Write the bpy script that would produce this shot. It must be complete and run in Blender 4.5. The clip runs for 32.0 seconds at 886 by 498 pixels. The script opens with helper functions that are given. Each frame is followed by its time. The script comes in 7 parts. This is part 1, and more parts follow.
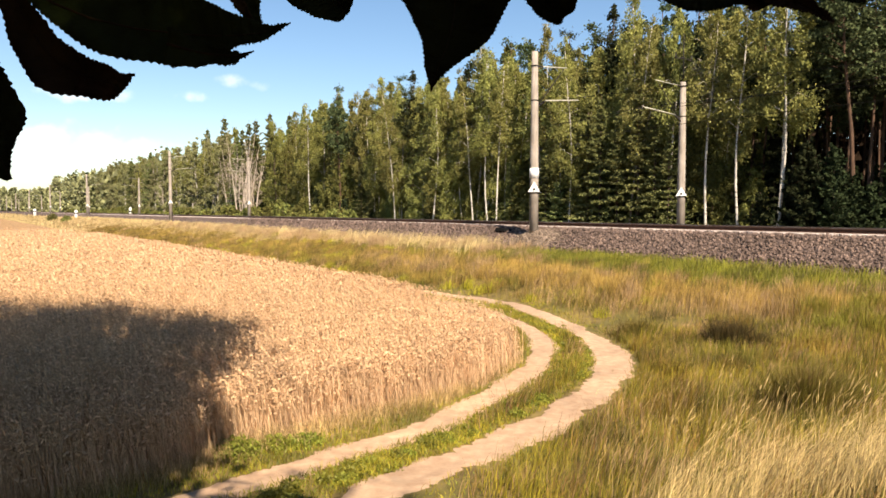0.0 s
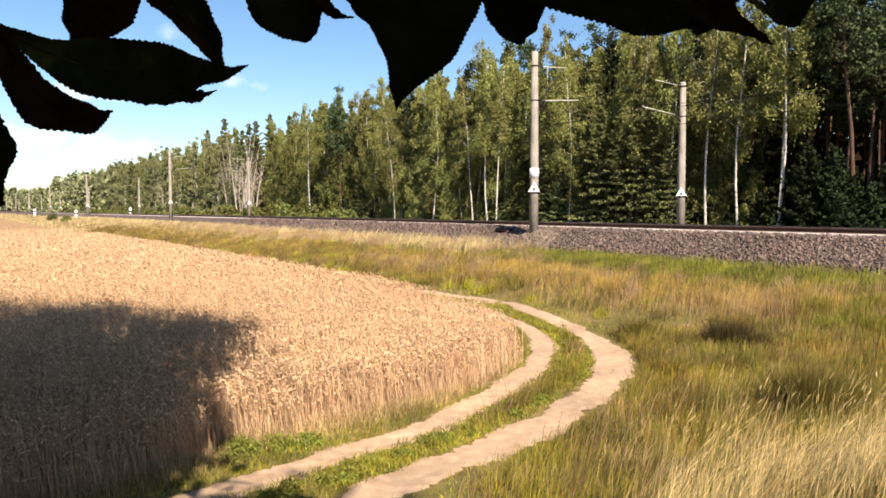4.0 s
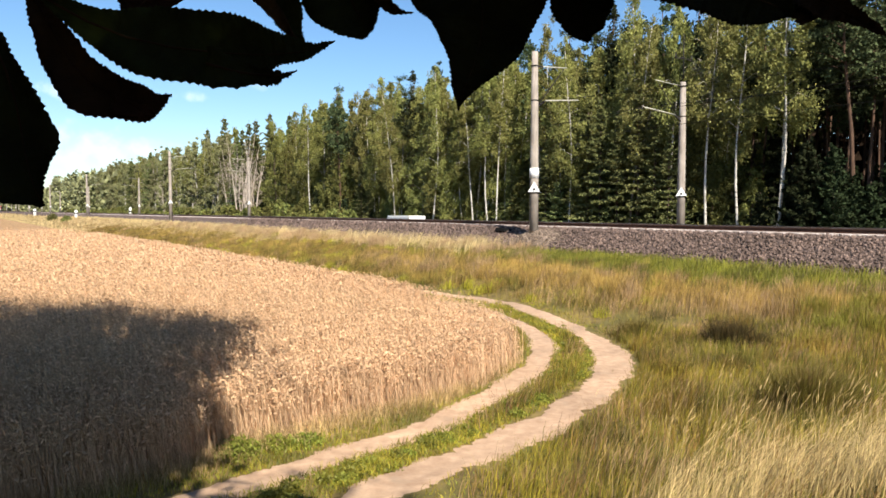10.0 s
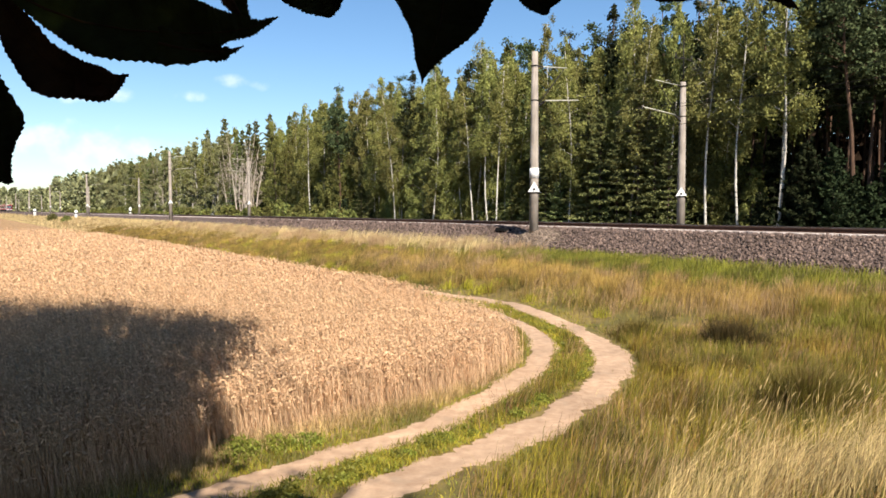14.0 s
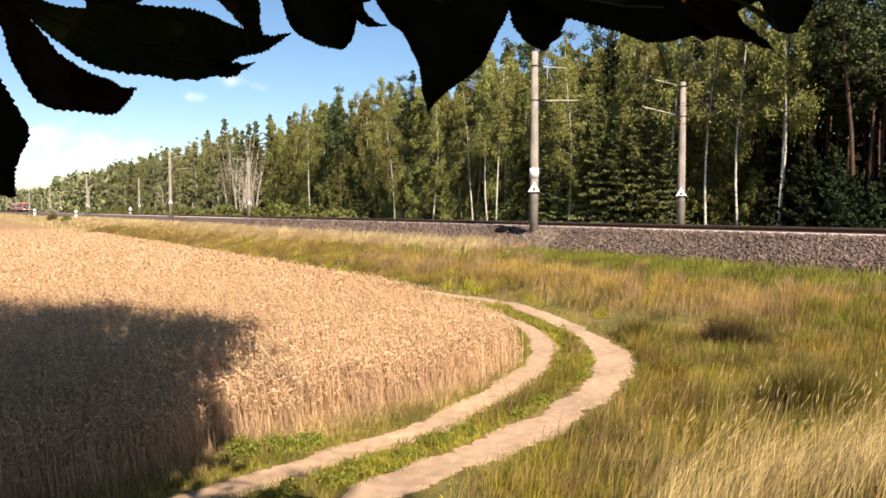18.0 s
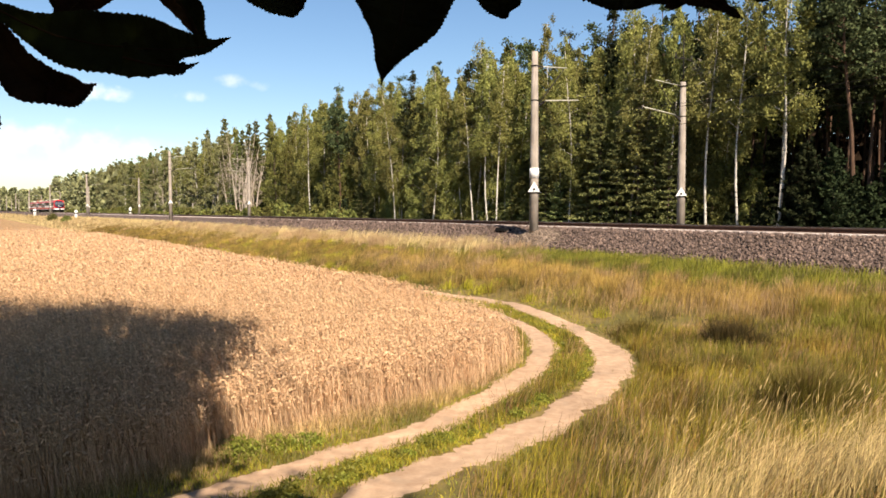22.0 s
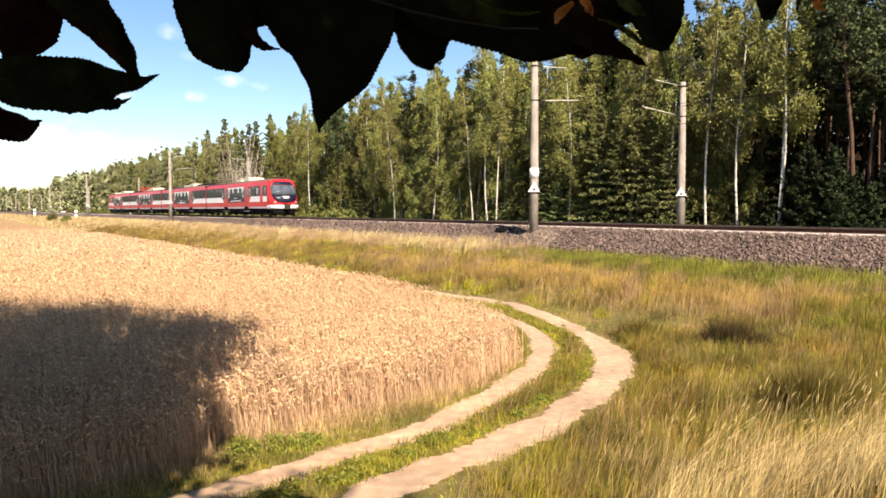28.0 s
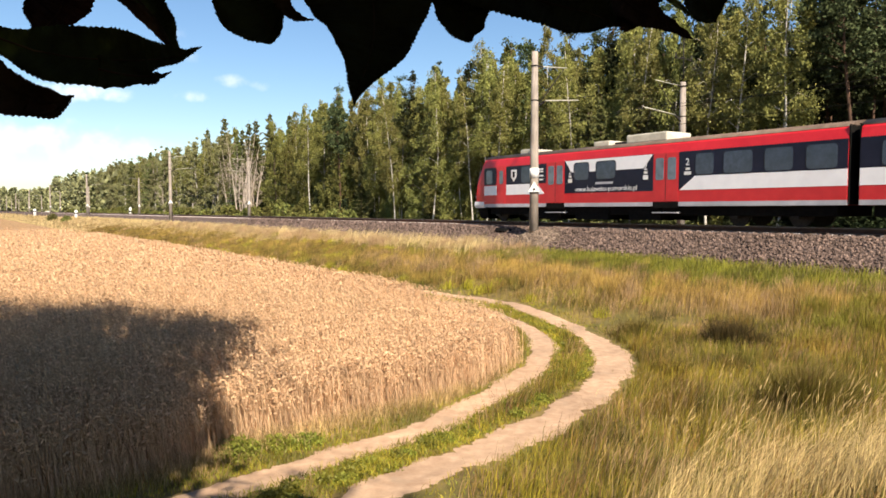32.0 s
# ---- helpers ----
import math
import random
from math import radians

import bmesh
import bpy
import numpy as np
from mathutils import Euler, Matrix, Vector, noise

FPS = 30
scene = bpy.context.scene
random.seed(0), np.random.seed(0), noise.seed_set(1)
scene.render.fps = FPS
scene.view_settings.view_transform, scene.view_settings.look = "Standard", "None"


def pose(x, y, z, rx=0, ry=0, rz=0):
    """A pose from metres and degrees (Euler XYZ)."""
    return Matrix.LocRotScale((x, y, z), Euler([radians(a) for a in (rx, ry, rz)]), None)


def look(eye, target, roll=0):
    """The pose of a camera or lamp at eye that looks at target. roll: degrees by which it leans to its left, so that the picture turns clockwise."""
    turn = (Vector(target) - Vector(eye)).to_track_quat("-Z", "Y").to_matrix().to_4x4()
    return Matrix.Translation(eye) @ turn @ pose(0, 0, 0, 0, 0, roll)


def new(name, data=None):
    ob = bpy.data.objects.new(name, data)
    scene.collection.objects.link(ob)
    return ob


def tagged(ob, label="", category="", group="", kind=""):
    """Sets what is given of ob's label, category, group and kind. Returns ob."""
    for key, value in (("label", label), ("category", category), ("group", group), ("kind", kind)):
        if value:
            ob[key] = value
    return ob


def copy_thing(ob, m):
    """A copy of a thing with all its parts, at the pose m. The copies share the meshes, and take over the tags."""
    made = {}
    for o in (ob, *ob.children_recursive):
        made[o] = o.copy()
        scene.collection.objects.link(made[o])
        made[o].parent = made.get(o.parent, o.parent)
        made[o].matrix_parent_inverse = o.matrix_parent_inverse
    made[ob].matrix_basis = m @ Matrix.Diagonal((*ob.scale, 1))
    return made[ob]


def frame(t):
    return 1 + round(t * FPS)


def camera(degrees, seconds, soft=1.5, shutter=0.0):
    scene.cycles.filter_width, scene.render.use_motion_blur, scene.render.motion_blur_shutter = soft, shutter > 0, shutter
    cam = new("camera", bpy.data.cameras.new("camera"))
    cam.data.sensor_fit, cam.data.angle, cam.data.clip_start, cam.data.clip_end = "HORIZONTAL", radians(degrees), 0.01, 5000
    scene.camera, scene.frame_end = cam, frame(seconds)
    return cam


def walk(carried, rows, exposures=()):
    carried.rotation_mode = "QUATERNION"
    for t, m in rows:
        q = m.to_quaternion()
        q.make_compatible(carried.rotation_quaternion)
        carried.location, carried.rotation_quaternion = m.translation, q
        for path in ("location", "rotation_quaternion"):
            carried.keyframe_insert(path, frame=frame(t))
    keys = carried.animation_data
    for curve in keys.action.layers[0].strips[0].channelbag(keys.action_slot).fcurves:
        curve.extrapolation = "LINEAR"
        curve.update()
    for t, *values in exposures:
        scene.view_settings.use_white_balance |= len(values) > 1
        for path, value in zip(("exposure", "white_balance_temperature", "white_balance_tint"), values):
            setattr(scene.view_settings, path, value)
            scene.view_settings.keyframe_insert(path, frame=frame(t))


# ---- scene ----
# The railway runs straight; most of the place is laid out in its own axes:
# D metres away from the standpoint, s metres along the line, z up from the field.
TURN = 34.27
TRACK = pose(0, 0, 0, 0, 0, TURN)
EYE = 3.3
RAIL = 2.65
NEAR_AXIS, FAR_AXIS = 26.75, 31.6


def along(D, s, z=0.0):
    return TRACK @ Vector((D, s, z))


cam = camera(63.5, 32.0, soft=1.65)
STAND = pose(0, 0, EYE, 86.89, 0, 0)
walk(cam, [(0, STAND), (32, STAND)],
     exposures=[(0, 1.17, 7300, 13), (3, 1.14, 6900, 12), (6, 1.22, 6400, 10), (7, 1.24, 6500, 10), (8, 1.02, 6400, 10), (9, 1.18, 6400, 10), (10, 1.06, 6300, 9), (11, 1.05, 6300, 9), (13, 1.12, 6400, 10), (14, 1.01, 6400, 10), (17, 1.02, 6700, 12), (18, 1.05, 6900, 12), (22, 1.04, 7100, 13), (23, 1.22, 7100, 13), (25, 1.26, 7000, 13), (28, 1.28, 7000, 13), (31, 1.15, 6900, 12), (32, 1.05, 6900, 12)])

# ---- light ----
SUN_FROM = (0.36, -0.93)
SUN_UP = 42.0
world = bpy.data.worlds.new("sky")
scene.world = world
world.use_nodes = True
wn, wl = world.node_tree.nodes, world.node_tree.links
wn.clear()
sky = wn.new("ShaderNodeTexSky")
sky.sky_type = 'NISHITA'
sky.sun_disc = False
sky.sun_elevation = radians(SUN_UP)
sky.sun_rotation = math.atan2(SUN_FROM[0], SUN_FROM[1])
sky.air_density, sky.dust_density, sky.ozone_density = 1.0, 0.5, 2.6
back = wn.new("ShaderNodeBackground")
back.inputs["Strength"].default_value = 0.076
out = wn.new("ShaderNodeOutputWorld")


def sky_clouds(colour):
    """A few small fair-weather clouds low over the forest, torn by noise."""
    co = wn.new("ShaderNodeTexCoord")
    ns = wn.new("ShaderNodeTexNoise")
    ns.inputs["Scale"].default_value = 34
    ns.inputs["Detail"].default_value = 7
    wl.new(co.outputs["Generated"], ns.inputs["Vector"])
    last = colour
    clouds = [(-26.6, 8.4, 3.0, 0.75, 0.95), (-19.1, 8.5, 1.6, 0.5, 0.6), (-16.2, 9.7, 1.5, 0.55, 0.55),
              (-14.2, 9.5, 1.1, 0.45, 0.35), (-20.5, 13.0, 1.2, 0.6, 0.35), (-19.5, 11.3, 1.0, 0.5, 0.3),
              (-28.5, 4.6, 8.0, 1.6, 0.55), (20.0, 30.0, 8.0, 3.0, 0.8), (-60.0, 24.0, 9.0, 3.0, 0.8), (140.0, 28.0, 11.0, 4.0, 0.8)]
    for az, el, wide, high, dens in clouds:
        a, e = radians(az), radians(el)
        c = Vector((math.sin(a) * math.cos(e), math.cos(a) * math.cos(e), math.sin(e)))
        right = Vector((math.cos(a), -math.sin(a), 0))
        up = right.cross(c)
        total = None
        for axis, half in ((right, radians(wide)), (up, radians(high))):
            dot = wn.new("ShaderNodeVectorMath")
            dot.operation = 'DOT_PRODUCT'
            wl.new(co.outputs["Generated"], dot.inputs[0])
            dot.inputs[1].default_value = axis / half
            sub = wn.new("ShaderNodeMath")
            sub.operation = 'SUBTRACT'
            wl.new(dot.outputs["Value"], sub.inputs[0])
            sub.inputs[1].default_value = c.dot(axis) / half
            sq = wn.new("ShaderNodeMath")
            sq.operation = 'MULTIPLY'
            wl.new(sub.outputs[0], sq.inputs[0])
            wl.new(sub.outputs[0], sq.inputs[1])
            if total is None:
                total = sq.outputs[0]
            else:
                add = wn.new("ShaderNodeMath")
                wl.new(total, add.inputs[0])
                wl.new(sq.outputs[0], add.inputs[1])
                total = add.outputs[0]
        front = wn.new("ShaderNodeVectorMath")
        front.operation = 'DOT_PRODUCT'
        wl.new(co.outputs["Generated"], front.inputs[0])
        front.inputs[1].default_value = c
        fr = wn.new("ShaderNodeMath")
        fr.operation = 'GREATER_THAN'
        fr.inputs[1].default_value = 0.5
        wl.new(front.outputs["Value"], fr.inputs[0])
        # density = clamp(1 - dist + 1.6 * (noise - 0.5))
        nz = wn.new("ShaderNodeMath")
        nz.operation = 'MULTIPLY_ADD'
        wl.new(ns.outputs["Fac"], nz.inputs[0])
        nz.inputs[1].default_value = 4.6
        nz.inputs[2].default_value = -1.6
        body = wn.new("ShaderNodeMath")
        body.operation = 'SUBTRACT'
        wl.new(nz.outputs[0], body.inputs[0])
        wl.new(total, body.inputs[1])
        cl = wn.new("ShaderNodeMapRange")
        cl.interpolation_type = 'SMOOTHSTEP'
        cl.inputs["From Min"].default_value = -0.5
        cl.inputs["From Max"].default_value = 1.9
        cl.inputs["To Max"].default_value = dens
        wl.new(body.outputs[0], cl.inputs["Value"])
        both = wn.new("ShaderNodeMath")
        both.operation = 'MULTIPLY'
        wl.new(cl.outputs[0], both.inputs[0])
        wl.new(fr.outputs[0], both.inputs[1])
        mix = wn.new("ShaderNodeMix")
        mix.data_type = 'RGBA'
        wl.new(both.outputs[0], mix.inputs[0])
        wl.new(last, mix.inputs[6])
        mix.inputs[7].default_value = (9.5, 9.6, 9.8, 1)
        last = mix.outputs[2]
    return last


deep = wn.new("ShaderNodeHueSaturation")
deep.inputs["Saturation"].default_value = 1.15
wl.new(sky.outputs[0], deep.inputs["Color"])
wl.new(sky_clouds(deep.outputs[0]), back.inputs["Color"])
wl.new(back.outputs[0], out.inputs["Surface"])
sun_data = bpy.data.lights.new("sun", 'SUN')
sun_data.energy, sun_data.angle, sun_data.color = 5.0, radians(0.6), (1.0, 0.9, 0.77)
sun = new("sun", sun_data)
_c = math.cos(radians(SUN_UP))
sun.matrix_world = look((SUN_FROM[0] * _c * 100, SUN_FROM[1] * _c * 100, math.sin(radians(SUN_UP)) * 100), (0, 0, 0))

# ---- materials ----
def mat(name, c1, c2, scale=6.0, rough=0.8, bump=0.25, vary=0.0, wear=0.3, metal=0.0, thin=0.0, spec=0.3, stretch=(1, 1, 1), grime_or_tint=None):
    """Two-scale noise colour with relief. vary: brightness spread piece by piece; thin: share of light let through."""
    m = bpy.data.materials.new(name)
    m.use_nodes = True
    n, l = m.node_tree.nodes, m.node_tree.links
    p = n["Principled BSDF"]
    p.inputs["Roughness"].default_value = rough
    p.inputs["Metallic"].default_value = metal
    p.inputs["Specular IOR Level"].default_value = spec
    co = n.new("ShaderNodeTexCoord")
    mp = n.new("ShaderNodeMapping")
    mp.inputs["Scale"].default_value = stretch
    l.new(co.outputs["Object"], mp.inputs["Vector"])
    fine = n.new("ShaderNodeTexNoise")
    fine.inputs["Scale"].default_value = scale
    fine.inputs["Detail"].default_value = 6
    fine.inputs["Roughness"].default_value = 0.65
    l.new(mp.outputs[0], fine.inputs["Vector"])
    ramp = n.new("ShaderNodeValToRGB")
    ramp.color_ramp.elements[0].position, ramp.color_ramp.elements[1].position = 0.32, 0.68
    ramp.color_ramp.elements[0].color = (*c1, 1)
    ramp.color_ramp.elements[1].color = (*c2, 1)
    l.new(fine.outputs["Fac"], ramp.inputs[0])
    big = n.new("ShaderNodeTexNoise")
    big.inputs["Scale"].default_value = scale * 0.13
    big.inputs["Detail"].default_value = 3
    l.new(co.outputs["Object"], big.inputs["Vector"])
    val = n.new("ShaderNodeMapRange")
    val.inputs["From Min"].default_value, val.inputs["From Max"].default_value = 0.3, 0.7
    val.inputs["To Min"].default_value, val.inputs["To Max"].default_value = 1 - wear, 1 + wear * 0.5
    l.new(big.outputs["Fac"], val.inputs["Value"])
    hsv = n.new("ShaderNodeHueSaturation")
    l.new(ramp.outputs[0], hsv.inputs["Color"])
    level = val.outputs[0]
    if vary:
        geo = n.new("ShaderNodeNewGeometry")
        info = n.new("ShaderNodeObjectInfo")
        for src, amount in ((geo.outputs["Random Per Island"], vary), (info.outputs["Random"], vary * 0.7)):
            r = n.new("ShaderNodeMapRange")
            r.inputs["To Min"].default_value, r.inputs["To Max"].default_value = 1 - amount, 1 + amount
            l.new(src, r.inputs["Value"])
            k = n.new("ShaderNodeMath")
            k.operation = 'MULTIPLY'
            l.new(level, k.inputs[0])
            l.new(r.outputs[0], k.inputs[1])
            level = k.outputs[0]
        hue = n.new("ShaderNodeMapRange")
        hue.inputs["To Min"].default_value, hue.inputs["To Max"].default_value = 0.5 - vary * 0.06, 0.5 + vary * 0.05
        l.new(info.outputs["Random"], hue.inputs["Value"])
        l.new(hue.outputs[0], hsv.inputs["Hue"])
    l.new(level, hsv.inputs["Value"])
    colour = hsv.outputs[0]
    if grime_or_tint:
        spots = n.new("ShaderNodeTexNoise")
        spots.inputs["Scale"].default_value = grime_or_tint[1]
        spots.inputs["Detail"].default_value = 4
        l.new(mp.outputs[0], spots.inputs["Vector"])
        cut = n.new("ShaderNodeMapRange")
        cut.inputs["From Min"].default_value, cut.inputs["From Max"].default_value = grime_or_tint[2], grime_or_tint[2] + 0.12
        cut.inputs["To Max"].default_value = grime_or_tint[3]
        l.new(spots.outputs["Fac"], cut.inputs["Value"])
        mx = n.new("ShaderNodeMix")
        mx.data_type = 'RGBA'
        l.new(cut.outputs[0], mx.inputs[0])
        l.new(colour, mx.inputs[6])
        mx.inputs[7].default_value = (*grime_or_tint[0], 1)
        colour = mx.outputs[2]
    l.new(colour, p.inputs["Base Color"])
    if bump:
        b = n.new("ShaderNodeBump")
        b.inputs["Strength"].default_value = bump
        b.inputs["Distance"].default_value = 0.03
        l.new(fine.outputs["Fac"], b.inputs["Height"])
        l.new(b.outputs[0], p.inputs["Normal"])
    if thin:
        t = n.new("ShaderNodeBsdfTranslucent")
        l.new(colour, t.inputs["Color"])
        s = n.new("ShaderNodeMixShader")
        s.inputs[0].default_value = thin
        l.new(p.outputs[0], s.inputs[1])
        l.new(t.outputs[0], s.inputs[2])
        l.new(s.outputs[0], n["Material Output"].inputs["Surface"])
    return m


SOIL = mat("soil_and_thatch", (0.10, 0.07, 0.022), (0.25, 0.18, 0.06), 5, 0.95, 0.5, wear=0.35, grime_or_tint=((0.10, 0.095, 0.02), 0.6, 0.5, 0.6))
STRAW = mat("wheat_straw", (0.53, 0.345, 0.185), (0.81, 0.575, 0.36), 14, 0.7, 0.2, vary=0.25, wear=0.22, thin=0.12, spec=0.15)
# darker copy of the straw: shade between the ears put into the colour
STRAW_MASS_SHADED = mat("wheat_mass_shaded", (0.22, 0.13, 0.06), (0.46, 0.3, 0.16), 26, 0.9, 1.0, wear=0.3, spec=0.1)
DRY = mat("dry_grass", (0.29, 0.2, 0.075), (0.57, 0.425, 0.2), 6, 0.7, 0.1, vary=0.55, wear=0.4, thin=0.22)
PLUME = mat("pale_plume_grass", (0.4, 0.285, 0.125), (0.64, 0.49, 0.26), 6, 0.75, 0.1, vary=0.35, wear=0.3, thin=0.25)
TUSSOCK = mat("tussock_grass", (0.085, 0.075, 0.012), (0.22, 0.175, 0.032), 6, 0.7, 0.1, vary=0.4, thin=0.2)
BROWN_GRASS = mat("brown_rush", (0.15, 0.1, 0.018), (0.33, 0.225, 0.06), 6, 0.7, 0.1, vary=0.5, wear=0.5, thin=0.2)
RUST_GRASS = mat("russet_grass", (0.24, 0.135, 0.036), (0.44, 0.28, 0.085), 6, 0.75, 0.1, vary=0.5, thin=0.22)
OLIVE = mat("olive_grass", (0.135, 0.105, 0.01), (0.325, 0.25, 0.03), 6, 0.65, 0.1, vary=0.55, wear=0.55, thin=0.2)
GREEN = mat("green_grass", (0.105, 0.125, 0.011), (0.26, 0.265, 0.03), 6, 0.6, 0.1, vary=0.5, wear=0.5, thin=0.2)
DARK_GRASS = mat("dark_rush", (0.05, 0.045, 0.012), (0.12, 0.10, 0.024), 6, 0.7, 0.1, vary=0.45, thin=0.15)
WEED = mat("weed_leaves", (0.10, 0.12, 0.014), (0.25, 0.255, 0.04), 9, 0.6, 0.1, vary=0.35, thin=0.2)
YELLOW = mat("yellow_green_shrub", (0.16, 0.16, 0.018), (0.3, 0.27, 0.035), 9, 0.6, 0.1, vary=0.3, thin=0.25)
SAND = mat("sandy_track", (0.35, 0.225, 0.14), (0.52, 0.36, 0.235), 5, 0.95, 0.35, wear=0.25, grime_or_tint=((0.3, 0.22, 0.15), 2.2, 0.6, 0.7))
STONE = mat("ballast_stone", (0.055, 0.037, 0.03), (0.18, 0.126, 0.103), 5, 0.9, 0.3, vary=0.6)
BALLAST = mat("ballast_bed", (0.034, 0.023, 0.018), (0.185, 0.13, 0.107), 13, 0.95, 1.0, wear=0.3)
RAIL_RUST = mat("rusty_rail", (0.04, 0.02, 0.013), (0.11, 0.05, 0.03), 14, 0.75, 0.3)
RAIL_TOP = mat("worn_rail_head", (0.22, 0.2, 0.19), (0.4, 0.37, 0.35), 20, 0.35, 0.05, metal=0.9)
CONCRETE = mat("weathered_concrete", (0.24, 0.205, 0.17), (0.38, 0.335, 0.285), 7, 0.9, 0.3, wear=0.35, stretch=(1, 1, 0.15), grime_or_tint=((0.13, 0.11, 0.09), 3, 0.58, 0.6))
SLEEPER = mat("sleeper_concrete", (0.36, 0.3, 0.27), (0.55, 0.48, 0.44), 9, 0.9, 0.3, vary=0.2)
ASPHALT = mat("road_asphalt", (0.035, 0.035, 0.036), (0.07, 0.068, 0.066), 20, 0.9, 0.3)
BIRCH = mat("birch_bark", (0.4, 0.37, 0.32), (0.64, 0.6, 0.53), 5, 0.85, 0.3, wear=0.3, stretch=(1, 1, 3), grime_or_tint=((0.035, 0.03, 0.026), 4, 0.55, 0.95))
BARK = mat("dark_bark", (0.05, 0.036, 0.028), (0.13, 0.09, 0.065), 7, 0.95, 0.8, wear=0.3, stretch=(1, 1, 0.2))
PINE_BARK = mat("pine_bark", (0.05, 0.03, 0.02), (0.125, 0.072, 0.045), 6, 0.95, 0.8, wear=0.35, stretch=(1, 1, 0.25))
DEAD_WOOD = mat("bleached_dead_wood", (0.34, 0.28, 0.22), (0.54, 0.47, 0.39), 8, 0.85, 0.4, stretch=(1, 1, 0.2))
BIRCH_LEAF = mat("birch_foliage", (0.125, 0.136, 0.037), (0.305, 0.295, 0.09), 1.5, 0.65, 0.0, vary=0.32, thin=0.25, spec=0.12)
ALDER_LEAF = mat("alder_foliage", (0.085, 0.1, 0.027), (0.22, 0.225, 0.064), 1.5, 0.65, 0.0, vary=0.42, thin=0.2, spec=0.12)
PINE_LEAF = mat("pine_needles", (0.028, 0.04, 0.018), (0.08, 0.096, 0.042), 1.5, 0.7, 0.0, vary=0.5, thin=0.08, spec=0.04)
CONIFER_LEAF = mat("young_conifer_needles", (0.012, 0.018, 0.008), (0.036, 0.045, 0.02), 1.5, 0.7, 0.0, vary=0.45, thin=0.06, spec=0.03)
LARCH_LEAF = mat("light_conifer_needles", (0.078, 0.093, 0.033), (0.2, 0.212, 0.078), 1.5, 0.7, 0.0, vary=0.45, thin=0.18, spec=0.08)
GREY_LEAF = mat("thin_greyish_foliage", (0.13, 0.13, 0.09), (0.26, 0.25, 0.17), 1.5, 0.7, 0.0, vary=0.35, thin=0.2)
# far foliage: the haze of distance put into paler, greyer leaf colours
HAZY_BIRCH = mat("haze_paled_birch_foliage", (0.17, 0.175, 0.08), (0.33, 0.325, 0.15), 0.8, 0.8, 0.0, vary=0.22, thin=0.25, spec=0.1)
HAZY_LEAF = mat("haze_paled_distant_foliage", (0.13, 0.135, 0.065), (0.25, 0.24, 0.115), 0.3, 0.8, 0.0, vary=0.45, thin=0.1)
# overhead leaves: shade put into near-black colours, with lighter patches as if lit
LEAF_SHADED = mat("overhead_leaf_in_shade", (0.006, 0.006, 0.0025), (0.015, 0.018, 0.005), 26, 0.8, 0.3, vary=0.3, wear=0.6, thin=0.12, spec=0.05, grime_or_tint=((0.035, 0.042, 0.008), 14, 0.58, 0.8))
# lighter copy of the leaf, light put into its colour
LEAF_LIT = mat("overhead_leaf_lit", (0.02, 0.026, 0.005), (0.09, 0.1, 0.018), 40, 0.6, 0.3, vary=0.2, thin=0.35, spec=0.15)
LEAF_BROWN_SHADED = mat("overhead_leaf_brown_in_shade", (0.008, 0.0038, 0.0025), (0.024, 0.011, 0.006), 26, 0.8, 0.3, vary=0.3, wear=0.6, thin=0.12, spec=0.05, grime_or_tint=((0.05, 0.028, 0.012), 16, 0.58, 0.8))
# brown twigs and bark, darkened further by the forest's shade in the colour
TWIGS_SHADED = mat("dead_twigs_and_bark_shaded", (0.012, 0.008, 0.006), (0.03, 0.018, 0.012), 2, 0.9, 0.0, vary=0.5, spec=0.03)
LEAF_ORANGE = mat("withered_leaf_orange", (0.5, 0.13, 0.02), (0.8, 0.36, 0.08), 60, 0.6, 0.3, thin=0.35)
STEM = mat("leaf_stalk", (0.012, 0.01, 0.005), (0.03, 0.026, 0.012), 40, 0.6, 0.1)
RED = mat("red_coach_paint", (0.54, 0.012, 0.018), (0.63, 0.022, 0.026), 2, 0.38, 0.02, wear=0.12, spec=0.5)
WHITE = mat("white_coach_paint", (0.84, 0.84, 0.86), (0.92, 0.92, 0.93), 2, 0.38, 0.02, wear=0.06, spec=0.5)
NAVY = mat("navy_coach_paint", (0.006, 0.007, 0.02), (0.011, 0.012, 0.03), 2, 0.4, 0.02, wear=0.15, spec=0.2)
GREY = mat("grey_sill_paint", (0.42, 0.42, 0.46), (0.55, 0.55, 0.58), 3, 0.5, 0.05, wear=0.25)
ROOF = mat("dusty_brown_roof", (0.09, 0.06, 0.045), (0.17, 0.12, 0.09), 3, 0.85, 0.1, wear=0.35)
CREAM = mat("cream_roof_unit", (0.5, 0.47, 0.37), (0.66, 0.62, 0.5), 4, 0.6, 0.08, wear=0.25)
UNDER = mat("black_underframe", (0.003, 0.003, 0.003), (0.010, 0.009, 0.008), 6, 0.9, 0.2, spec=0.1)
PALE_TUBE = mat("pale_cantilever_tube", (0.36, 0.35, 0.27), (0.5, 0.48, 0.38), 8, 0.5, 0.1)
DARK_STEEL = mat("dark_ironwork", (0.012, 0.010, 0.009), (0.035, 0.03, 0.026), 10, 0.7, 0.2)
PLATE = mat("white_plate", (0.72, 0.72, 0.7), (0.82, 0.82, 0.8), 4, 0.5, 0.05, wear=0.15)
INK = mat("black_marking", (0.01, 0.01, 0.01), (0.025, 0.025, 0.025), 8, 0.6, 0.0)
VAN_WHITE = mat("white_van_paint", (0.74, 0.74, 0.73), (0.82, 0.82, 0.81), 2, 0.3, 0.02, wear=0.06, spec=0.5)
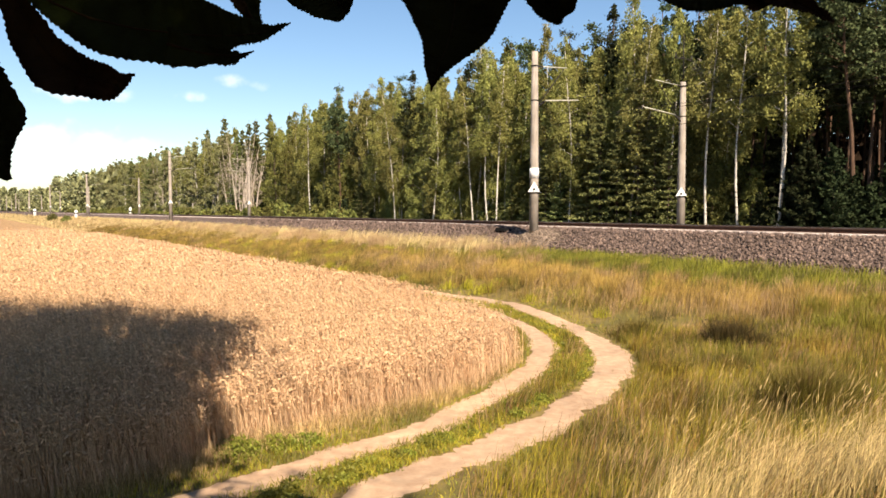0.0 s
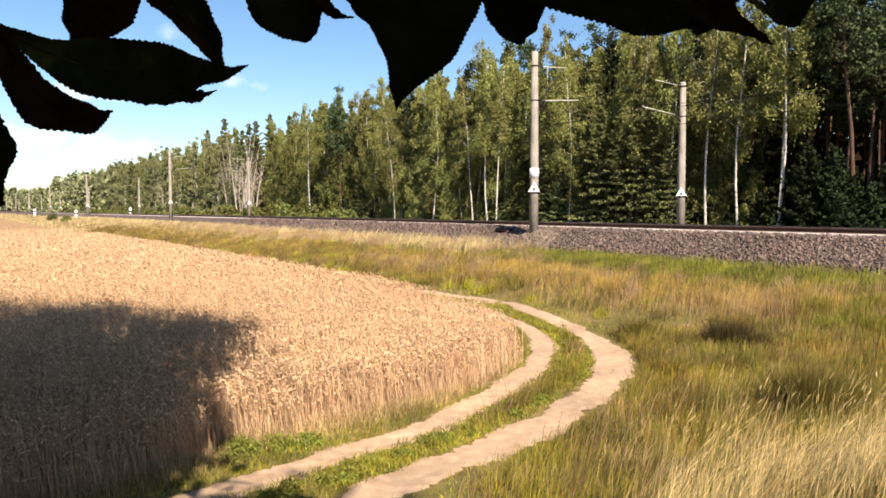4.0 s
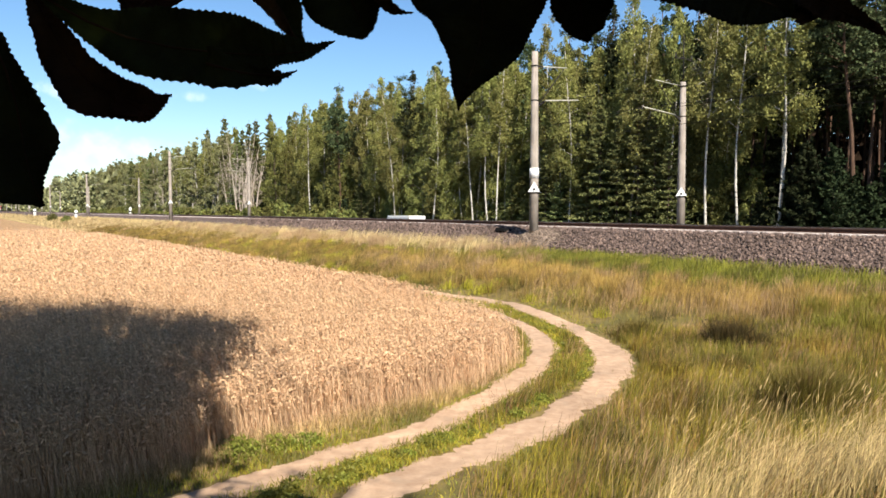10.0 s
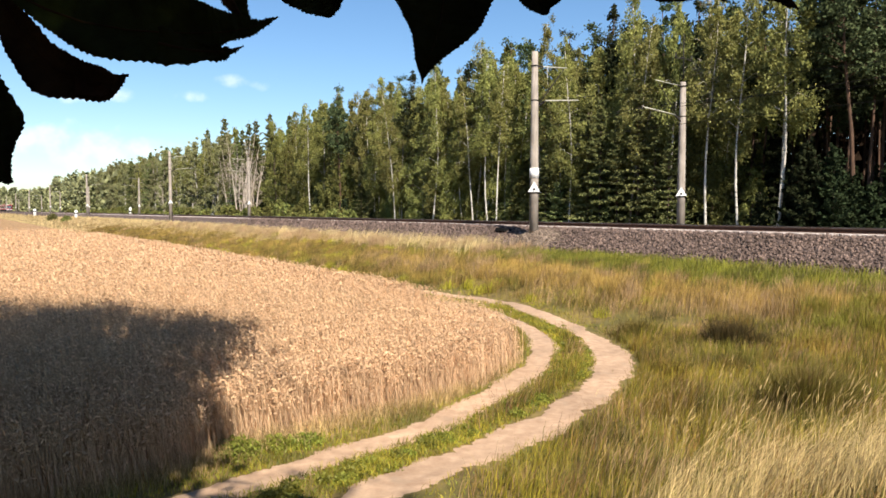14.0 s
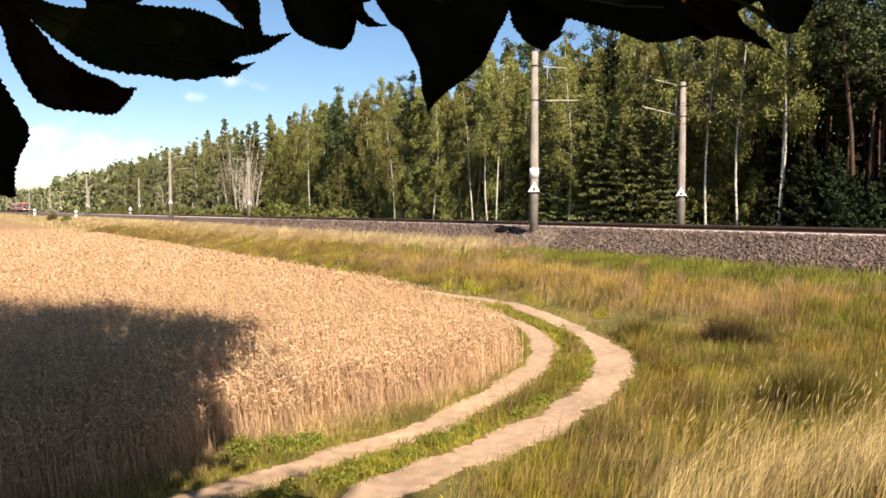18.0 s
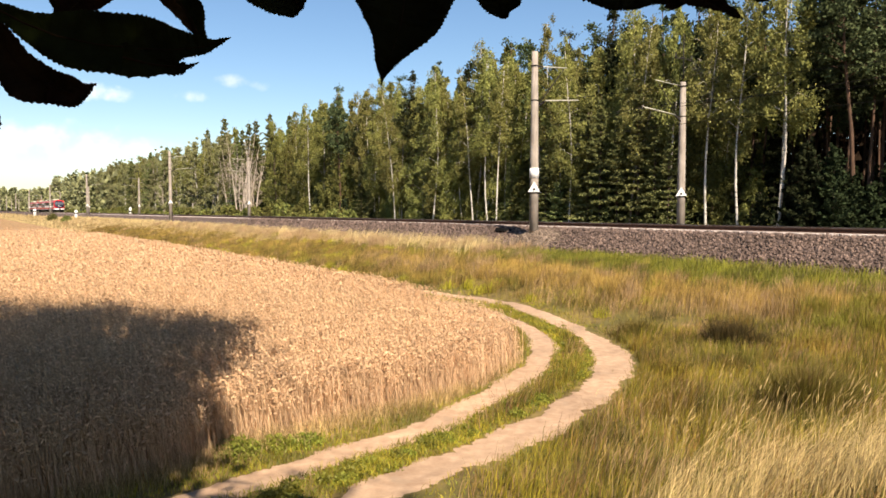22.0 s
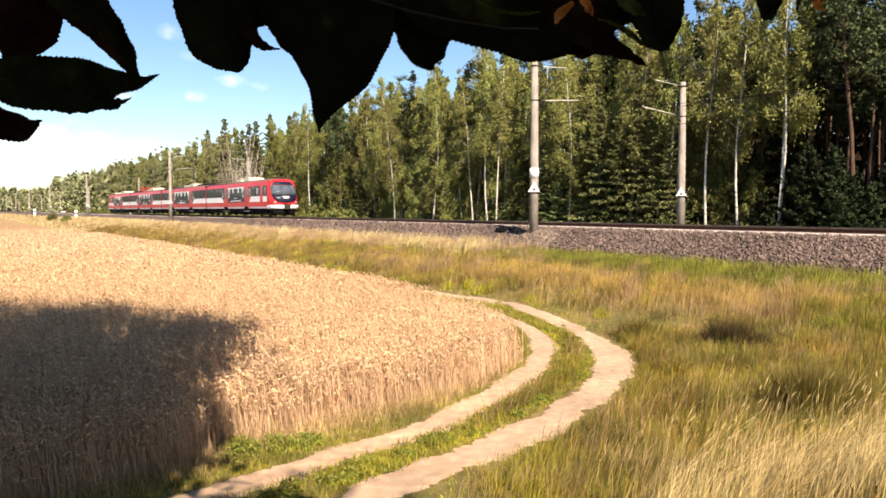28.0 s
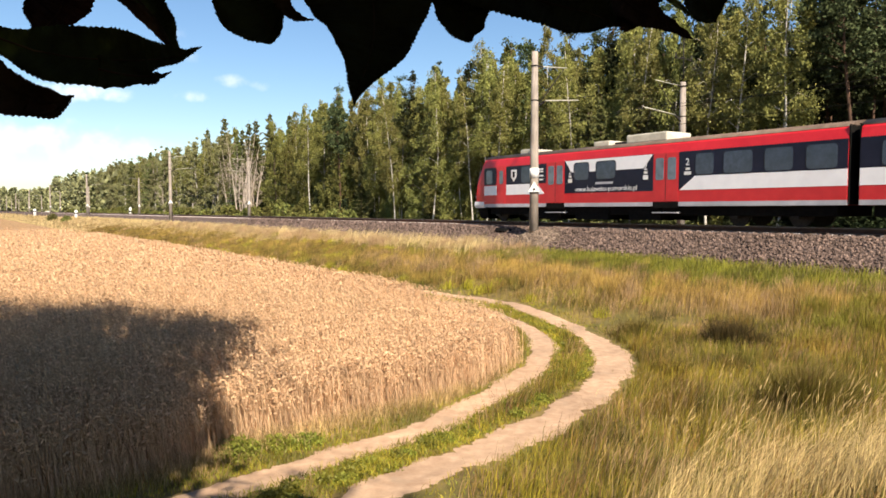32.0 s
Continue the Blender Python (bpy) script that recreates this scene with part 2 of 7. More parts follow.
RUBBER = mat("black_rubber", (0.012, 0.012, 0.012), (0.03, 0.03, 0.03), 9, 0.8, 0.1)
AMBER = mat("lamp_lens", (0.25, 0.24, 0.21), (0.45, 0.43, 0.38), 8, 0.2, 0.0)


def glass_mat(name, tint, rough=0.06):
    m = mat(name, tint, tuple(min(1, c * 1.8) for c in tint), 3, rough, 0.0, wear=0.2, spec=0.6)
    return m


for paint in (RED, WHITE, NAVY):
    paint.node_tree.nodes["Principled BSDF"].inputs["Coat Weight"].default_value = 0.12
    paint.node_tree.nodes["Principled BSDF"].inputs["Coat Roughness"].default_value = 0.12

PANE = glass_mat("tinted_coach_glass", (0.022, 0.028, 0.048))
DOOR_PANE = glass_mat("door_glass", (0.10, 0.12, 0.15))
SCREEN = glass_mat("windscreen_glass", (0.05, 0.06, 0.07), 0.05)


# ---- mesh helpers ----
def part(name, bm, material, parent=None, label=""):
    me = bpy.data.meshes.new(name)
    bm.to_mesh(me)
    bm.free()
    me.materials.append(material)
    ob = new(name, me)
    if parent:
        ob.parent = parent
    if label:
        ob["label"] = label
    return ob


def shared(name, me, parent, m):
    ob = new(name, me)
    ob.parent = parent
    ob.matrix_basis = m
    return ob


def soup(name, verts, tris, material, parent=None, smooth=False):
    """A mesh from arrays of corners and triangles."""
    verts = np.ascontiguousarray(verts, dtype=np.float32)
    tris = np.ascontiguousarray(tris, dtype=np.int32)
    me = bpy.data.meshes.new(name)
    me.vertices.add(len(verts))
    me.vertices.foreach_set("co", verts.ravel())
    me.loops.add(tris.size)
    me.loops.foreach_set("vertex_index", tris.ravel())
    me.polygons.add(len(tris))
    me.polygons.foreach_set("loop_start", np.arange(0, tris.size, 3, dtype=np.int32))
    if smooth:
        me.polygons.foreach_set("use_smooth", np.ones(len(tris), dtype=bool))
    me.update(calc_edges=True)
    me.materials.append(material)
    ob = new(name, me)
    if parent:
        ob.parent = parent
    return ob


def box(bm, x0, x1, y0, y1, z0, z1, bevel=0.0):
    r = bmesh.ops.create_cube(bm, size=1)
    bmesh.ops.scale(bm, vec=(x1 - x0, y1 - y0, z1 - z0), verts=r["verts"])
    bmesh.ops.translate(bm, vec=((x0 + x1) / 2, (y0 + y1) / 2, (z0 + z1) / 2), verts=r["verts"])
    if bevel:
        es = list({e for v in r["verts"] for e in v.link_edges})
        bmesh.ops.bevel(bm, geom=es, offset=bevel, segments=2, affect='EDGES', profile=0.6)
    return bm


def one_box(*a, **k):
    return box(bmesh.new(), *a, **k)


def tube(bm, pts, radii, sides=7):
    """A tapered tube through points."""
    rings = []
    n = len(pts)
    for i, (p, r) in enumerate(zip(pts, radii)):
        p = Vector(p)
        d = (Vector(pts[min(i + 1, n - 1)]) - Vector(pts[max(i - 1, 0)])).normalized()
        side = d.cross(Vector((0.31, 0.95, 0.02)))
        if side.length < 1e-3:
            side = d.cross(Vector((1, 0, 0)))
        side.normalize()
        other = d.cross(side)
        rings.append([bm.verts.new(p + (side * math.cos(a) + other * math.sin(a)) * r)
                      for a in (2 * math.pi * k / sides for k in range(sides))])
    for a, b in zip(rings, rings[1:]):
        for k in range(sides):
            f = bm.faces.new((a[k], a[(k + 1) % sides], b[(k + 1) % sides], b[k]))
            f.smooth = True
    bm.faces.new(rings[0][::-1])
    bm.faces.new(rings[-1])
    return bm


def prism(bm, outline, x0, x1):
    """Extrudes a (y, z) outline from x0 to x1."""
    a = [bm.verts.new((x0, y, z)) for y, z in outline]
    b = [bm.verts.new((x1, y, z)) for y, z in outline]
    n = len(outline)
    for k in range(n):
        bm.faces.new((a[k], a[(k + 1) % n], b[(k + 1) % n], b[k]))
    bm.faces.new(a[::-1])
    bm.faces.new(b)
    bmesh.ops.recalc_face_normals(bm, faces=bm.faces[:])
    return bm


def unit(v):
    return v / np.maximum(np.linalg.norm(v, axis=-1, keepdims=True), 1e-9)


def flecks(rng, centres, size, droop=0.0):
    """Three-cornered leaves, one at each centre, turned at random."""
    n = len(centres)
    a = unit(rng.normal(size=(n, 3)))
    a[:, 2] -= droop
    a = unit(a)
    b = unit(np.cross(a, rng.normal(size=(n, 3))))
    L = (size * rng.uniform(0.7, 1.4, n))[:, None]
    W = L * rng.uniform(0.4, 0.6, n)[:, None]
    v = np.stack([centres - a * L * 0.5 + b * W, centres - a * L * 0.5 - b * W, centres + a * L * 0.7], 1).reshape(-1, 3)
    return v, np.arange(n * 3, dtype=np.int32).reshape(-1, 3)


def sprays(rng, centres, size, droop=0.0):
    """Small diamond leaves, one at each centre, turned at random."""
    n = len(centres)
    a = unit(rng.normal(size=(n, 3)))
    a[:, 2] -= droop
    a = unit(a)
    b = unit(np.cross(a, rng.normal(size=(n, 3))))
    L = (size * rng.uniform(0.7, 1.4, n))[:, None]
    W = L * rng.uniform(0.45, 0.75, n)[:, None]
    v = np.stack([centres - a * L * 0.5, centres + b * W * 0.5, centres + a * L * 0.5, centres - b * W * 0.5], 1).reshape(-1, 3)
    i = np.arange(n, dtype=np.int32)[:, None] * 4
    t = np.concatenate([i + np.array([[0, 1, 2]]), i + np.array([[0, 2, 3]])], 0)
    return v, t


def blades(rng, base, h, w, lean, toward):
    """Bent grass blades: base points, heights, widths, how far and which way (radians) they lean."""
    n = len(base)
    face = rng.uniform(0, 2 * math.pi, n)
    side = np.stack([np.cos(face), np.sin(face), np.zeros(n)], 1) * (w / 2)[:, None]
    go = np.stack([np.cos(toward), np.sin(toward), np.zeros(n)], 1) * (lean * h)[:, None]
    up = np.zeros((n, 3))
    up[:, 2] = h
    mid = base + up * 0.55 + go * 0.3
    tip = base + up * np.sqrt(np.maximum(1 - lean ** 2 * 0.6, 0.1))[:, None] + go
    v = np.stack([base - side, base + side, mid - side * 0.8, mid + side * 0.8, tip], 1).reshape(-1, 3)
    i = np.arange(n, dtype=np.int32)[:, None] * 5
    t = np.concatenate([i + np.array([[0, 1, 3]]), i + np.array([[0, 3, 2]]), i + np.array([[2, 3, 4]])], 0)
    return v, t


def merge(*pieces):
    vs, ts, k = [], [], 0
    for v, t in pieces:
        vs.append(v)
        ts.append(t + k)
        k += len(v)
    return np.concatenate(vs), np.concatenate(ts)

# ---- land ----
COS, SIN = math.cos(radians(TURN)), math.sin(radians(TURN))


def to_track(X, Y):
    return COS * X + SIN * Y, -SIN * X + COS * Y


def to_world(D, s):
    return COS * D - SIN * s, SIN * D + COS * s


def lumps(X, Y):
    return (np.sin(X * 0.9 + 1.3 * np.sin(Y * 0.37)) + np.sin(Y * 1.1 + 0.8 * np.sin(X * 0.53)) + np.sin(X * 2.3 - Y * 1.7)) / 3


PROFILE_D = [-3000, 16.4, 18.0, 20.5, 22.3, 23.2, 24.2, 35.0, 36.4, 38.6, 45.5, 48, 3000]
PROFILE_Z = [0.0, 0.0, 0.28, 0.75, 1.2, 1.35, 1.3, 1.2, 0.8, 0.0, 0.0, 0.25, 0.25]


def height(X, Y):
    """The height of the ground: flat field, railway bank, a mound under the trees where one stands."""
    D, s = to_track(X, Y)
    z = np.interp(D, PROFILE_D, PROFILE_Z)
    z = z + 1.5 * np.exp(-((X - 4.2) ** 2 + (Y - 3.0) ** 2) / 16.0) + 1.1 * np.exp(-((X + 0.5) ** 2 + (Y + 4.0) ** 2) / 14.0)
    rough = np.clip((D - 9.5) / 4, 0.15, 1) * np.clip((24 - D) / 2, 0, 1)
    return z + 0.05 * rough * lumps(X, Y)


def ground_sheet():
    def steps(near, far, fine, growth):
        v, step, p = [0.0], fine, 0.0
        while p < far:
            step = fine if p < near else step * growth
            p += step
            v.append(p)
        return v
    right = steps(50, 2600, 0.55, 1.22)
    left = steps(20, 2600, 0.8, 1.25)
    Ds = np.array([-q for q in left[:0:-1]] + right)
    fwd = steps(70, 2800, 0.7, 1.2)
    rear = steps(25, 1500, 1.2, 1.3)
    Ss = np.array([-q for q in rear[:0:-1]] + fwd)
    DD, SS = np.meshgrid(Ds, Ss, indexing="ij")
    X, Y = to_world(DD, SS)
    Z = height(X, Y)
    V = np.stack([X, Y, Z], -1).reshape(-1, 3)
    nx, ny = DD.shape
    i = np.arange(nx - 1)[:, None] * ny + np.arange(ny - 1)[None, :]
    i = i.reshape(-1, 1)
    T = np.concatenate([np.concatenate([i, i + ny, i + ny + 1], 1), np.concatenate([i, i + ny + 1, i + 1], 1)])
    g = soup("ground", V, T, SOIL, smooth=True)
    tagged(g, "dry summer ground of soil and thatch reaching the horizon", "ground", kind="structure")


ground_sheet()


def smooth_line(pts, n):
    """A Catmull-Rom curve through points, n places."""
    P = np.array(pts, float)
    P = np.concatenate([[2 * P[0] - P[1]], P, [2 * P[-1] - P[-2]]])
    res = []
    for u in np.linspace(0, len(pts) - 1 - 1e-6, n):
        k = int(u)
        f = u - k
        a, b, c, d = P[k:k + 4]
        res.append(0.5 * (2 * b + (c - a) * f + (2 * a - 5 * b + 4 * c - d) * f * f + (3 * b - a - 3 * c + d) * f ** 3))
    return np.array(res)


RUT_A = [(-11.5, 3.2), (-7.5, 4.8), (-4.6, 6.6), (-2.41, 8.4), (-1.37, 9.45), (-0.2, 10.78), (0.97, 12.76), (1.97, 15.05), (2.45, 17.58), (2.3, 20.1), (1.5, 22.6), (-0.2, 25.3), (-9.6, 38.2), (-38.0, 79.4)]
RUT_B = [(-10.8, 1.4), (-6.5, 3.0), (-3.0, 5.3), (-0.55, 8.24), (0.49, 9.45), (1.5, 10.78), (2.68, 12.76), (3.45, 14.5), (3.85, 16.9), (3.6, 20.1), (2.75, 23.5), (1.3, 26.4), (-8.4, 39.0), (-36.8, 80.2)]


def dirt_track():
    road = new("dirt_road")
    tagged(road, "pale sandy two-rut farm track curving round the wheat field", "dirt road", kind="structure")
    rng = np.random.default_rng(5)
    for pts, half in ((RUT_A, 0.36), (RUT_B, 0.46)):
        line = smooth_line(pts, 420)
        d = np.gradient(line, axis=0)
        d = unit(d)
        nrm = np.stack([d[:, 1], -d[:, 0]], 1)
        cols = []
        k = 7
        edge_l = half * (1 + 0.22 * (np.convolve(rng.normal(size=440), np.ones(13) / 3.6, "valid")[:420] + 0.25 * rng.normal(size=420)))
        edge_r = half * (1 + 0.22 * (np.convolve(rng.normal(size=440), np.ones(13) / 3.6, "valid")[:420] + 0.25 * rng.normal(size=420)))
        for j in range(k):
            f = j / (k - 1) * 2 - 1
            off = np.where(f < 0, f * edge_l, f * edge_r)
            p = line + nrm * off[:, None]
            z = height(p[:, 0], p[:, 1]) + 0.03 - 0.025 * (1 - f * f) - (0.05 if abs(f) == 1 else 0)
            cols.append(np.concatenate([p, z[:, None]], 1))
        V = np.stack(cols, 1).reshape(-1, 3)
        i = (np.arange(419)[:, None] * k + np.arange(k - 1)[None, :]).reshape(-1, 1)
        T = np.concatenate([np.concatenate([i, i + 1, i + k + 1], 1), np.concatenate([i, i + k + 1, i + k], 1)])
        soup("wheel_rut", V, T, SAND, road, smooth=True)


dirt_track()


# ---- railway ----
def strip(name, outline, s0, s1, material, parent=None, step=0):
    """A long piece of constant (D, z) outline along the line."""
    bm = bmesh.new()
    n = max(2, int((s1 - s0) / step) + 1) if step else 2
    rows = [[bm.verts.new((D, s, z)) for D, z in outline] for s in np.linspace(s0, s1, n)]
    for a, b in zip(rows, rows[1:]):
        for k in range(len(outline) - 1):
            bm.faces.new((a[k], b[k], b[k + 1], a[k + 1]))
    bmesh.ops.recalc_face_normals(bm, faces=bm.faces[:])
    ob = part(name, bm, material, parent)
    if not parent:
        ob.matrix_world = TRACK
    return ob


def railway():
    bed = strip("ballast_bed", [(23.2, 1.2), (23.45, 1.5), (24.75, 2.34), (25.05, 2.4), (28.4, 2.4), (29.2, 2.15), (29.9, 2.2), (33.2, 2.2), (33.5, 2.16), (35.2, 1.1)], -160, 1400, BALLAST)
    tagged(bed, "brownish grey crushed stone ballast bed under double railway track", "ballast", kind="structure")
    line = new("railway_track")
    line.matrix_world = TRACK
    tagged(line, "rusty railway rails on concrete sleepers", "railway track", kind="structure")
    for axis, rz in ((NEAR_AXIS, RAIL), (FAR_AXIS, RAIL - 0.2)):
        for side in (-1, 1):
            c = axis + side * 0.755
            bm = bmesh.new()
            prof = [(-0.07, 0), (0.07, 0), (0.07, 0.015), (0.012, 0.03), (0.012, 0.115), (0.035, 0.125), (0.035, 0.16), (-0.035, 0.16), (-0.035, 0.125), (-0.012, 0.115), (-0.012, 0.03), (-0.07, 0.015)]
            a = [bm.verts.new((c + x, -160, rz - 0.172 + z)) for x, z in prof]
            b = [bm.verts.new((c + x, 1400, rz - 0.172 + z)) for x, z in prof]
            for k in range(12):
                bm.faces.new((a[k], b[k], b[(k + 1) % 12], a[(k + 1) % 12]))
            part("rail", bm, RAIL_RUST, line)
            part("rail_head", one_box(c - 0.033, c + 0.033, -160, 1400, rz - 0.011, rz, 0.0), RAIL_TOP, line, "worn shiny running surface")
    bm = bmesh.new()
    prism(bm, [(-0.14, 0), (0.14, 0), (0.10, 0.2), (-0.10, 0.2)], -1.27, 1.27)
    master = part("sleeper", bm, SLEEPER, line)
    master.matrix_basis = pose(NEAR_AXIS, -24, RAIL - 0.4)
    for k in range(1, 130):
        shared("sleeper", master.data, line, pose(NEAR_AXIS, -24 + 0.6 * k, RAIL - 0.4))
    V, T = [], []
    me = master.data
    base = np.array([v.co for v in me.vertices])
    tri = []
    for p in me.polygons:
        vs = list(p.vertices)
        tri += [(vs[0], vs[i], vs[i + 1]) for i in range(1, len(vs) - 1)]
    tri = np.array(tri)
    spots = [(NEAR_AXIS, 54 + 0.6 * k, RAIL) for k in range(400)] + [(FAR_AXIS, -24 + 0.6 * k, RAIL - 0.2) for k in range(500)]
    pieces = [(base + np.array([D, s, rz - 0.4]), tri) for D, s, rz in spots]
    v, t = merge(*pieces)
    far = soup("sleepers_beyond", v, t, SLEEPER, line)
    far["kind"] = "stuff"


railway()


def ballast_stones():
    rng = np.random.default_rng(11)
    n = 34000
    s = rng.uniform(-24, 1, n) + rng.random(n) ** 2.2 * 75
    D = np.where(rng.random(n) < 0.83, rng.uniform(23.3, 24.85, n), rng.uniform(24.85, 25.42, n))
    z = np.interp(D, [23.2, 23.45, 24.75, 25.05, 28], [1.2, 1.5, 2.34, 2.38, 2.38])
    c = np.stack([D, s, z], 1)
    r = rng.uniform(0.03, 0.08, n) * (1 + np.clip((s - 10) / 60, 0, 1))
    o = np.array([[1, 0, 0], [-1, 0, 0], [0, 1, 0], [0, -1, 0], [0, 0, 1], [0, 0, -1]], float)
    v = c[:, None, :] + o[None] * r[:, None, None] * rng.uniform(0.6, 1.3, (n, 6, 1)) + rng.normal(size=(n, 6, 3)) * r[:, None, None] * 0.25
    f = np.array([[0, 2, 4], [2, 1, 4], [1, 3, 4], [3, 0, 4], [2, 0, 5], [1, 2, 5], [3, 1, 5], [0, 3, 5]])
    t = (np.arange(n)[:, None, None] * 6 + f[None]).reshape(-1, 3)
    ob = soup("ballast_stones", v.reshape(-1, 3), t, STONE)
    ob.matrix_world = TRACK
    tagged(ob, "loose crushed brown and grey stones on the track shoulder", "ballast", kind="stuff")


ballast_stones()


def ballast_heap():
    """Stones heaped round the foot of the near mast."""
    rng = np.random.default_rng(12)
    def top(D, s):
        bed = np.interp(D, [22.6, 23.2, 23.45, 24.75, 25.05], [0.95, 1.2, 1.5, 2.34, 2.4])
        return bed + 0.42 * np.exp(-((D - 23.9) ** 2 / 0.22 + (s - 27.1) ** 2 / 1.1)) - 0.02
    DD, SS = np.meshgrid(np.linspace(22.7, 24.9, 20), np.linspace(24.6, 29.6, 34), indexing="ij")
    V = np.stack([DD, SS, top(DD, SS) + rng.normal(size=DD.shape) * 0.015], -1).reshape(-1, 3)
    i = (np.arange(19)[:, None] * 34 + np.arange(33)[None, :]).reshape(-1, 1)
    T = np.concatenate([np.concatenate([i, i + 34, i + 35], 1), np.concatenate([i, i + 35, i + 1], 1)])
    n = 2600
    D, s = rng.uniform(23.1, 24.85, n), rng.normal(27.1, 0.9, n)
    c = np.stack([D, s, top(D, s) + 0.01], 1)
    r = rng.uniform(0.03, 0.07, n)
    o = np.array([[1, 0, 0], [-1, 0, 0], [0, 1, 0], [0, -1, 0], [0, 0, 1], [0, 0, -1]], float)
    v = c[:, None, :] + o[None] * r[:, None, None] * rng.uniform(0.6, 1.3, (n, 6, 1))
    f = np.array([[0, 2, 4], [2, 1, 4], [1, 3, 4], [3, 0, 4], [2, 0, 5], [1, 2, 5], [3, 1, 5], [0, 3, 5]])
    t = (np.arange(n)[:, None, None] * 6 + f[None]).reshape(-1, 3)
    v, t = merge((V, T), (v.reshape(-1, 3), t))
    ob = soup("ballast_heap", v, t, STONE)
    ob.matrix_world = TRACK
    tagged(ob, "crushed stones heaped round the mast's foot", "ballast", kind="stuff")


ballast_heap()
road = strip("road", [(39.6, 0.02), (42.0, 0.07), (44.4, 0.02)], -200, 1400, ASPHALT)
tagged(road, "grey asphalt country road beyond the railway", "road", kind="structure")


# ---- wheat field ----
def wheat_start(D):
    return np.interp(D, [-400, -20, -1.3, 2.2, 3.24, 5.34, 7.9, 10.1, 11.3, 12.0], [-200, 6.5, 8.75, 9.3, 9.9, 10.15, 10.6, 12.0, 15.0, 20.0])


def wheat_field():
    rng = np.random.default_rng(3)
    # the closed mass of straw below the ears, its colour darkened as shade
    Ds = np.concatenate([-np.geomspace(1, 420, 60)[::-1], np.linspace(-0.8, 11.3, 60)])
    fr = np.concatenate([np.linspace(0, 0.02, 30)[:-1], np.geomspace(0.02, 1, 110)])
    DD, FF = np.meshgrid(Ds, fr, indexing="ij")
    S0 = wheat_start(DD) + 0.75
    SS = S0 + FF * (520 - S0)
    X, Y = to_world(DD, SS)
    near = np.clip(np.hypot(X, Y) / 60, 0.2, 1)
    inner = np.minimum(SS - wheat_start(DD), np.where(SS > 19, (12.0 - DD) * 4, (12.0 - DD) * 1.2))
    Z = 0.74 * np.clip((inner - 0.5) / 2.2, 0.08, 1.0) ** 0.7 + 0.05 * near * lumps(X * 1.7, Y * 1.7) + rng.normal(size=X.shape) * 0.02
    V = np.stack([X, Y, Z], -1).reshape(-1, 3)
    nx, ny = DD.shape
    i = (np.arange(nx - 1)[:, None] * ny + np.arange(ny - 1)[None, :]).reshape(-1, 1)
    T = [np.concatenate([i, i + ny, i + ny + 1], 1), np.concatenate([i, i + ny + 1, i + 1], 1)]
    # skirts down to the soil along the two open edges
    for ids in (np.arange(nx) * ny, (nx - 1) * ny + np.arange(ny)):
        low = V[ids].copy()
        low[:, 2] = -0.05
        k0 = len(V)
        V = np.concatenate([V, low])
        a = ids[:-1, None]
        b = ids[1:, None]
        la = k0 + np.arange(len(ids) - 1)[:, None]
        T += [np.concatenate([a, b, la + 1], 1), np.concatenate([a, la + 1, la], 1)]
    m = soup("wheat_mass_shaded", V, np.concatenate(T), STRAW_MASS_SHADED)
    tagged(m, "dense mass of ripe straw in the wheat field, darkened as shade between the ears", "wheat", kind="stuff")
    # single stalks with nodding ears
    n = 170000
    r = 7.5 + 95 * rng.random(n) ** 2.0
    a = rng.uniform(radians(-48), radians(20), n)
    X, Y = r * np.sin(a), r * np.cos(a)
    # a closer rank along the open edge by the track
    ne = 46000
    De = rng.uniform(-6, 11.95, ne)
    se = wheat_start(De) - 0.3 + np.abs(rng.normal(size=ne)) * 1.0
    far_edge = rng.random(ne) < 0.4
    De = np.where(far_edge, 11.95 - np.abs(rng.normal(size=ne)) * 0.6, De)
    se = np.where(far_edge, 18 + 60 * rng.random(ne) ** 1.6, se)
    Xe, Ye = to_world(De, se)
    X, Y = np.concatenate([X, Xe]), np.concatenate([Y, Ye])
    D, s = to_track(X, Y)
    keep = (D < 12.0) & (s > wheat_start(D) - np.where(np.arange(len(D)) % 3 == 0, 0.3, 0.05))
    X, Y = X[keep], Y[keep]
    n = len(X)
    r = np.hypot(X, Y)
    big = np.clip(r / 20, 1, 2.3)
    edge = np.minimum(D[keep][:n] * 0 + s[keep] - wheat_start(D[keep]), np.where(s[keep] > 19, 9.0, 12.0 - D[keep]))
    h = rng.normal(0.9, 0.09, n) * np.where(edge < 1.6, rng.uniform(0.42, 1.03, n), 1.0) + 0.04 * lumps(X * 0.6, Y * 0.6)
    base = np.stack([X, Y, height(X, Y)], 1)
    base[:, 2] = np.where((r > 16) & (edge > 3), np.maximum(base[:, 2], 0.45), base[:, 2])
    toward = rng.normal(radians(200), 0.9, n)
    lean = np.abs(rng.normal(0.14, 0.1, n))
    go = np.stack([np.cos(toward), np.sin(toward), np.zeros(n)], 1)
    top = base.copy()
    top[:, 2] = h
    top += go * (lean * 0.9)[:, None]
    face = rng.uniform(0, 2 * math.pi, n)
    side = np.stack([np.cos(face), np.sin(face), np.zeros(n)], 1) * (0.0026 * big)[:, None]
    stem_v = np.stack([base - side, base + side, top - side, top + side], 1).reshape(-1, 3)
    i = np.arange(n)[:, None] * 4
    stem_t = np.concatenate([i + np.array([[0, 1, 3]]), i + np.array([[0, 3, 2]])])
    nod = rng.uniform(0.3, 2.2, n)[:, None]
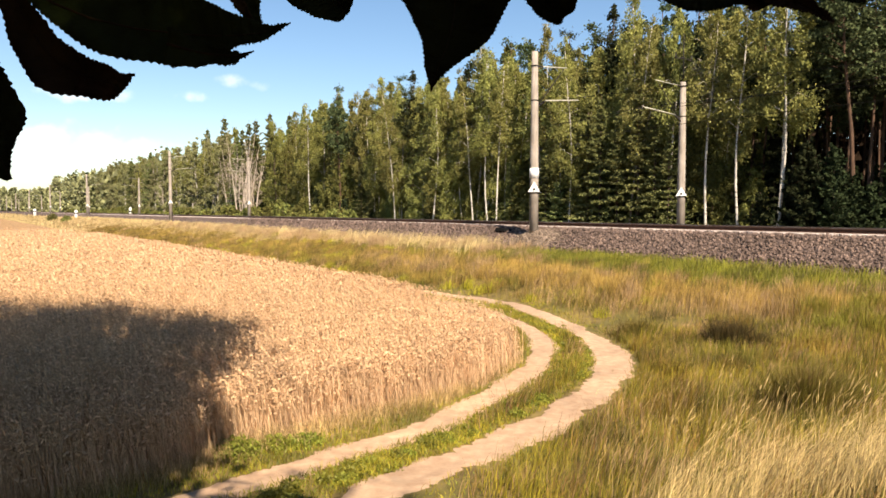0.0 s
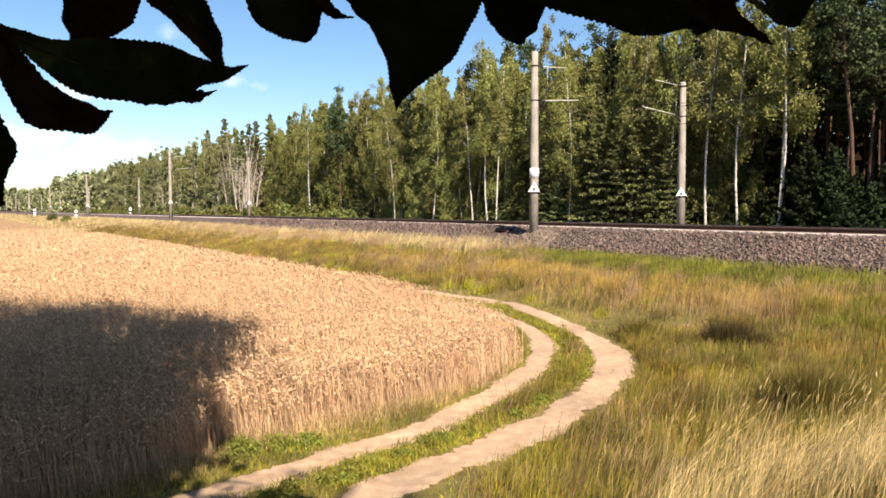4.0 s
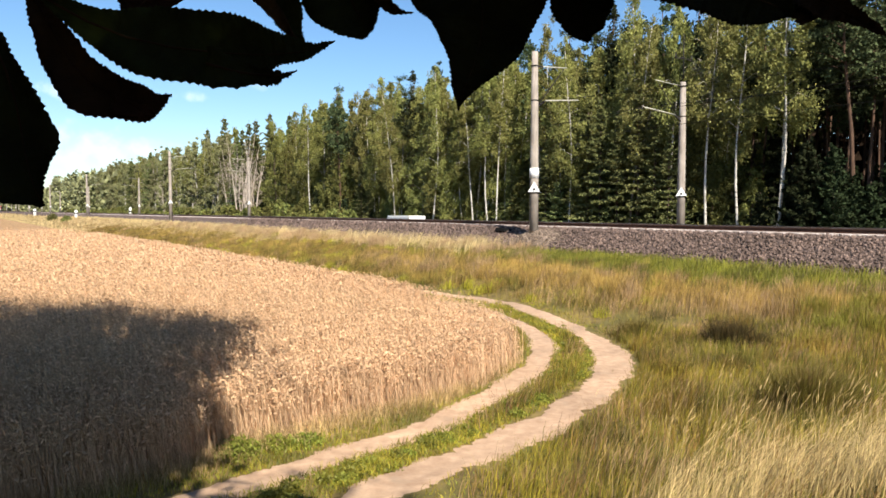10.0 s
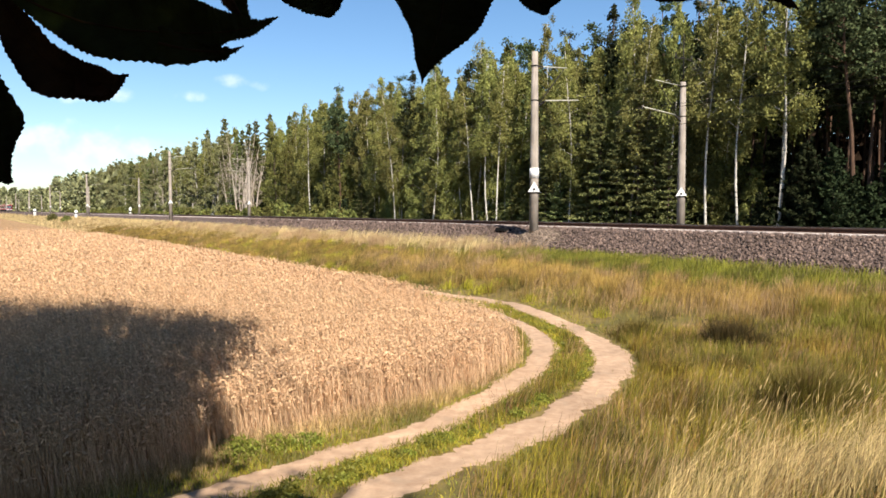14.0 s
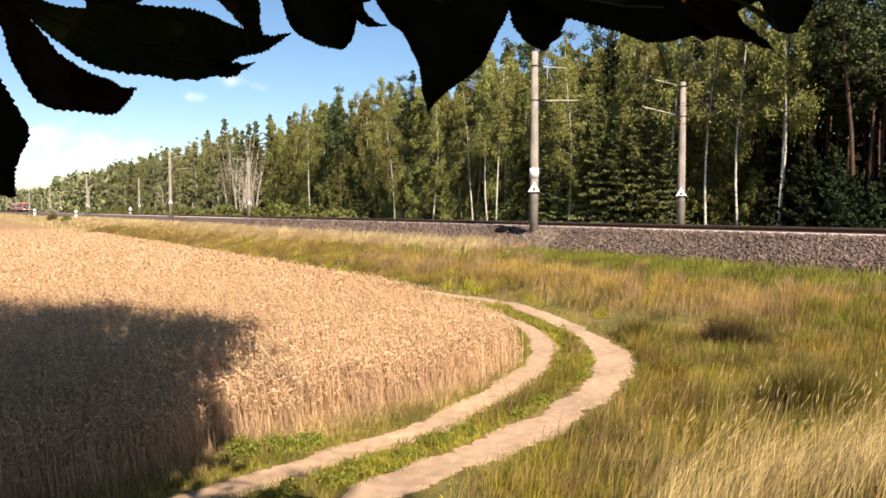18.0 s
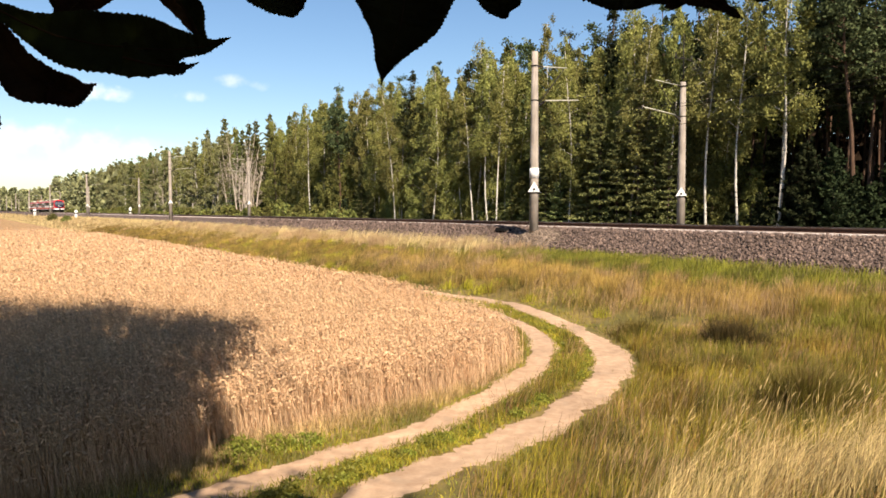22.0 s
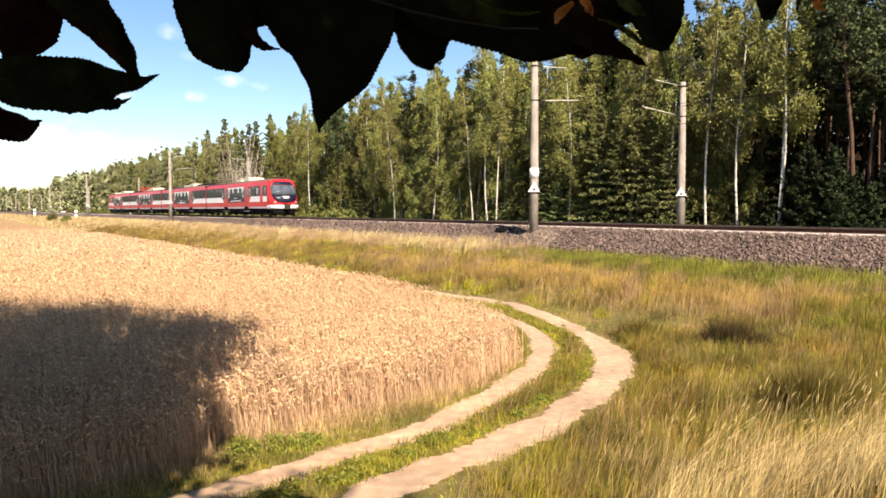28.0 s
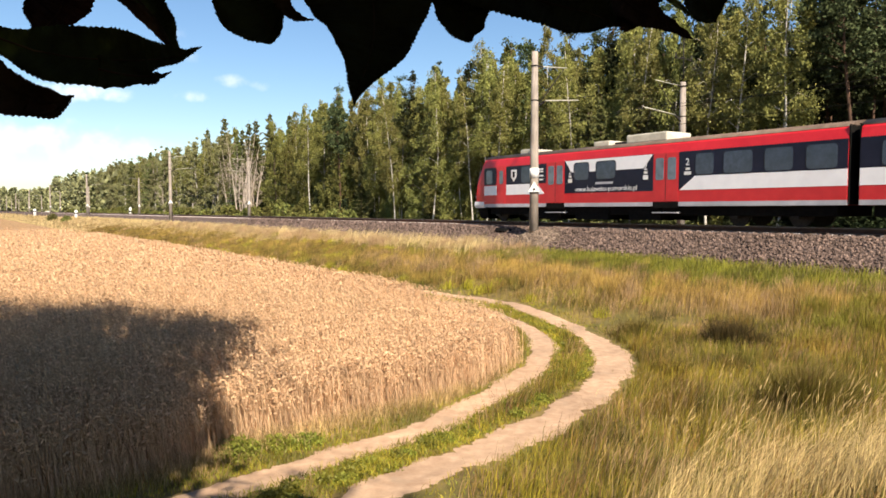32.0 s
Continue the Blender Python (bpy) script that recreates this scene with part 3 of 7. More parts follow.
    axis = unit(go * nod + np.array([0, 0, 1.0]) * np.cos(nod * 1.2))
    L = (rng.uniform(0.06, 0.1, n) * np.minimum(big, 2))[:, None]
    W = (rng.uniform(0.009, 0.015, n) * big)[:, None]
    q = unit(np.cross(axis, rng.normal(size=(n, 3))))
    p = np.cross(axis, q)
    mid = top + axis * L * 0.45
    ear_v = np.stack([top, mid + q * W, mid + p * W, mid - q * W, mid - p * W, top + axis * L], 1).reshape(-1, 3)
    f = np.array([[0, 1, 5], [0, 5, 3], [0, 2, 5], [0, 5, 4]])
    ear_t = (np.arange(n)[:, None, None] * 6 + f[None]).reshape(-1, 3)
    # dry curled leaves on every second stalk
    some = rng.random(n) < 0.35
    k = int(some.sum())
    lb = base[some].copy()
    lb[:, 2] = np.maximum(lb[:, 2], rng.uniform(0.1, 0.65, k))
    leaf_v, leaf_t = blades(rng, lb, rng.uniform(0.12, 0.28, k), 0.008 * big[some], rng.uniform(0.3, 1.1, k), rng.uniform(0, 6.28, k))
    v, t = merge((stem_v, stem_t), (ear_v, ear_t), (leaf_v, leaf_t))
    ob = soup("wheat", v, t, STRAW)
    tagged(ob, "ripe golden wheat stalks with nodding ears", "wheat", kind="stuff")


wheat_field()


# ---- grass ----
def on_rut(X, Y, margin=0.0):
    res = np.zeros(len(X), bool)
    for pts, half in ((RUT_A, 0.36), (RUT_B, 0.46)):
        line = smooth_line(pts, 260)
        d2 = np.full(len(X), 1e9)
        for p in line:
            d2 = np.minimum(d2, (X - p[0]) ** 2 + (Y - p[1]) ** 2)
        res |= d2 < (half + margin) ** 2
    return res


def off_track(X, Y):
    D, s = to_track(X, Y)
    return ~((D < 12.2) & (s > wheat_start(D) - 0.1)) & (D < 23.5)


def meadow(name, label, material, X, Y, h, w, lean, toward, rng, cut=0.0):
    keep = off_track(X, Y) & ~on_rut(X, Y, cut)
    X, Y = X[keep], Y[keep]
    n = len(X)
    base = np.stack([X, Y, height(X, Y) - 0.01], 1)
    r = np.hypot(X, Y)
    pick = lambda q: (q[keep] if np.ndim(q) else np.full(n, q))
    v, t = blades(rng, base, pick(h), pick(w) * np.clip(r / 14, 1, 8), pick(lean), pick(toward))
    ob = soup(name, v, t, material)
    tagged(ob, label, "grass", kind="stuff")


def tufts(rng, cx, cy, spread, each):
    k = len(cx)
    X = np.repeat(cx, each) + rng.normal(size=k * each) * np.repeat(spread, each)
    Y = np.repeat(cy, each) + rng.normal(size=k * each) * np.repeat(spread, each)
    return X, Y


def grasses():
    rng = np.random.default_rng(21)
    wind = radians(25)
    # mixed olive cover of the bank and verge
    n = 90000
    D = rng.uniform(9.5, 23.5, n)
    s = -18 + 150 * rng.random(n) ** 2.2
    X, Y = to_world(D, s)
    tan = (s > 26 + 3 * lumps(X, Y)) & (D > 14)
    for sel, label, material in ((~tan, "olive green mixed meadow grass on the railway bank", OLIVE), (tan, "tan brown mixed grass on the railway bank", BROWN_GRASS)):
        k = int(sel.sum())
        meadow("grass", label, material, X[sel], Y[sel], rng.uniform(0.08, 0.3, k), np.full(k, 0.006), rng.uniform(0.1, 0.8, k), rng.normal(wind, 1.3, k), rng, 0.05)
    # dry straw-coloured grass in patches
    cx, cy = to_world(rng.uniform(16.6, 22.8, 2600), -16 + 190 * rng.random(2600) ** 1.7)
    patch = lumps(cx * 0.35, cy * 0.35) + 0.5 * lumps(cx * 0.9 + 4, cy * 0.9)
    Dc, sc = to_track(cx, cy)
    ok = (patch > -0.25) & ~((Dc > 20.6) & (sc > 5) & (sc < rng.normal(26, 3, 2600))) & ~((Dc > 21) & (sc < 6)) & ~((Dc < 21.2) & (sc > 24) & (rng.random(2600) < 0.8))
    X, Y = tufts(rng, cx[ok], cy[ok], rng.uniform(0.1, 0.35, ok.sum()), 22)
    n = len(X)
    meadow("dry_grass", "tall dry straw-coloured grass swaying on the bank", DRY, X, Y, rng.uniform(0.3, 0.75, n), 0.006 + 0 * X, rng.uniform(0.15, 0.7, n), rng.normal(wind, 0.6, n), rng)
    # russet belts half way up the bank
    cx, cy = to_world(rng.normal(19.4, 0.9, 1300), -14 + 110 * rng.random(1300) ** 1.4)
    ok = lumps(cx * 0.5 + 2, cy * 0.5) > 0.0
    X, Y = tufts(rng, cx[ok], cy[ok], rng.uniform(0.1, 0.3, ok.sum()), 22)
    n = len(X)
    meadow("russet_grass", "reddish brown dried weeds and grass on the bank", RUST_GRASS, X, Y, rng.uniform(0.2, 0.62, n), 0.006 + 0 * X, rng.uniform(0.05, 0.45, n), rng.normal(wind, 0.8, n), rng)
    # pale plumes along the crest of the bank
    cx, cy = to_world(rng.normal(22.6, 0.55, 800), 29 + 160 * rng.random(800) ** 1.3)
    X, Y = tufts(rng, cx, cy, rng.uniform(0.15, 0.5, 800), 22)
    n = len(X)
    meadow("plume_grass", "pale plumed grass along the crest of the bank", PLUME, X, Y, rng.uniform(0.3, 0.9, n), rng.uniform(0.003, 0.007, n), rng.uniform(0.2, 0.7, n), rng.normal(wind, 0.5, n), rng)
    cx, cy = to_world(rng.uniform(20.0, 22.8, 600), 52 + 120 * rng.random(600) ** 1.2)
    X, Y = tufts(rng, cx, cy, rng.uniform(0.2, 0.6, 600), 18)
    n = len(X)
    meadow("plume_grass", "pale plumed grass over the far bank", PLUME, X, Y, rng.uniform(0.3, 0.8, n), rng.uniform(0.004, 0.007, n), rng.uniform(0.2, 0.7, n), rng.normal(wind, 0.5, n), rng)
    # brown thatch and rushes on the lower bank
    cx, cy = to_world(rng.uniform(17.0, 21.2, 1500), 8 + 130 * rng.random(1500) ** 1.4)
    X, Y = tufts(rng, cx, cy, rng.uniform(0.1, 0.4, 1500), 22)
    n = len(X)
    meadow("bank_rushes", "brown and olive rushes on the lower bank", BROWN_GRASS, X, Y, rng.uniform(0.2, 0.55, n), rng.uniform(0.004, 0.009, n), rng.uniform(0.2, 0.8, n), rng.normal(wind, 0.9, n), rng)
    # dark tufts scattered over the bank
    cx, cy = to_world(rng.uniform(16.8, 22.4, 420), -8 + 120 * rng.random(420) ** 1.5)
    X, Y = tufts(rng, cx, cy, rng.uniform(0.08, 0.25, 420), 26)
    n = len(X)
    meadow("bank_tufts", "dark olive grass tufts dotted over the bank", TUSSOCK, X, Y, rng.uniform(0.2, 0.5, n), 0.008 + 0 * X, rng.uniform(0.1, 0.7, n), rng.normal(wind, 1.2, n), rng)
    # rounded clumps standing apart on the bank
    kinds = ((OLIVE, "rounded olive grass clumps on the bank", 150, 16.4, 21.6, -16, 60, 0.5), (TUSSOCK, "dark green rounded clumps on the bank", 90, 16.4, 21.4, -16, 48, 0.45),
             (RUST_GRASS, "upright rust-brown weed clumps on the bank", 230, 18.5, 20.3, 2, 25, 0.62), (DRY, "bleached upright grass clumps on the bank", 90, 18.0, 21.2, -6, 36, 0.7),
             (DARK_GRASS, "dark brown weed clumps on the bank", 60, 16.8, 20.6, -10, 40, 0.45), (BROWN_GRASS, "brown leaning grass clumps on the lower bank", 320, 16.8, 21.6, 20, 100, 0.55), (PLUME, "pale plumed clumps along the bank", 130, 21.3, 22.8, 24, 100, 0.75))
    for material, label, k, d0, d1, s0, s1, tall in kinds:
        cx, cy = to_world(rng.uniform(d0, d1, k), rng.uniform(s0, s1, k))
        spread = rng.uniform(0.12, 0.34, k)
        X, Y = tufts(rng, cx, cy, spread, 130)
        n = len(X)
        away = np.arctan2(Y - np.repeat(cy, 130), X - np.repeat(cx, 130))
        off = np.hypot(Y - np.repeat(cy, 130), X - np.repeat(cx, 130)) / np.repeat(spread, 130)
        H = np.repeat(rng.uniform(0.55, 1.15, k) * tall, 130) * np.clip(1.1 - 0.22 * off, 0.35, 1.1) * rng.uniform(0.75, 1.1, n)
        meadow("grass_clumps", label, material, X, Y, H, rng.uniform(0.004, 0.008, n), np.clip(0.14 * off, 0.05, 0.6) + rng.uniform(0, 0.2, n), np.where(rng.random(n) < 0.6, away, wind + rng.normal(0, 0.5, n)), rng, 0.1)
    # fresh green belt below the ballast
    n = 46000
    D = rng.normal(21.6, 0.7, n)
    s = -20 + 47 * rng.random(n) ** 0.9
    X, Y = to_world(D, s)
    meadow("green_grass", "fresh green grass below the ballast shoulder", GREEN, X, Y, rng.uniform(0.15, 0.42, n), 0.008 + 0 * X, rng.uniform(0.1, 0.6, n), rng.normal(wind, 1.0, n), rng)
    n = 12000
    X, Y = to_world(rng.normal(21.9, 0.55, n), rng.normal(23.0, 5.0, n))
    meadow("green_grass", "bright green grass patch below the mast", GREEN, X, Y, rng.uniform(0.15, 0.36, n), 0.008 + 0 * X, rng.uniform(0.1, 0.6, n), rng.normal(wind, 1.0, n), rng)
    # dry cover of the far verge between field and line
    n = 9000
    X, Y = to_world(rng.uniform(11, 23, n), 120 + 480 * rng.random(n) ** 1.5)
    meadow("far_verge_grass", "pale dry grass on the far verge of the field", PLUME, X, Y, rng.uniform(0.3, 0.8, n), 0.012 + 0 * X, rng.uniform(0.1, 0.6, n), rng.normal(wind, 0.8, n), rng)
    # the meadow in the foreground, in clumps of differing height
    names = (("olive_clumps", "olive meadow grass clumps beside the track", OLIVE, 1500, 0.7), ("green_clumps", "fresh green grass clumps beside the track", GREEN, 1100, 0.6), ("blond_clumps", "dry blond grass clumps among the meadow", DRY, 420, 0.85), ("russet_clumps", "reddish brown dry stalks in the meadow", RUST_GRASS, 200, 0.9), ("rush_clumps", "dark rushy grass clumps in the meadow", DARK_GRASS, 200, 0.75))
    for name, label, material, k, tall in names:
        cx = rng.uniform(0.6, 14, k)
        cy = 5.0 + 14 * rng.random(k) ** 1.1
        X, Y = tufts(rng, cx, cy, rng.uniform(0.08, 0.4, k), 38)
        H = np.repeat(rng.uniform(0.2, 0.62, k) * tall, 38) * rng.uniform(0.5, 1.2, k * 38)
        n = len(X)
        meadow(name, label, material, X, Y, H, rng.uniform(0.004, 0.01, n), rng.uniform(0.1, 0.8, n), np.repeat(rng.normal(wind, 1.0, k), 38) + rng.normal(0, 0.5, n), rng, 0.15)
    n = 26000
    X, Y = rng.uniform(0.3, 14, n), 5.0 + 14 * rng.random(n)
    meadow("meadow_undergrowth", "short olive undergrowth of the meadow", OLIVE, X, Y, rng.uniform(0.06, 0.22, n), rng.uniform(0.006, 0.014, n), rng.uniform(0.2, 0.9, n), rng.uniform(0, 6.28, n), rng, 0.06)
    # rounded green and olive mounds between the track and the tussocks
    for material, label, k in ((GREEN, "rounded green grass mounds in the meadow", 60), (OLIVE, "rounded olive grass mounds in the meadow", 80), (TUSSOCK, "dark green grass mounds in the meadow", 34)):
        cx = rng.uniform(3.2, 13, k)
        cy = rng.uniform(8.0, 19.0, k)
        spread = rng.uniform(0.12, 0.38, k)
        X, Y = tufts(rng, cx, cy, spread, 150)
        n = len(X)
        dx, dy = X - np.repeat(cx, 150), Y - np.repeat(cy, 150)
        off = np.hypot(dx, dy) / np.repeat(spread, 150)
        H = np.repeat(rng.uniform(0.25, 0.6, k), 150) * np.clip(1.15 - 0.25 * off, 0.3, 1.1) * rng.uniform(0.75, 1.1, n)
        meadow("grass_mounds", label, material, X, Y, H, rng.uniform(0.004, 0.009, n), np.clip(0.16 * off, 0.05, 0.7) + rng.uniform(0, 0.2, n), np.where(rng.random(n) < 0.6, np.arctan2(dy, dx), wind + rng.normal(0, 0.5, n)), rng, 0.1)
    # long pale stems bowing in the wind, close to the viewer
    cx = rng.uniform(1.5, 10.5, 1050)
    cy = 5.0 + 7.0 * rng.random(1050) ** 1.3
    ok = (cy < 5.4 + 0.66 * (cx - 0.3)) & (cx > 1.6)
    k = int(ok.sum())
    X, Y = tufts(rng, cx[ok], cy[ok], rng.uniform(0.06, 0.3, k), 20)
    n = len(X)
    H = np.repeat(rng.uniform(0.35, 0.8, k), 20) * rng.uniform(0.7, 1.15, n)
    meadow("pale_grass", "long pale bleached grass stems bowed by the wind", DRY, X, Y, H, rng.uniform(0.003, 0.0065, n), rng.uniform(0.45, 1.05, n), np.repeat(rng.normal(wind, 0.5, k), 20) + rng.normal(0, 0.3, n), rng, 0.3)
    # tall stems with drooping seed heads
    n = 3200
    X = rng.uniform(1.4, 11, n)
    Y = 5.0 + 8 * rng.random(n) ** 1.7
    ok = ~on_rut(X, Y, 0.3) & off_track(X, Y) & ((Y < 5.2 + 0.7 * X) | (rng.random(n) < 0.25))
    X, Y = X[ok], Y[ok]
    n = len(X)
    base = np.stack([X, Y, height(X, Y) - 0.01], 1)
    h, lean, toward = rng.uniform(0.5, 1.2, n), rng.uniform(0.3, 0.95, n), rng.normal(wind, 0.4, n)
    stems = blades(rng, base, h, rng.uniform(0.003, 0.005, n), lean, toward)
    go = np.stack([np.cos(toward), np.sin(toward), np.zeros(n)], 1) * (lean * h)[:, None]
    lift = np.zeros((n, 3))
    lift[:, 2] = h
    mid = base + lift * 0.55 + go * 0.3
    tip = base + lift * np.sqrt(np.maximum(1 - lean ** 2 * 0.6, 0.1))[:, None] + go
    along = unit(tip - mid)
    across = unit(np.cross(along, rng.normal(size=(n, 3))))
    L, W = rng.uniform(0.08, 0.18, n)[:, None], rng.uniform(0.0022, 0.0042, n)[:, None]
    heads = np.stack([tip - along * L * 0.6, tip + across * W, tip + along * L * 0.4, tip - across * W], 1).reshape(-1, 3)
    q = np.arange(n)[:, None] * 4
    v, t = merge(stems, (heads, np.concatenate([q + np.array([[0, 1, 2]]), q + np.array([[0, 2, 3]])])))
    tagged(soup("seed_stems", v, t, DRY), "tall thin pale grass stems with drooping seed heads", "grass", kind="stuff")
    # dry fringe along the foot of the wheat
    n = 16000
    De = rng.uniform(-5, 11.6, n)
    X, Y = to_world(De, wheat_start(De) - 0.05 - np.abs(rng.normal(size=n)) * 0.3)
    meadow("wheat_fringe", "short dry tan grass and fallen straw along the wheat", DRY, X, Y, rng.uniform(0.06, 0.34, n), rng.uniform(0.004, 0.008, n), rng.uniform(0.1, 0.9, n), rng.uniform(0, 6.28, n), rng, 0.04)
    # short green strip between and beside the ruts
    n = 80000
    u = rng.random(n)
    la, lb = smooth_line(RUT_A, 400), smooth_line(RUT_B, 400)
    k = np.clip((u ** 1.2 * 330 + 25).astype(int), 0, 399)
    f = np.where(rng.random(n) < 0.55, rng.uniform(0.15, 0.85, n), rng.uniform(-0.75, 0.2, n))
    f = np.where(rng.random(n) < 0.12, rng.uniform(1.0, 1.7, n), f)
    P = la[k] * (1 - f[:, None]) + lb[k] * f[:, None] + rng.normal(size=(n, 2)) * 0.06
    half = rng.random(n) < 0.5
    meadow("verge_grass", "short olive grass beside the wheel ruts", OLIVE, P[half, 0], P[half, 1], rng.uniform(0.02, 0.15, n)[half], np.full(int(half.sum()), 0.008), rng.uniform(0.2, 0.9, n)[half], rng.uniform(0, 6.28, n)[half], rng, -0.12)
    P = P[~half]
    n = len(P)
    u = u[:n]
    meadow("verge_grass", "short green grass between and beside the wheel ruts", GREEN, P[:, 0], P[:, 1], rng.uniform(0.02, 0.09, n), 0.008 + 0 * u, rng.uniform(0.2, 0.9, n), rng.uniform(0, 6.28, n), rng, -0.07)


grasses()


def weed_clump(name, label, material, x, y, size, tall, leaves, seed, leaf=0.05, stalks=60):
    rng = np.random.default_rng(seed)
    d = unit(rng.normal(size=(leaves, 3))) * (rng.random(leaves) ** 0.5)[:, None]
    c = d * np.array([size, size, tall])
    c[:, 2] = np.abs(c[:, 2])
    gz = float(height(np.array([x]), np.array([y]))[0])
    c += np.array([x, y, gz])
    v, t = sprays(rng, c, leaf)
    base = np.repeat(np.array([[x, y, gz - 0.02]]), stalks, 0) + np.concatenate([rng.normal(size=(stalks, 2)) * size * 0.4, np.zeros((stalks, 1))], 1)
    bv, bt = blades(rng, base, tall * rng.uniform(0.5, 1.25, stalks), np.full(stalks, 0.012), rng.uniform(0.05, 0.5, stalks), rng.uniform(0, 6.28, stalks))
    v, t = merge((v, t), (bv, bt))
    ob = soup(name, v, t, material)
    return tagged(ob, label, "weed", kind="stuff" if name == "weed" else "")


def weeds():
    low = "low leafy green weed clump at the edge of the track"
    for k, (x, y, sz, tl, nl) in enumerate([(-2.75, 9.45, 0.34, 0.28, 1100), (-1.95, 9.95, 0.34, 0.14, 700), (-2.3, 9.75, 0.3, 0.2, 600), (-1.75, 8.05, 0.16, 0.22, 260)]):
        weed_clump("weed", low, WEED, x, y, sz, tl, nl, 40 + k, 0.045)
    la, lb = smooth_line(RUT_A, 400), smooth_line(RUT_B, 400)
    rng = np.random.default_rng(17)
    for k in range(64):
        i = int(rng.uniform(85, 300))
        f = rng.uniform(0.34, 0.66)
        p = la[i] * (1 - f) + lb[i] * f
        weed_clump("weed", "flat leafy weed patch between the wheel ruts", WEED, p[0], p[1], rng.uniform(0.1, 0.28), rng.uniform(0.05, 0.14), 260, 140 + k, 0.04)
    weed_clump("weed", "pale flowering weed standing among the wheat", STRAW, -4.05, 12.8, 0.16, 0.95, 120, 190, 0.05)
    for k, (x, y, sz, tl, nb) in enumerate([(5.85, 11.4, 0.5, 0.82, 3200), (6.5, 11.8, 0.4, 0.62, 1500), (6.9, 17.2, 0.5, 0.75, 1900), (7.4, 16.9, 0.4, 0.5, 1000), (4.6, 14.2, 0.35, 0.4, 700), (5.1, 18.6, 0.5, 0.55, 900), (8.4, 10.6, 0.4, 0.6, 800)]):
        rng = np.random.default_rng(300 + k)
        bx, by = x + rng.normal(size=nb) * sz * 0.45, y + rng.normal(size=nb) * sz * 0.45
        base = np.stack([bx, by, height(bx, by) - 0.02], 1)
        out_way = np.arctan2(by - y, bx - x)
        v, t = blades(rng, base, tl * rng.uniform(0.6, 1.1, nb), rng.uniform(0.005, 0.011, nb), rng.uniform(0.05, 0.6, nb), out_way + rng.normal(0, 0.6, nb))
        thing = new("tussock")
        soup("grass_mass", v, t, DARK_GRASS if k in (2, 3) else TUSSOCK, thing)
        nd = nb // 6
        bx, by = x + rng.normal(size=nd) * sz * 0.4, y + rng.normal(size=nd) * sz * 0.4
        base = np.stack([bx, by, height(bx, by) - 0.02], 1)
        v, t = blades(rng, base, tl * rng.uniform(0.3, 1.25, nd), rng.uniform(0.004, 0.008, nd), rng.uniform(0.1, 0.7, nd), rng.uniform(0, 6.28, nd))
        soup("dead_growth", v, t, BROWN_GRASS, thing)["label"] = "brown dead stalks"
        tagged(thing, "dark rounded grass tussock standing in the meadow", "grass tussock")
    for k, (x, y) in enumerate([(10.5, 18.0), (11.2, 18.5), (11.7, 17.6), (10.3, 16.9), (9.5, 17.4), (12.3, 18.4), (9.9, 18.9), (10.9, 15.9)]):
        weed_clump("bush", "yellow-green flowering weed clump in the meadow", YELLOW, x, y, 0.55, 0.62, 800, 80 + k, 0.04, 420)
    for k, (D, s, sz, tl) in enumerate([(20.0, 202.0, 1.4, 1.9), (20.2, 176.0, 1.2, 1.5)]):
        X, Y = to_world(D, s)
        weed_clump("bush", "dark green rounded bush beside the railway", ALDER_LEAF, X, Y, sz, tl, 900, 95 + k, 0.3)


weeds()

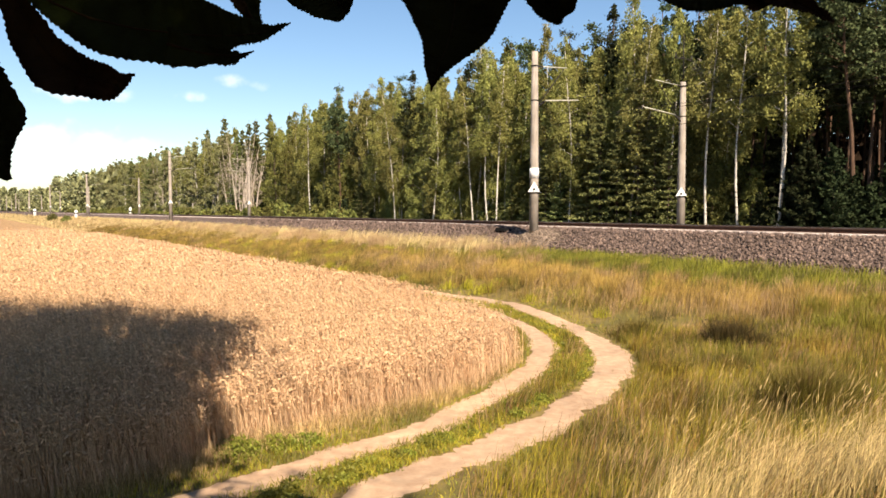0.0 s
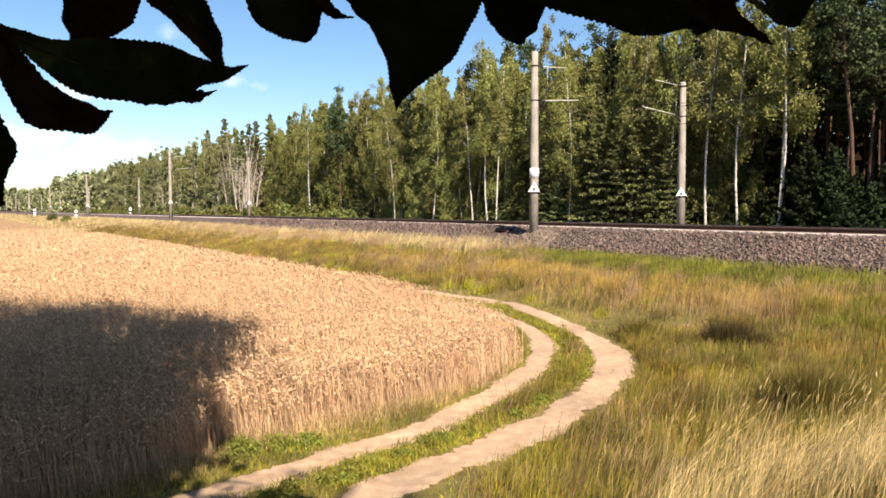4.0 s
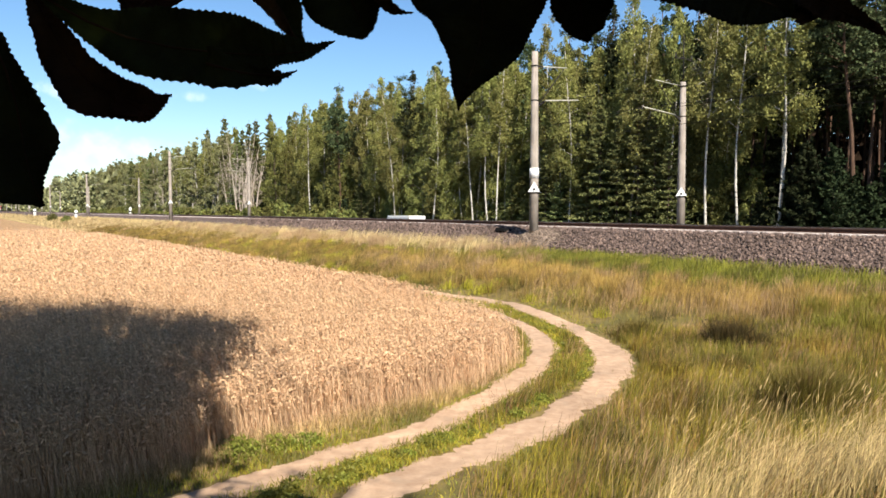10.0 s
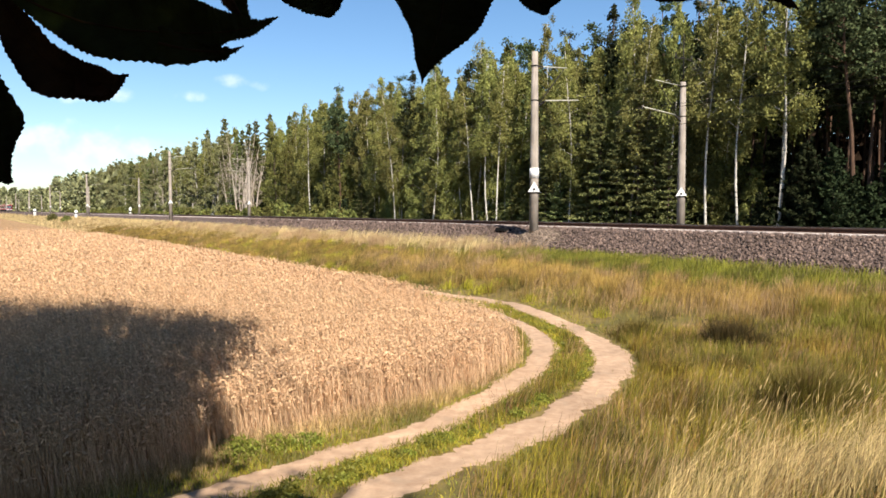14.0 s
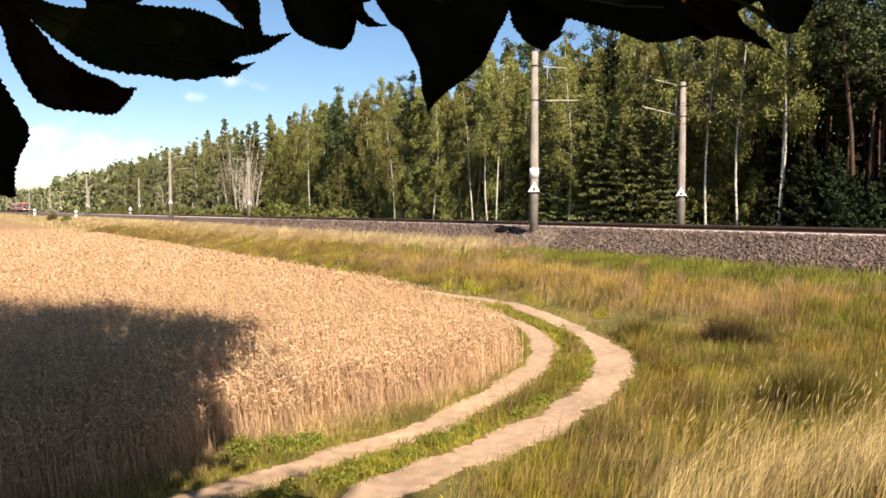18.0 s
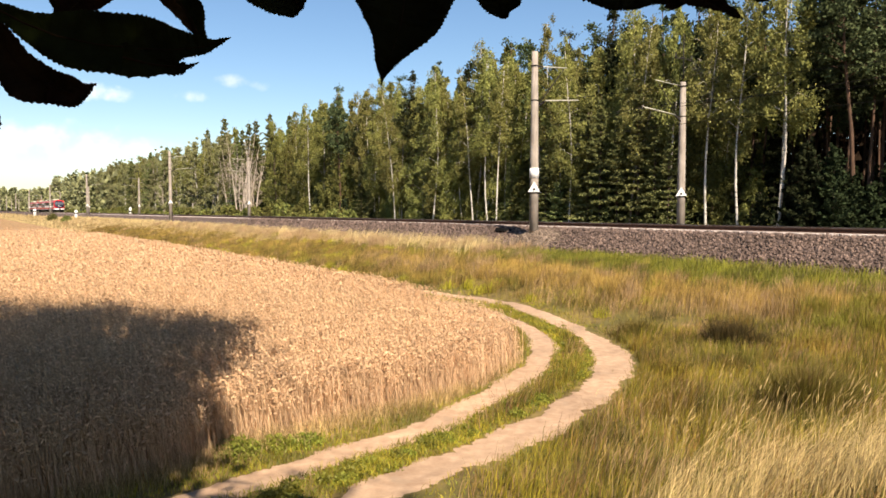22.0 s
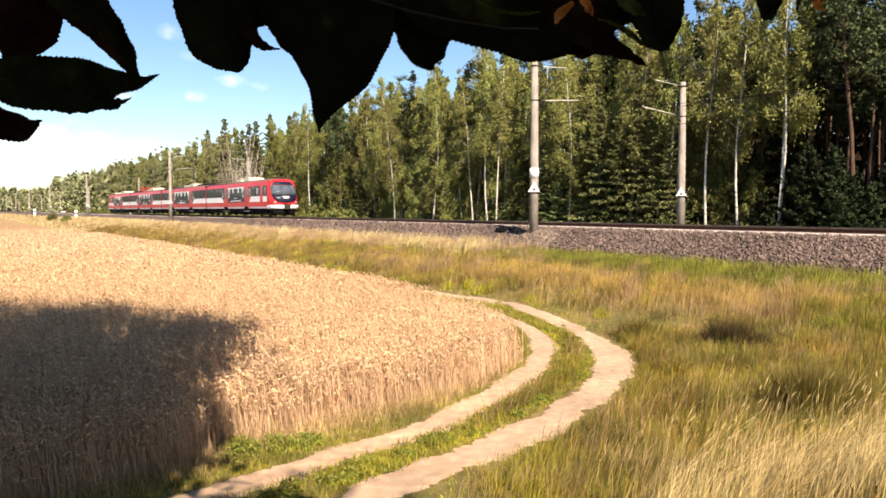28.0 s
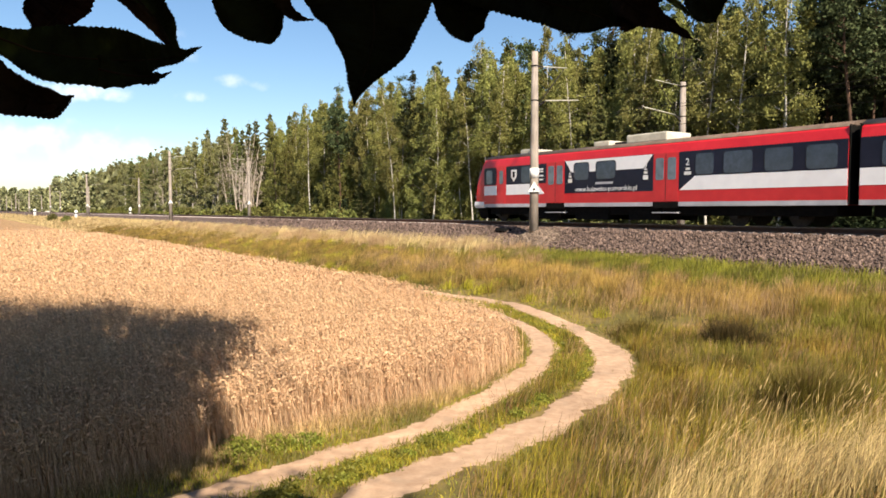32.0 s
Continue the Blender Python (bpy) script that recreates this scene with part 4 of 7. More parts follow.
# ---- trees ----
def tree(name, label, category, rng, tall, trunk_mat, leaf_mat, base_share, radius, clumps, per, leaf, lean=0.02, stem=0.14, droop=0.3, limbs=12, top_heavy=0.0, hang=0.5, wide=0.62):
    """A tree at the origin: a bent tapering trunk, limbs and a ragged crown of leaf sprays."""
    t = new(name)
    bend = rng.normal(size=2) * lean * tall
    def axis(f):
        return Vector((bend[0] * f ** 1.6 + 0.012 * tall * math.sin(f * 7 + bend[1]), bend[1] * f ** 1.6, tall * f))
    bm = bmesh.new()
    fs = np.linspace(0, 0.97, 9)
    tube(bm, [axis(f) - Vector((0, 0, 0.3 if f == 0 else 0)) for f in fs], [stem * (1 - 0.9 * f) + 0.012 for f in fs], 7)
    ends = []
    for k in range(limbs):
        f = base_share + (0.95 - base_share) * (k + rng.uniform(0.1, 0.9)) / limbs
        g = (f - base_share) / (1 - base_share)
        reach = radius * (math.sin(math.pi * min(1, 0.18 + 0.8 * g ** (0.75 + top_heavy))) ** 0.8) * rng.uniform(0.55, 1.1)
        a = k * 2.4 + rng.uniform(-0.5, 0.5)
        o = axis(f * 0.93)
        mid = o + Vector((math.cos(a) * reach * 0.5, math.sin(a) * reach * 0.5, reach * 0.35))
        end = o + Vector((math.cos(a) * reach, math.sin(a) * reach, reach * (0.55 - droop)))
        tube(bm, [o, mid, end], [stem * 0.42 * (1.1 - f), stem * 0.26 * (1.1 - f) + 0.008, 0.006], 4)
        ends += [mid, end, end, o.lerp(end, 0.75)]
    part("trunk", bm, trunk_mat, t)
    cs = []
    for k in range(clumps):
        e = ends[k % len(ends)]
        cs.append((e.x + rng.normal() * 0.3, e.y + rng.normal() * 0.3, e.z + rng.normal() * 0.35))
    for k in range(max(3, clumps // 9)):
        p = axis(rng.uniform(0.86, 1.0))
        cs.append((p.x + rng.normal() * 0.25, p.y + rng.normal() * 0.25, p.z))
    cs = np.array(cs)
    pts = np.repeat(cs, per, 0)
    sp = rng.uniform(0.3, 1.1, len(cs)) * np.clip(1.35 - cs[:, 2] / tall, 0.6, 1.0)
    pts = pts + rng.normal(size=pts.shape) * np.repeat(sp, per)[:, None] * np.array([wide, wide, hang]) * radius * 0.32
    pts[:, 2] -= droop * np.abs(rng.normal(size=len(pts))) * 0.5
    v, tri = flecks(rng, pts, leaf, droop * 3.2)
    soup("crown", v, tri, leaf_mat, t)
    return tagged(t, label, category)


def fir(label, rng, tall, leaf_mat, radius, leaf, gap=0.42, rise=-0.12, start=0.03):
    """A young conifer: a straight stem with whorls of flat needle-covered boughs, narrowing to a pointed leader."""
    t = new("young_spruce")
    stem = bmesh.new()
    tube(stem, [(0, 0, -0.3), (0.03, 0, tall * 0.5), (0, 0, tall)], [0.011 * tall, 0.007 * tall, 0.008], 6)
    pts = []
    z = tall * start
    while z < tall * 0.97:
        f = z / tall
        reach = radius * (1 - f) ** 0.75 * (0.75 + 0.25 * min(1, f * 6))
        for k in range(6):
            a = z * 3.1 + k * 1.047 + rng.uniform(-0.35, 0.35)
            R = reach * rng.uniform(0.35, 1.25)
            d = np.array([math.cos(a), math.sin(a)])
            up = R * (rise + 0.5 * f) + rng.normal() * 0.14
            tube(stem, [(0, 0, z), (d[0] * R * 0.55, d[1] * R * 0.55, z + up * 0.35), (d[0] * R, d[1] * R, z + up)], [0.016, 0.011, 0.004], 3)
            n = int(34 * R / leaf * 0.16) + 14
            u = rng.uniform(0.12, 1.05, n)
            w = rng.normal(size=n) * 0.17 * R * (1.15 - 0.7 * u) + rng.normal(size=n) * 0.03
            pts.append(np.stack([d[0] * R * u - d[1] * w, d[1] * R * u + d[0] * w, z + up * u ** 1.5 + rng.normal(size=n) * 0.035 - np.abs(w) * 0.25], 1))
        z += gap * (1.1 - 0.6 * f) * rng.uniform(0.8, 1.25)
    part("trunk", stem, BARK, t)
    v, tri = flecks(rng, np.concatenate(pts), leaf, 0.2)
    soup("crown", v, tri, leaf_mat, t)
    return tagged(t, label, "tree")


def bare_tree(rng):
    """Several pale stems spreading from one foot, with ragged side boughs and fine twigs."""
    t = new("dead_tree")
    for k in range(4):
        a = k * 1.7 + rng.uniform(-0.4, 0.4)
        L = rng.uniform(10.5, 14.5)
        tilt = rng.uniform(0.05, 0.24)
        way = Vector((math.cos(a) * tilt, math.sin(a) * tilt, 1)).normalized()
        side = Vector((math.cos(a + 1.2), math.sin(a + 1.2), 0))
        pts = [way * (L * f) + side * (0.35 * math.sin(f * 5 + k)) + Vector((0, 0, -0.3 if f == 0 else 0)) for f in (0, 0.2, 0.4, 0.6, 0.8, 1.0)]
        bm = bmesh.new()
        tube(bm, pts, [0.12, 0.095, 0.075, 0.055, 0.03, 0.01], 6)
        part("stem", bm, DEAD_WOOD, t)
        for j in range(9):
            f = rng.uniform(0.22, 0.95)
            i = min(4, int(f * 5))
            o = pts[i].lerp(pts[i + 1], f * 5 - i)
            b = rng.uniform(0, 6.28)
            R = rng.uniform(1.2, 3.4) * (1.15 - f)
            up = rng.uniform(0.1, 1.3)
            e = o + Vector((math.cos(b) * R, math.sin(b) * R, R * up + 0.3))
            m = o.lerp(e, 0.5) + Vector((0, 0, -0.12 * R))
            bm = bmesh.new()
            tube(bm, [o, m, e], [0.05 * (1.2 - f), 0.032 * (1.2 - f) + 0.006, 0.006], 4)
            for q in range(6):
                g = o.lerp(e, rng.uniform(0.3, 1.0))
                h = g + Vector((rng.normal() * 0.45, rng.normal() * 0.45, rng.uniform(0.1, 0.8)))
                tube(bm, [g, h], [0.012, 0.005], 3)
            part("branch", bm, DEAD_WOOD, t)
    return tagged(t, "bare bleached dead tree with upright branches at the forest edge", "tree")


def forest():
    rng = np.random.default_rng(77)
    birch_label = "slender white-barked birch tree with light green crown"
    birches = [tree("birch_tree", birch_label, "tree", rng, h, BIRCH, BIRCH_LEAF, b, r, 118, 84, 0.135, lean=l, stem=0.1, droop=0.4, limbs=26, hang=0.8, wide=0.55)
               for h, b, r, l in ((19, 0.24, 2.0, 0.03), (17, 0.36, 1.75, 0.05), (21, 0.32, 2.1, 0.02), (18, 0.14, 2.2, 0.03), (20, 0.2, 1.8, 0.04))]
    tall_birch = [tree("birch_tree", "tall birch tree with bare white lower trunk", "tree", rng, h, BIRCH, BIRCH_LEAF, b, r, 84, 70, 0.13, lean=l, stem=0.095, droop=0.4, limbs=20, hang=0.75, wide=0.55)
                  for h, b, r, l in ((21, 0.42, 2.2, 0.04), (20, 0.5, 2.0, 0.06), (20.5, 0.34, 2.3, 0.03))]
    alders = [tree("alder_tree", "bushy green broadleaf tree at the forest edge", "tree", rng, h, BARK, ALDER_LEAF, 0.05, r, 120, 66, 0.15, lean=0.03, stem=0.13, droop=0.2, limbs=24)
              for h, r in ((14, 1.9), (16, 2.0), (9, 1.9))]
    pines = [tree("pine_tree", "tall dark pine with reddish trunk and high crown", "tree", rng, h, PINE_BARK, PINE_LEAF, b, r, 96, 62, 0.17, lean=0.015, stem=0.15, droop=0.0, limbs=30, top_heavy=-0.25, wide=0.8, hang=0.6)
             for h, b, r in ((22, 0.55, 2.1), (21, 0.62, 1.9), (23, 0.5, 2.2))]
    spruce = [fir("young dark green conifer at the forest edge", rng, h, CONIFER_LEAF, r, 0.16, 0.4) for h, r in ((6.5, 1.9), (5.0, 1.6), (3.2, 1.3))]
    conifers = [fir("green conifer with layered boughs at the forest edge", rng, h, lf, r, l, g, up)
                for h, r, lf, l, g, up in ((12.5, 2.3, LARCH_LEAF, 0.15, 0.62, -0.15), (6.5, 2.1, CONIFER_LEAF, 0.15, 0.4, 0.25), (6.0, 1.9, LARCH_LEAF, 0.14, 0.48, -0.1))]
    deep_pine = [tree("pine_tree", "tall dark pine deep in the forest", "tree", rng, h, PINE_BARK, PINE_LEAF, b, r, 60, 46, 0.26, lean=0.015, stem=0.14, droop=0.0, limbs=18, top_heavy=-0.15, wide=0.85, hang=0.7)
                 for h, b, r in ((22, 0.5, 2.3), (21, 0.58, 2.1))]
    deep_leafy = [tree("broadleaf_tree", "broadleaf tree deep in the forest", "tree", rng, h, BARK, BIRCH_LEAF, 0.25, 2.3, 60, 40, 0.3, lean=0.03, stem=0.15, limbs=14)
                  for h in (19, 20.5)]
    edge_leafy = [tree("birch_tree", "bushy birch along the far forest edge, paled as by haze", "tree", rng, h, BIRCH, HAZY_BIRCH, 0.08, 2.3, 80, 66, 0.23, lean=0.03, stem=0.12, limbs=20)
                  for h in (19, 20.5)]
    grey = [tree("thin_tree", "thin half-bare tree with greyish foliage", "tree", rng, 21.5, DEAD_WOOD, GREY_LEAF, 0.45, 2.0, 60, 34, 0.16, stem=0.11, droop=0.0, limbs=34)]
    dead = bare_tree(rng)
    shrub = tree("shrub", "low leafy shrub in the undergrowth", "shrub", rng, 3.4, BARK, ALDER_LEAF, 0.03, 1.5, 34, 20, 0.3, stem=0.05, limbs=10)
    used = set()

    def put(m, D, s, k=1.0, spin=None):
        X, Y = to_world(D, s)
        z = float(height(np.array([X]), np.array([Y]))[0]) - 0.05
        M = pose(X, Y, z, 0, 0, rng.uniform(0, 360) if spin is None else spin)
        if id(m) not in used:
            used.add(id(m))
            m.matrix_world = M
            ob = m
        else:
            ob = copy_thing(m, M)
        ob.scale = (k * rng.uniform(0.92, 1.1), k * rng.uniform(0.92, 1.1), k)
        tagged(ob, group="trees of the forest edge")
        return ob

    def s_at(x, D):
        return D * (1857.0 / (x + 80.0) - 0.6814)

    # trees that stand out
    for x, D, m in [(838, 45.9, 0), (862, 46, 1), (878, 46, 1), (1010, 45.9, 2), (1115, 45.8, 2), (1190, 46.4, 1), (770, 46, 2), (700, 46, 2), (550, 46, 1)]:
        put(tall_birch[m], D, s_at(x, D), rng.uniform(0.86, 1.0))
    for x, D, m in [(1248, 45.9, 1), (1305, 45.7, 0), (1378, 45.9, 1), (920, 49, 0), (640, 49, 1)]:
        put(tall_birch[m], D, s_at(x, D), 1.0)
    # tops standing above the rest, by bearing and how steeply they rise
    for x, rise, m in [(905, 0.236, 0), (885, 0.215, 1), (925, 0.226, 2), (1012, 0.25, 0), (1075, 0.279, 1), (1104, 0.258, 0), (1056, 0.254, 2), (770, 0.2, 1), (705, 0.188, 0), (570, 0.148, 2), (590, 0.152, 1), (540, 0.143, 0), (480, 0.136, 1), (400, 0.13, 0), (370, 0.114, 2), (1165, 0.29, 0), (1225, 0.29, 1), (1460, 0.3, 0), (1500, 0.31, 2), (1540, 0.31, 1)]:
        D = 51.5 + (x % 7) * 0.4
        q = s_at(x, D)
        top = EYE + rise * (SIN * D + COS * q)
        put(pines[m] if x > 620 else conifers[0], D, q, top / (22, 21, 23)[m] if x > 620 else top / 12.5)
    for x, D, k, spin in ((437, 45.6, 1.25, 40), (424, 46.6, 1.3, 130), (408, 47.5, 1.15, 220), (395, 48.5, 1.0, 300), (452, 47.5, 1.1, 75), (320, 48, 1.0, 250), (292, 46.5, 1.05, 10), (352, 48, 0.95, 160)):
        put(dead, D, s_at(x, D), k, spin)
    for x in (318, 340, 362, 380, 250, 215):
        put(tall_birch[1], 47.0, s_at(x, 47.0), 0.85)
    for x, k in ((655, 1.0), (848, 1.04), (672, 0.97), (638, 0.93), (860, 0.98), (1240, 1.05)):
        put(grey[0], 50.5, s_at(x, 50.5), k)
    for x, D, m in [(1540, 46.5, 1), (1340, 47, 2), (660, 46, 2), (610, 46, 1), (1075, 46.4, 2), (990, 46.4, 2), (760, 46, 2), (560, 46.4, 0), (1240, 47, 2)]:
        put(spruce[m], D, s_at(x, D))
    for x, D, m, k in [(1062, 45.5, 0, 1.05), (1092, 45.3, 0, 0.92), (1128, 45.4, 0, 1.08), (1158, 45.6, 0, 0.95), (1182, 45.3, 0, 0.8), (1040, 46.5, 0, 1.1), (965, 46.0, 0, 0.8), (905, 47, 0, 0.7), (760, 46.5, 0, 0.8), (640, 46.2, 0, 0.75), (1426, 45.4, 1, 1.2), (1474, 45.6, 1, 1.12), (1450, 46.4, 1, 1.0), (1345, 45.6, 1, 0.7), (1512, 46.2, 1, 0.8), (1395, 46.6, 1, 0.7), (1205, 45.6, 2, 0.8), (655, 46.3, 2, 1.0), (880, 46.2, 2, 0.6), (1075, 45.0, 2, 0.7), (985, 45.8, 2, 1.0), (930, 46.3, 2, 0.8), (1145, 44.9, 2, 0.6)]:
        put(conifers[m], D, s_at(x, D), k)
    # the lit edge, opening into bare trunks on the near side
    s = -26.0
    while s < 330:
        D = rng.uniform(46.8, 50.0)
        dense = s > 33
        u = rng.random()
        if dense:
            m = birches[rng.integers(5)] if u < 0.58 else alders[rng.integers(3)] if u < 0.74 else tall_birch[rng.integers(3)] if u < 0.92 else pines[rng.integers(3)]
        else:
            leafy = 0.3 if s > 22 else 0.05
            m = tall_birch[rng.integers(3)] if u < leafy else pines[rng.integers(3)] if u < leafy + 0.45 else spruce[rng.integers(3)]
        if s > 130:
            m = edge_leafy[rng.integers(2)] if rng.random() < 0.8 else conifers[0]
        if not 126 < s < 143:
            put(m, D, s, rng.uniform(0.85, 1.04) * (1.6 if m is conifers[0] else 1.0))
        if 38 < s < 130:
            put(alders[rng.integers(3)] if rng.random() < 0.4 else birches[rng.integers(5)], D + rng.uniform(2, 4), s + 0.7, rng.uniform(0.8, 1.05))
        s += rng.uniform(1.0, 2.0) * (1 + max(0, s - 60) / 160) * (1.0 if dense else 1.4)
    # low leafy growth closing the edge down to the ground
    s = 31.0
    while s < 120:
        u = rng.random()
        put(alders[2] if u < 0.5 else birches[3] if u < 0.75 else conifers[2] if u < 0.87 else alders[0], rng.uniform(47.0, 49.5), s, rng.uniform(0.5, 0.85))
        s += rng.uniform(0.9, 1.9) * (1 + max(0, s - 50) / 60)
    # deeper rows
    for lo, hi, step, last in ((50.5, 55, 2.3, 300), (55.5, 62, 2.1, 300), (62, 70, 2.6, 300), (70, 78, 1.8, 46)):
        s = -40.0
        while s < last:
            u = rng.random()
            m = deep_pine[rng.integers(2)] if u < (1.0 if s < 42 else 0.35 if s < 70 else 0.0) else deep_leafy[rng.integers(2)]
            if s >= 70 and u < 0.3:
                m = conifers[0]
            put(m, rng.uniform(lo, hi), s, rng.uniform(0.92, 1.06) * (1.68 if m is conifers[0] else 1.0))
            s += step * rng.uniform(0.7, 1.4) * (1 + max(0, s - 50) / 120)
    # dark young conifers added under the tall trees to deepen the interior's shade
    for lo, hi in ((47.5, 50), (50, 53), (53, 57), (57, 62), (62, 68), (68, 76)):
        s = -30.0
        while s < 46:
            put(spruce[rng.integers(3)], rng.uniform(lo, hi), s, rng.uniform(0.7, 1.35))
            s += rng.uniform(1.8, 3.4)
    # brush between the far track and the road
    s = 74.0
    while s < 330:
        put(shrub, rng.uniform(36.8, 38.6), s, rng.uniform(0.75, 1.05))
        s += rng.uniform(1.2, 2.6) * (1 + (s - 74) / 120)
    # undergrowth
    s = -26.0
    while s < 260:
        put(shrub, rng.uniform(45.8, 50), s, rng.uniform(0.4, 1.1) * (0.5 if s < 34 else 1.0))
        s += rng.uniform(1.5, 4.0) * (1 + max(0, s - 60) / 120)


forest()


def distant_wood(name, label, line, depth, tall, n, leaf, seed, leaf_mat=None):
    """Far woods: ragged crowns in several ranks along a line of the plan, joined."""
    rng = np.random.default_rng(seed)
    P = np.array(line, float)
    u = rng.random(n) * (len(P) - 1)
    k = np.minimum(u.astype(int), len(P) - 2)
    f = (u - k)[:, None]
    c = P[k] * (1 - f) + P[k + 1] * f + rng.normal(size=(n, 2)) * depth
    h = tall * rng.uniform(0.72, 1.1, n)
    per = 120
    q = rng.random((n, per))
    rad = 0.2 * tall * np.sin(np.pi * np.clip(0.12 + 0.85 * q, 0, 1)) * rng.uniform(0.4, 1.0, (n, per))
    a = rng.uniform(0, 6.28, (n, per))
    pts = np.stack([c[:, None, 0] + rad * np.cos(a), c[:, None, 1] + rad * np.sin(a), h[:, None] * (0.04 + 0.96 * q)], -1).reshape(-1, 3)
    v, t = flecks(rng, pts, leaf)
    ob = soup(name, v, t, leaf_mat or HAZY_LEAF)
    tagged(ob, label, "forest", kind="stuff")


# filler ranks whose near-black colour carries the shade of the forest interior
distant_wood("forest_depth", "mixed forest depth behind its edge, coloured as deep shade", [to_world(84, -110), to_world(84, 60), to_world(82, 280)], 5, 19, 1700, 0.6, 6, TWIGS_SHADED)
_w = lambda D, s: to_world(D, s)
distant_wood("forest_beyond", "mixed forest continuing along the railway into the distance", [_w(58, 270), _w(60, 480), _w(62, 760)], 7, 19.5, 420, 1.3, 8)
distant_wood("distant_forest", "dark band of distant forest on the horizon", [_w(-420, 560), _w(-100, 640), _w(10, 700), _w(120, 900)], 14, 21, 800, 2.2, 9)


def shade_tree(x, y, tall, centre, radius, seed, per=70, loose=0.45, big=0.3):
    """A broad unseen tree behind the viewer, placed so that it shades the field."""
    rng = np.random.default_rng(seed)
    t = new("broadleaf_tree")
    bm = bmesh.new()
    gz = float(height(np.array([x]), np.array([y]))[0])
    tube(bm, [(x, y, gz - 0.3), (x + 0.1, y, gz + 3), (x, y + 0.2, centre[2]), (centre[0], centre[1], tall)], [0.38, 0.3, 0.2, 0.04], 9)
    part("trunk", bm, BARK, t)
    n = 330 if radius[0] > 4 else 190
    d = unit(rng.normal(size=(n, 3))) * (rng.random(n) ** 0.3)[:, None]
    c = np.array(centre) + d * np.array(radius)
    bm = bmesh.new()
    for k in range(0, n, 12):
        o = Vector((x, y, centre[2] - radius[2] * 0.6))
        e = Vector(c[k])
        tube(bm, [o, o.lerp(e, 0.5) + Vector((0, 0, 0.4)), e], [0.14, 0.08, 0.02], 5)
    part("limbs", bm, BARK, t)
    pts = np.repeat(c, per, 0) + rng.normal(size=(n * per, 3)) * loose
    v, tri = sprays(rng, pts, big, 0.3)
    soup("crown", v, tri, ALDER_LEAF, t)
    tagged(t, "unseen broad leafy tree shading the field edge", "tree")


shade_tree(-8.6, -0.4, 14.5, (-5.75, 1.0, 11.0), (6.6, 5.9, 4.2), 31)
shade_tree(-7.0, -2.4, 10.5, (-3.9, -0.2, 7.6), (4.1, 4.0, 3.2), 33, 90, 0.4, 0.26)
# added out of view to keep sun off the hanging leaves
shade_tree(4.0, -7.6, 13.8, (2.9, -7.0, 11.2), (2.2, 1.8, 2.0), 32)
# a wood added out of view, blocking sky light to deepen the field's shade
for k, (x, y, up) in enumerate([(-15.5, -3.5, 9.0), (-21.0, 4.0, 9.0), (-11.0, -12.0, 9.5), (-3.0, -15.5, 9.5), (5.5, -16.5, 9.0), (-20.0, -10.0, 10.0)]):
    shade_tree(x - 0.5, y - 0.6, up + 6.0, (x, y, up), (5.6, 5.4, 5.8), 50 + k, 18, 0.6, 0.5)

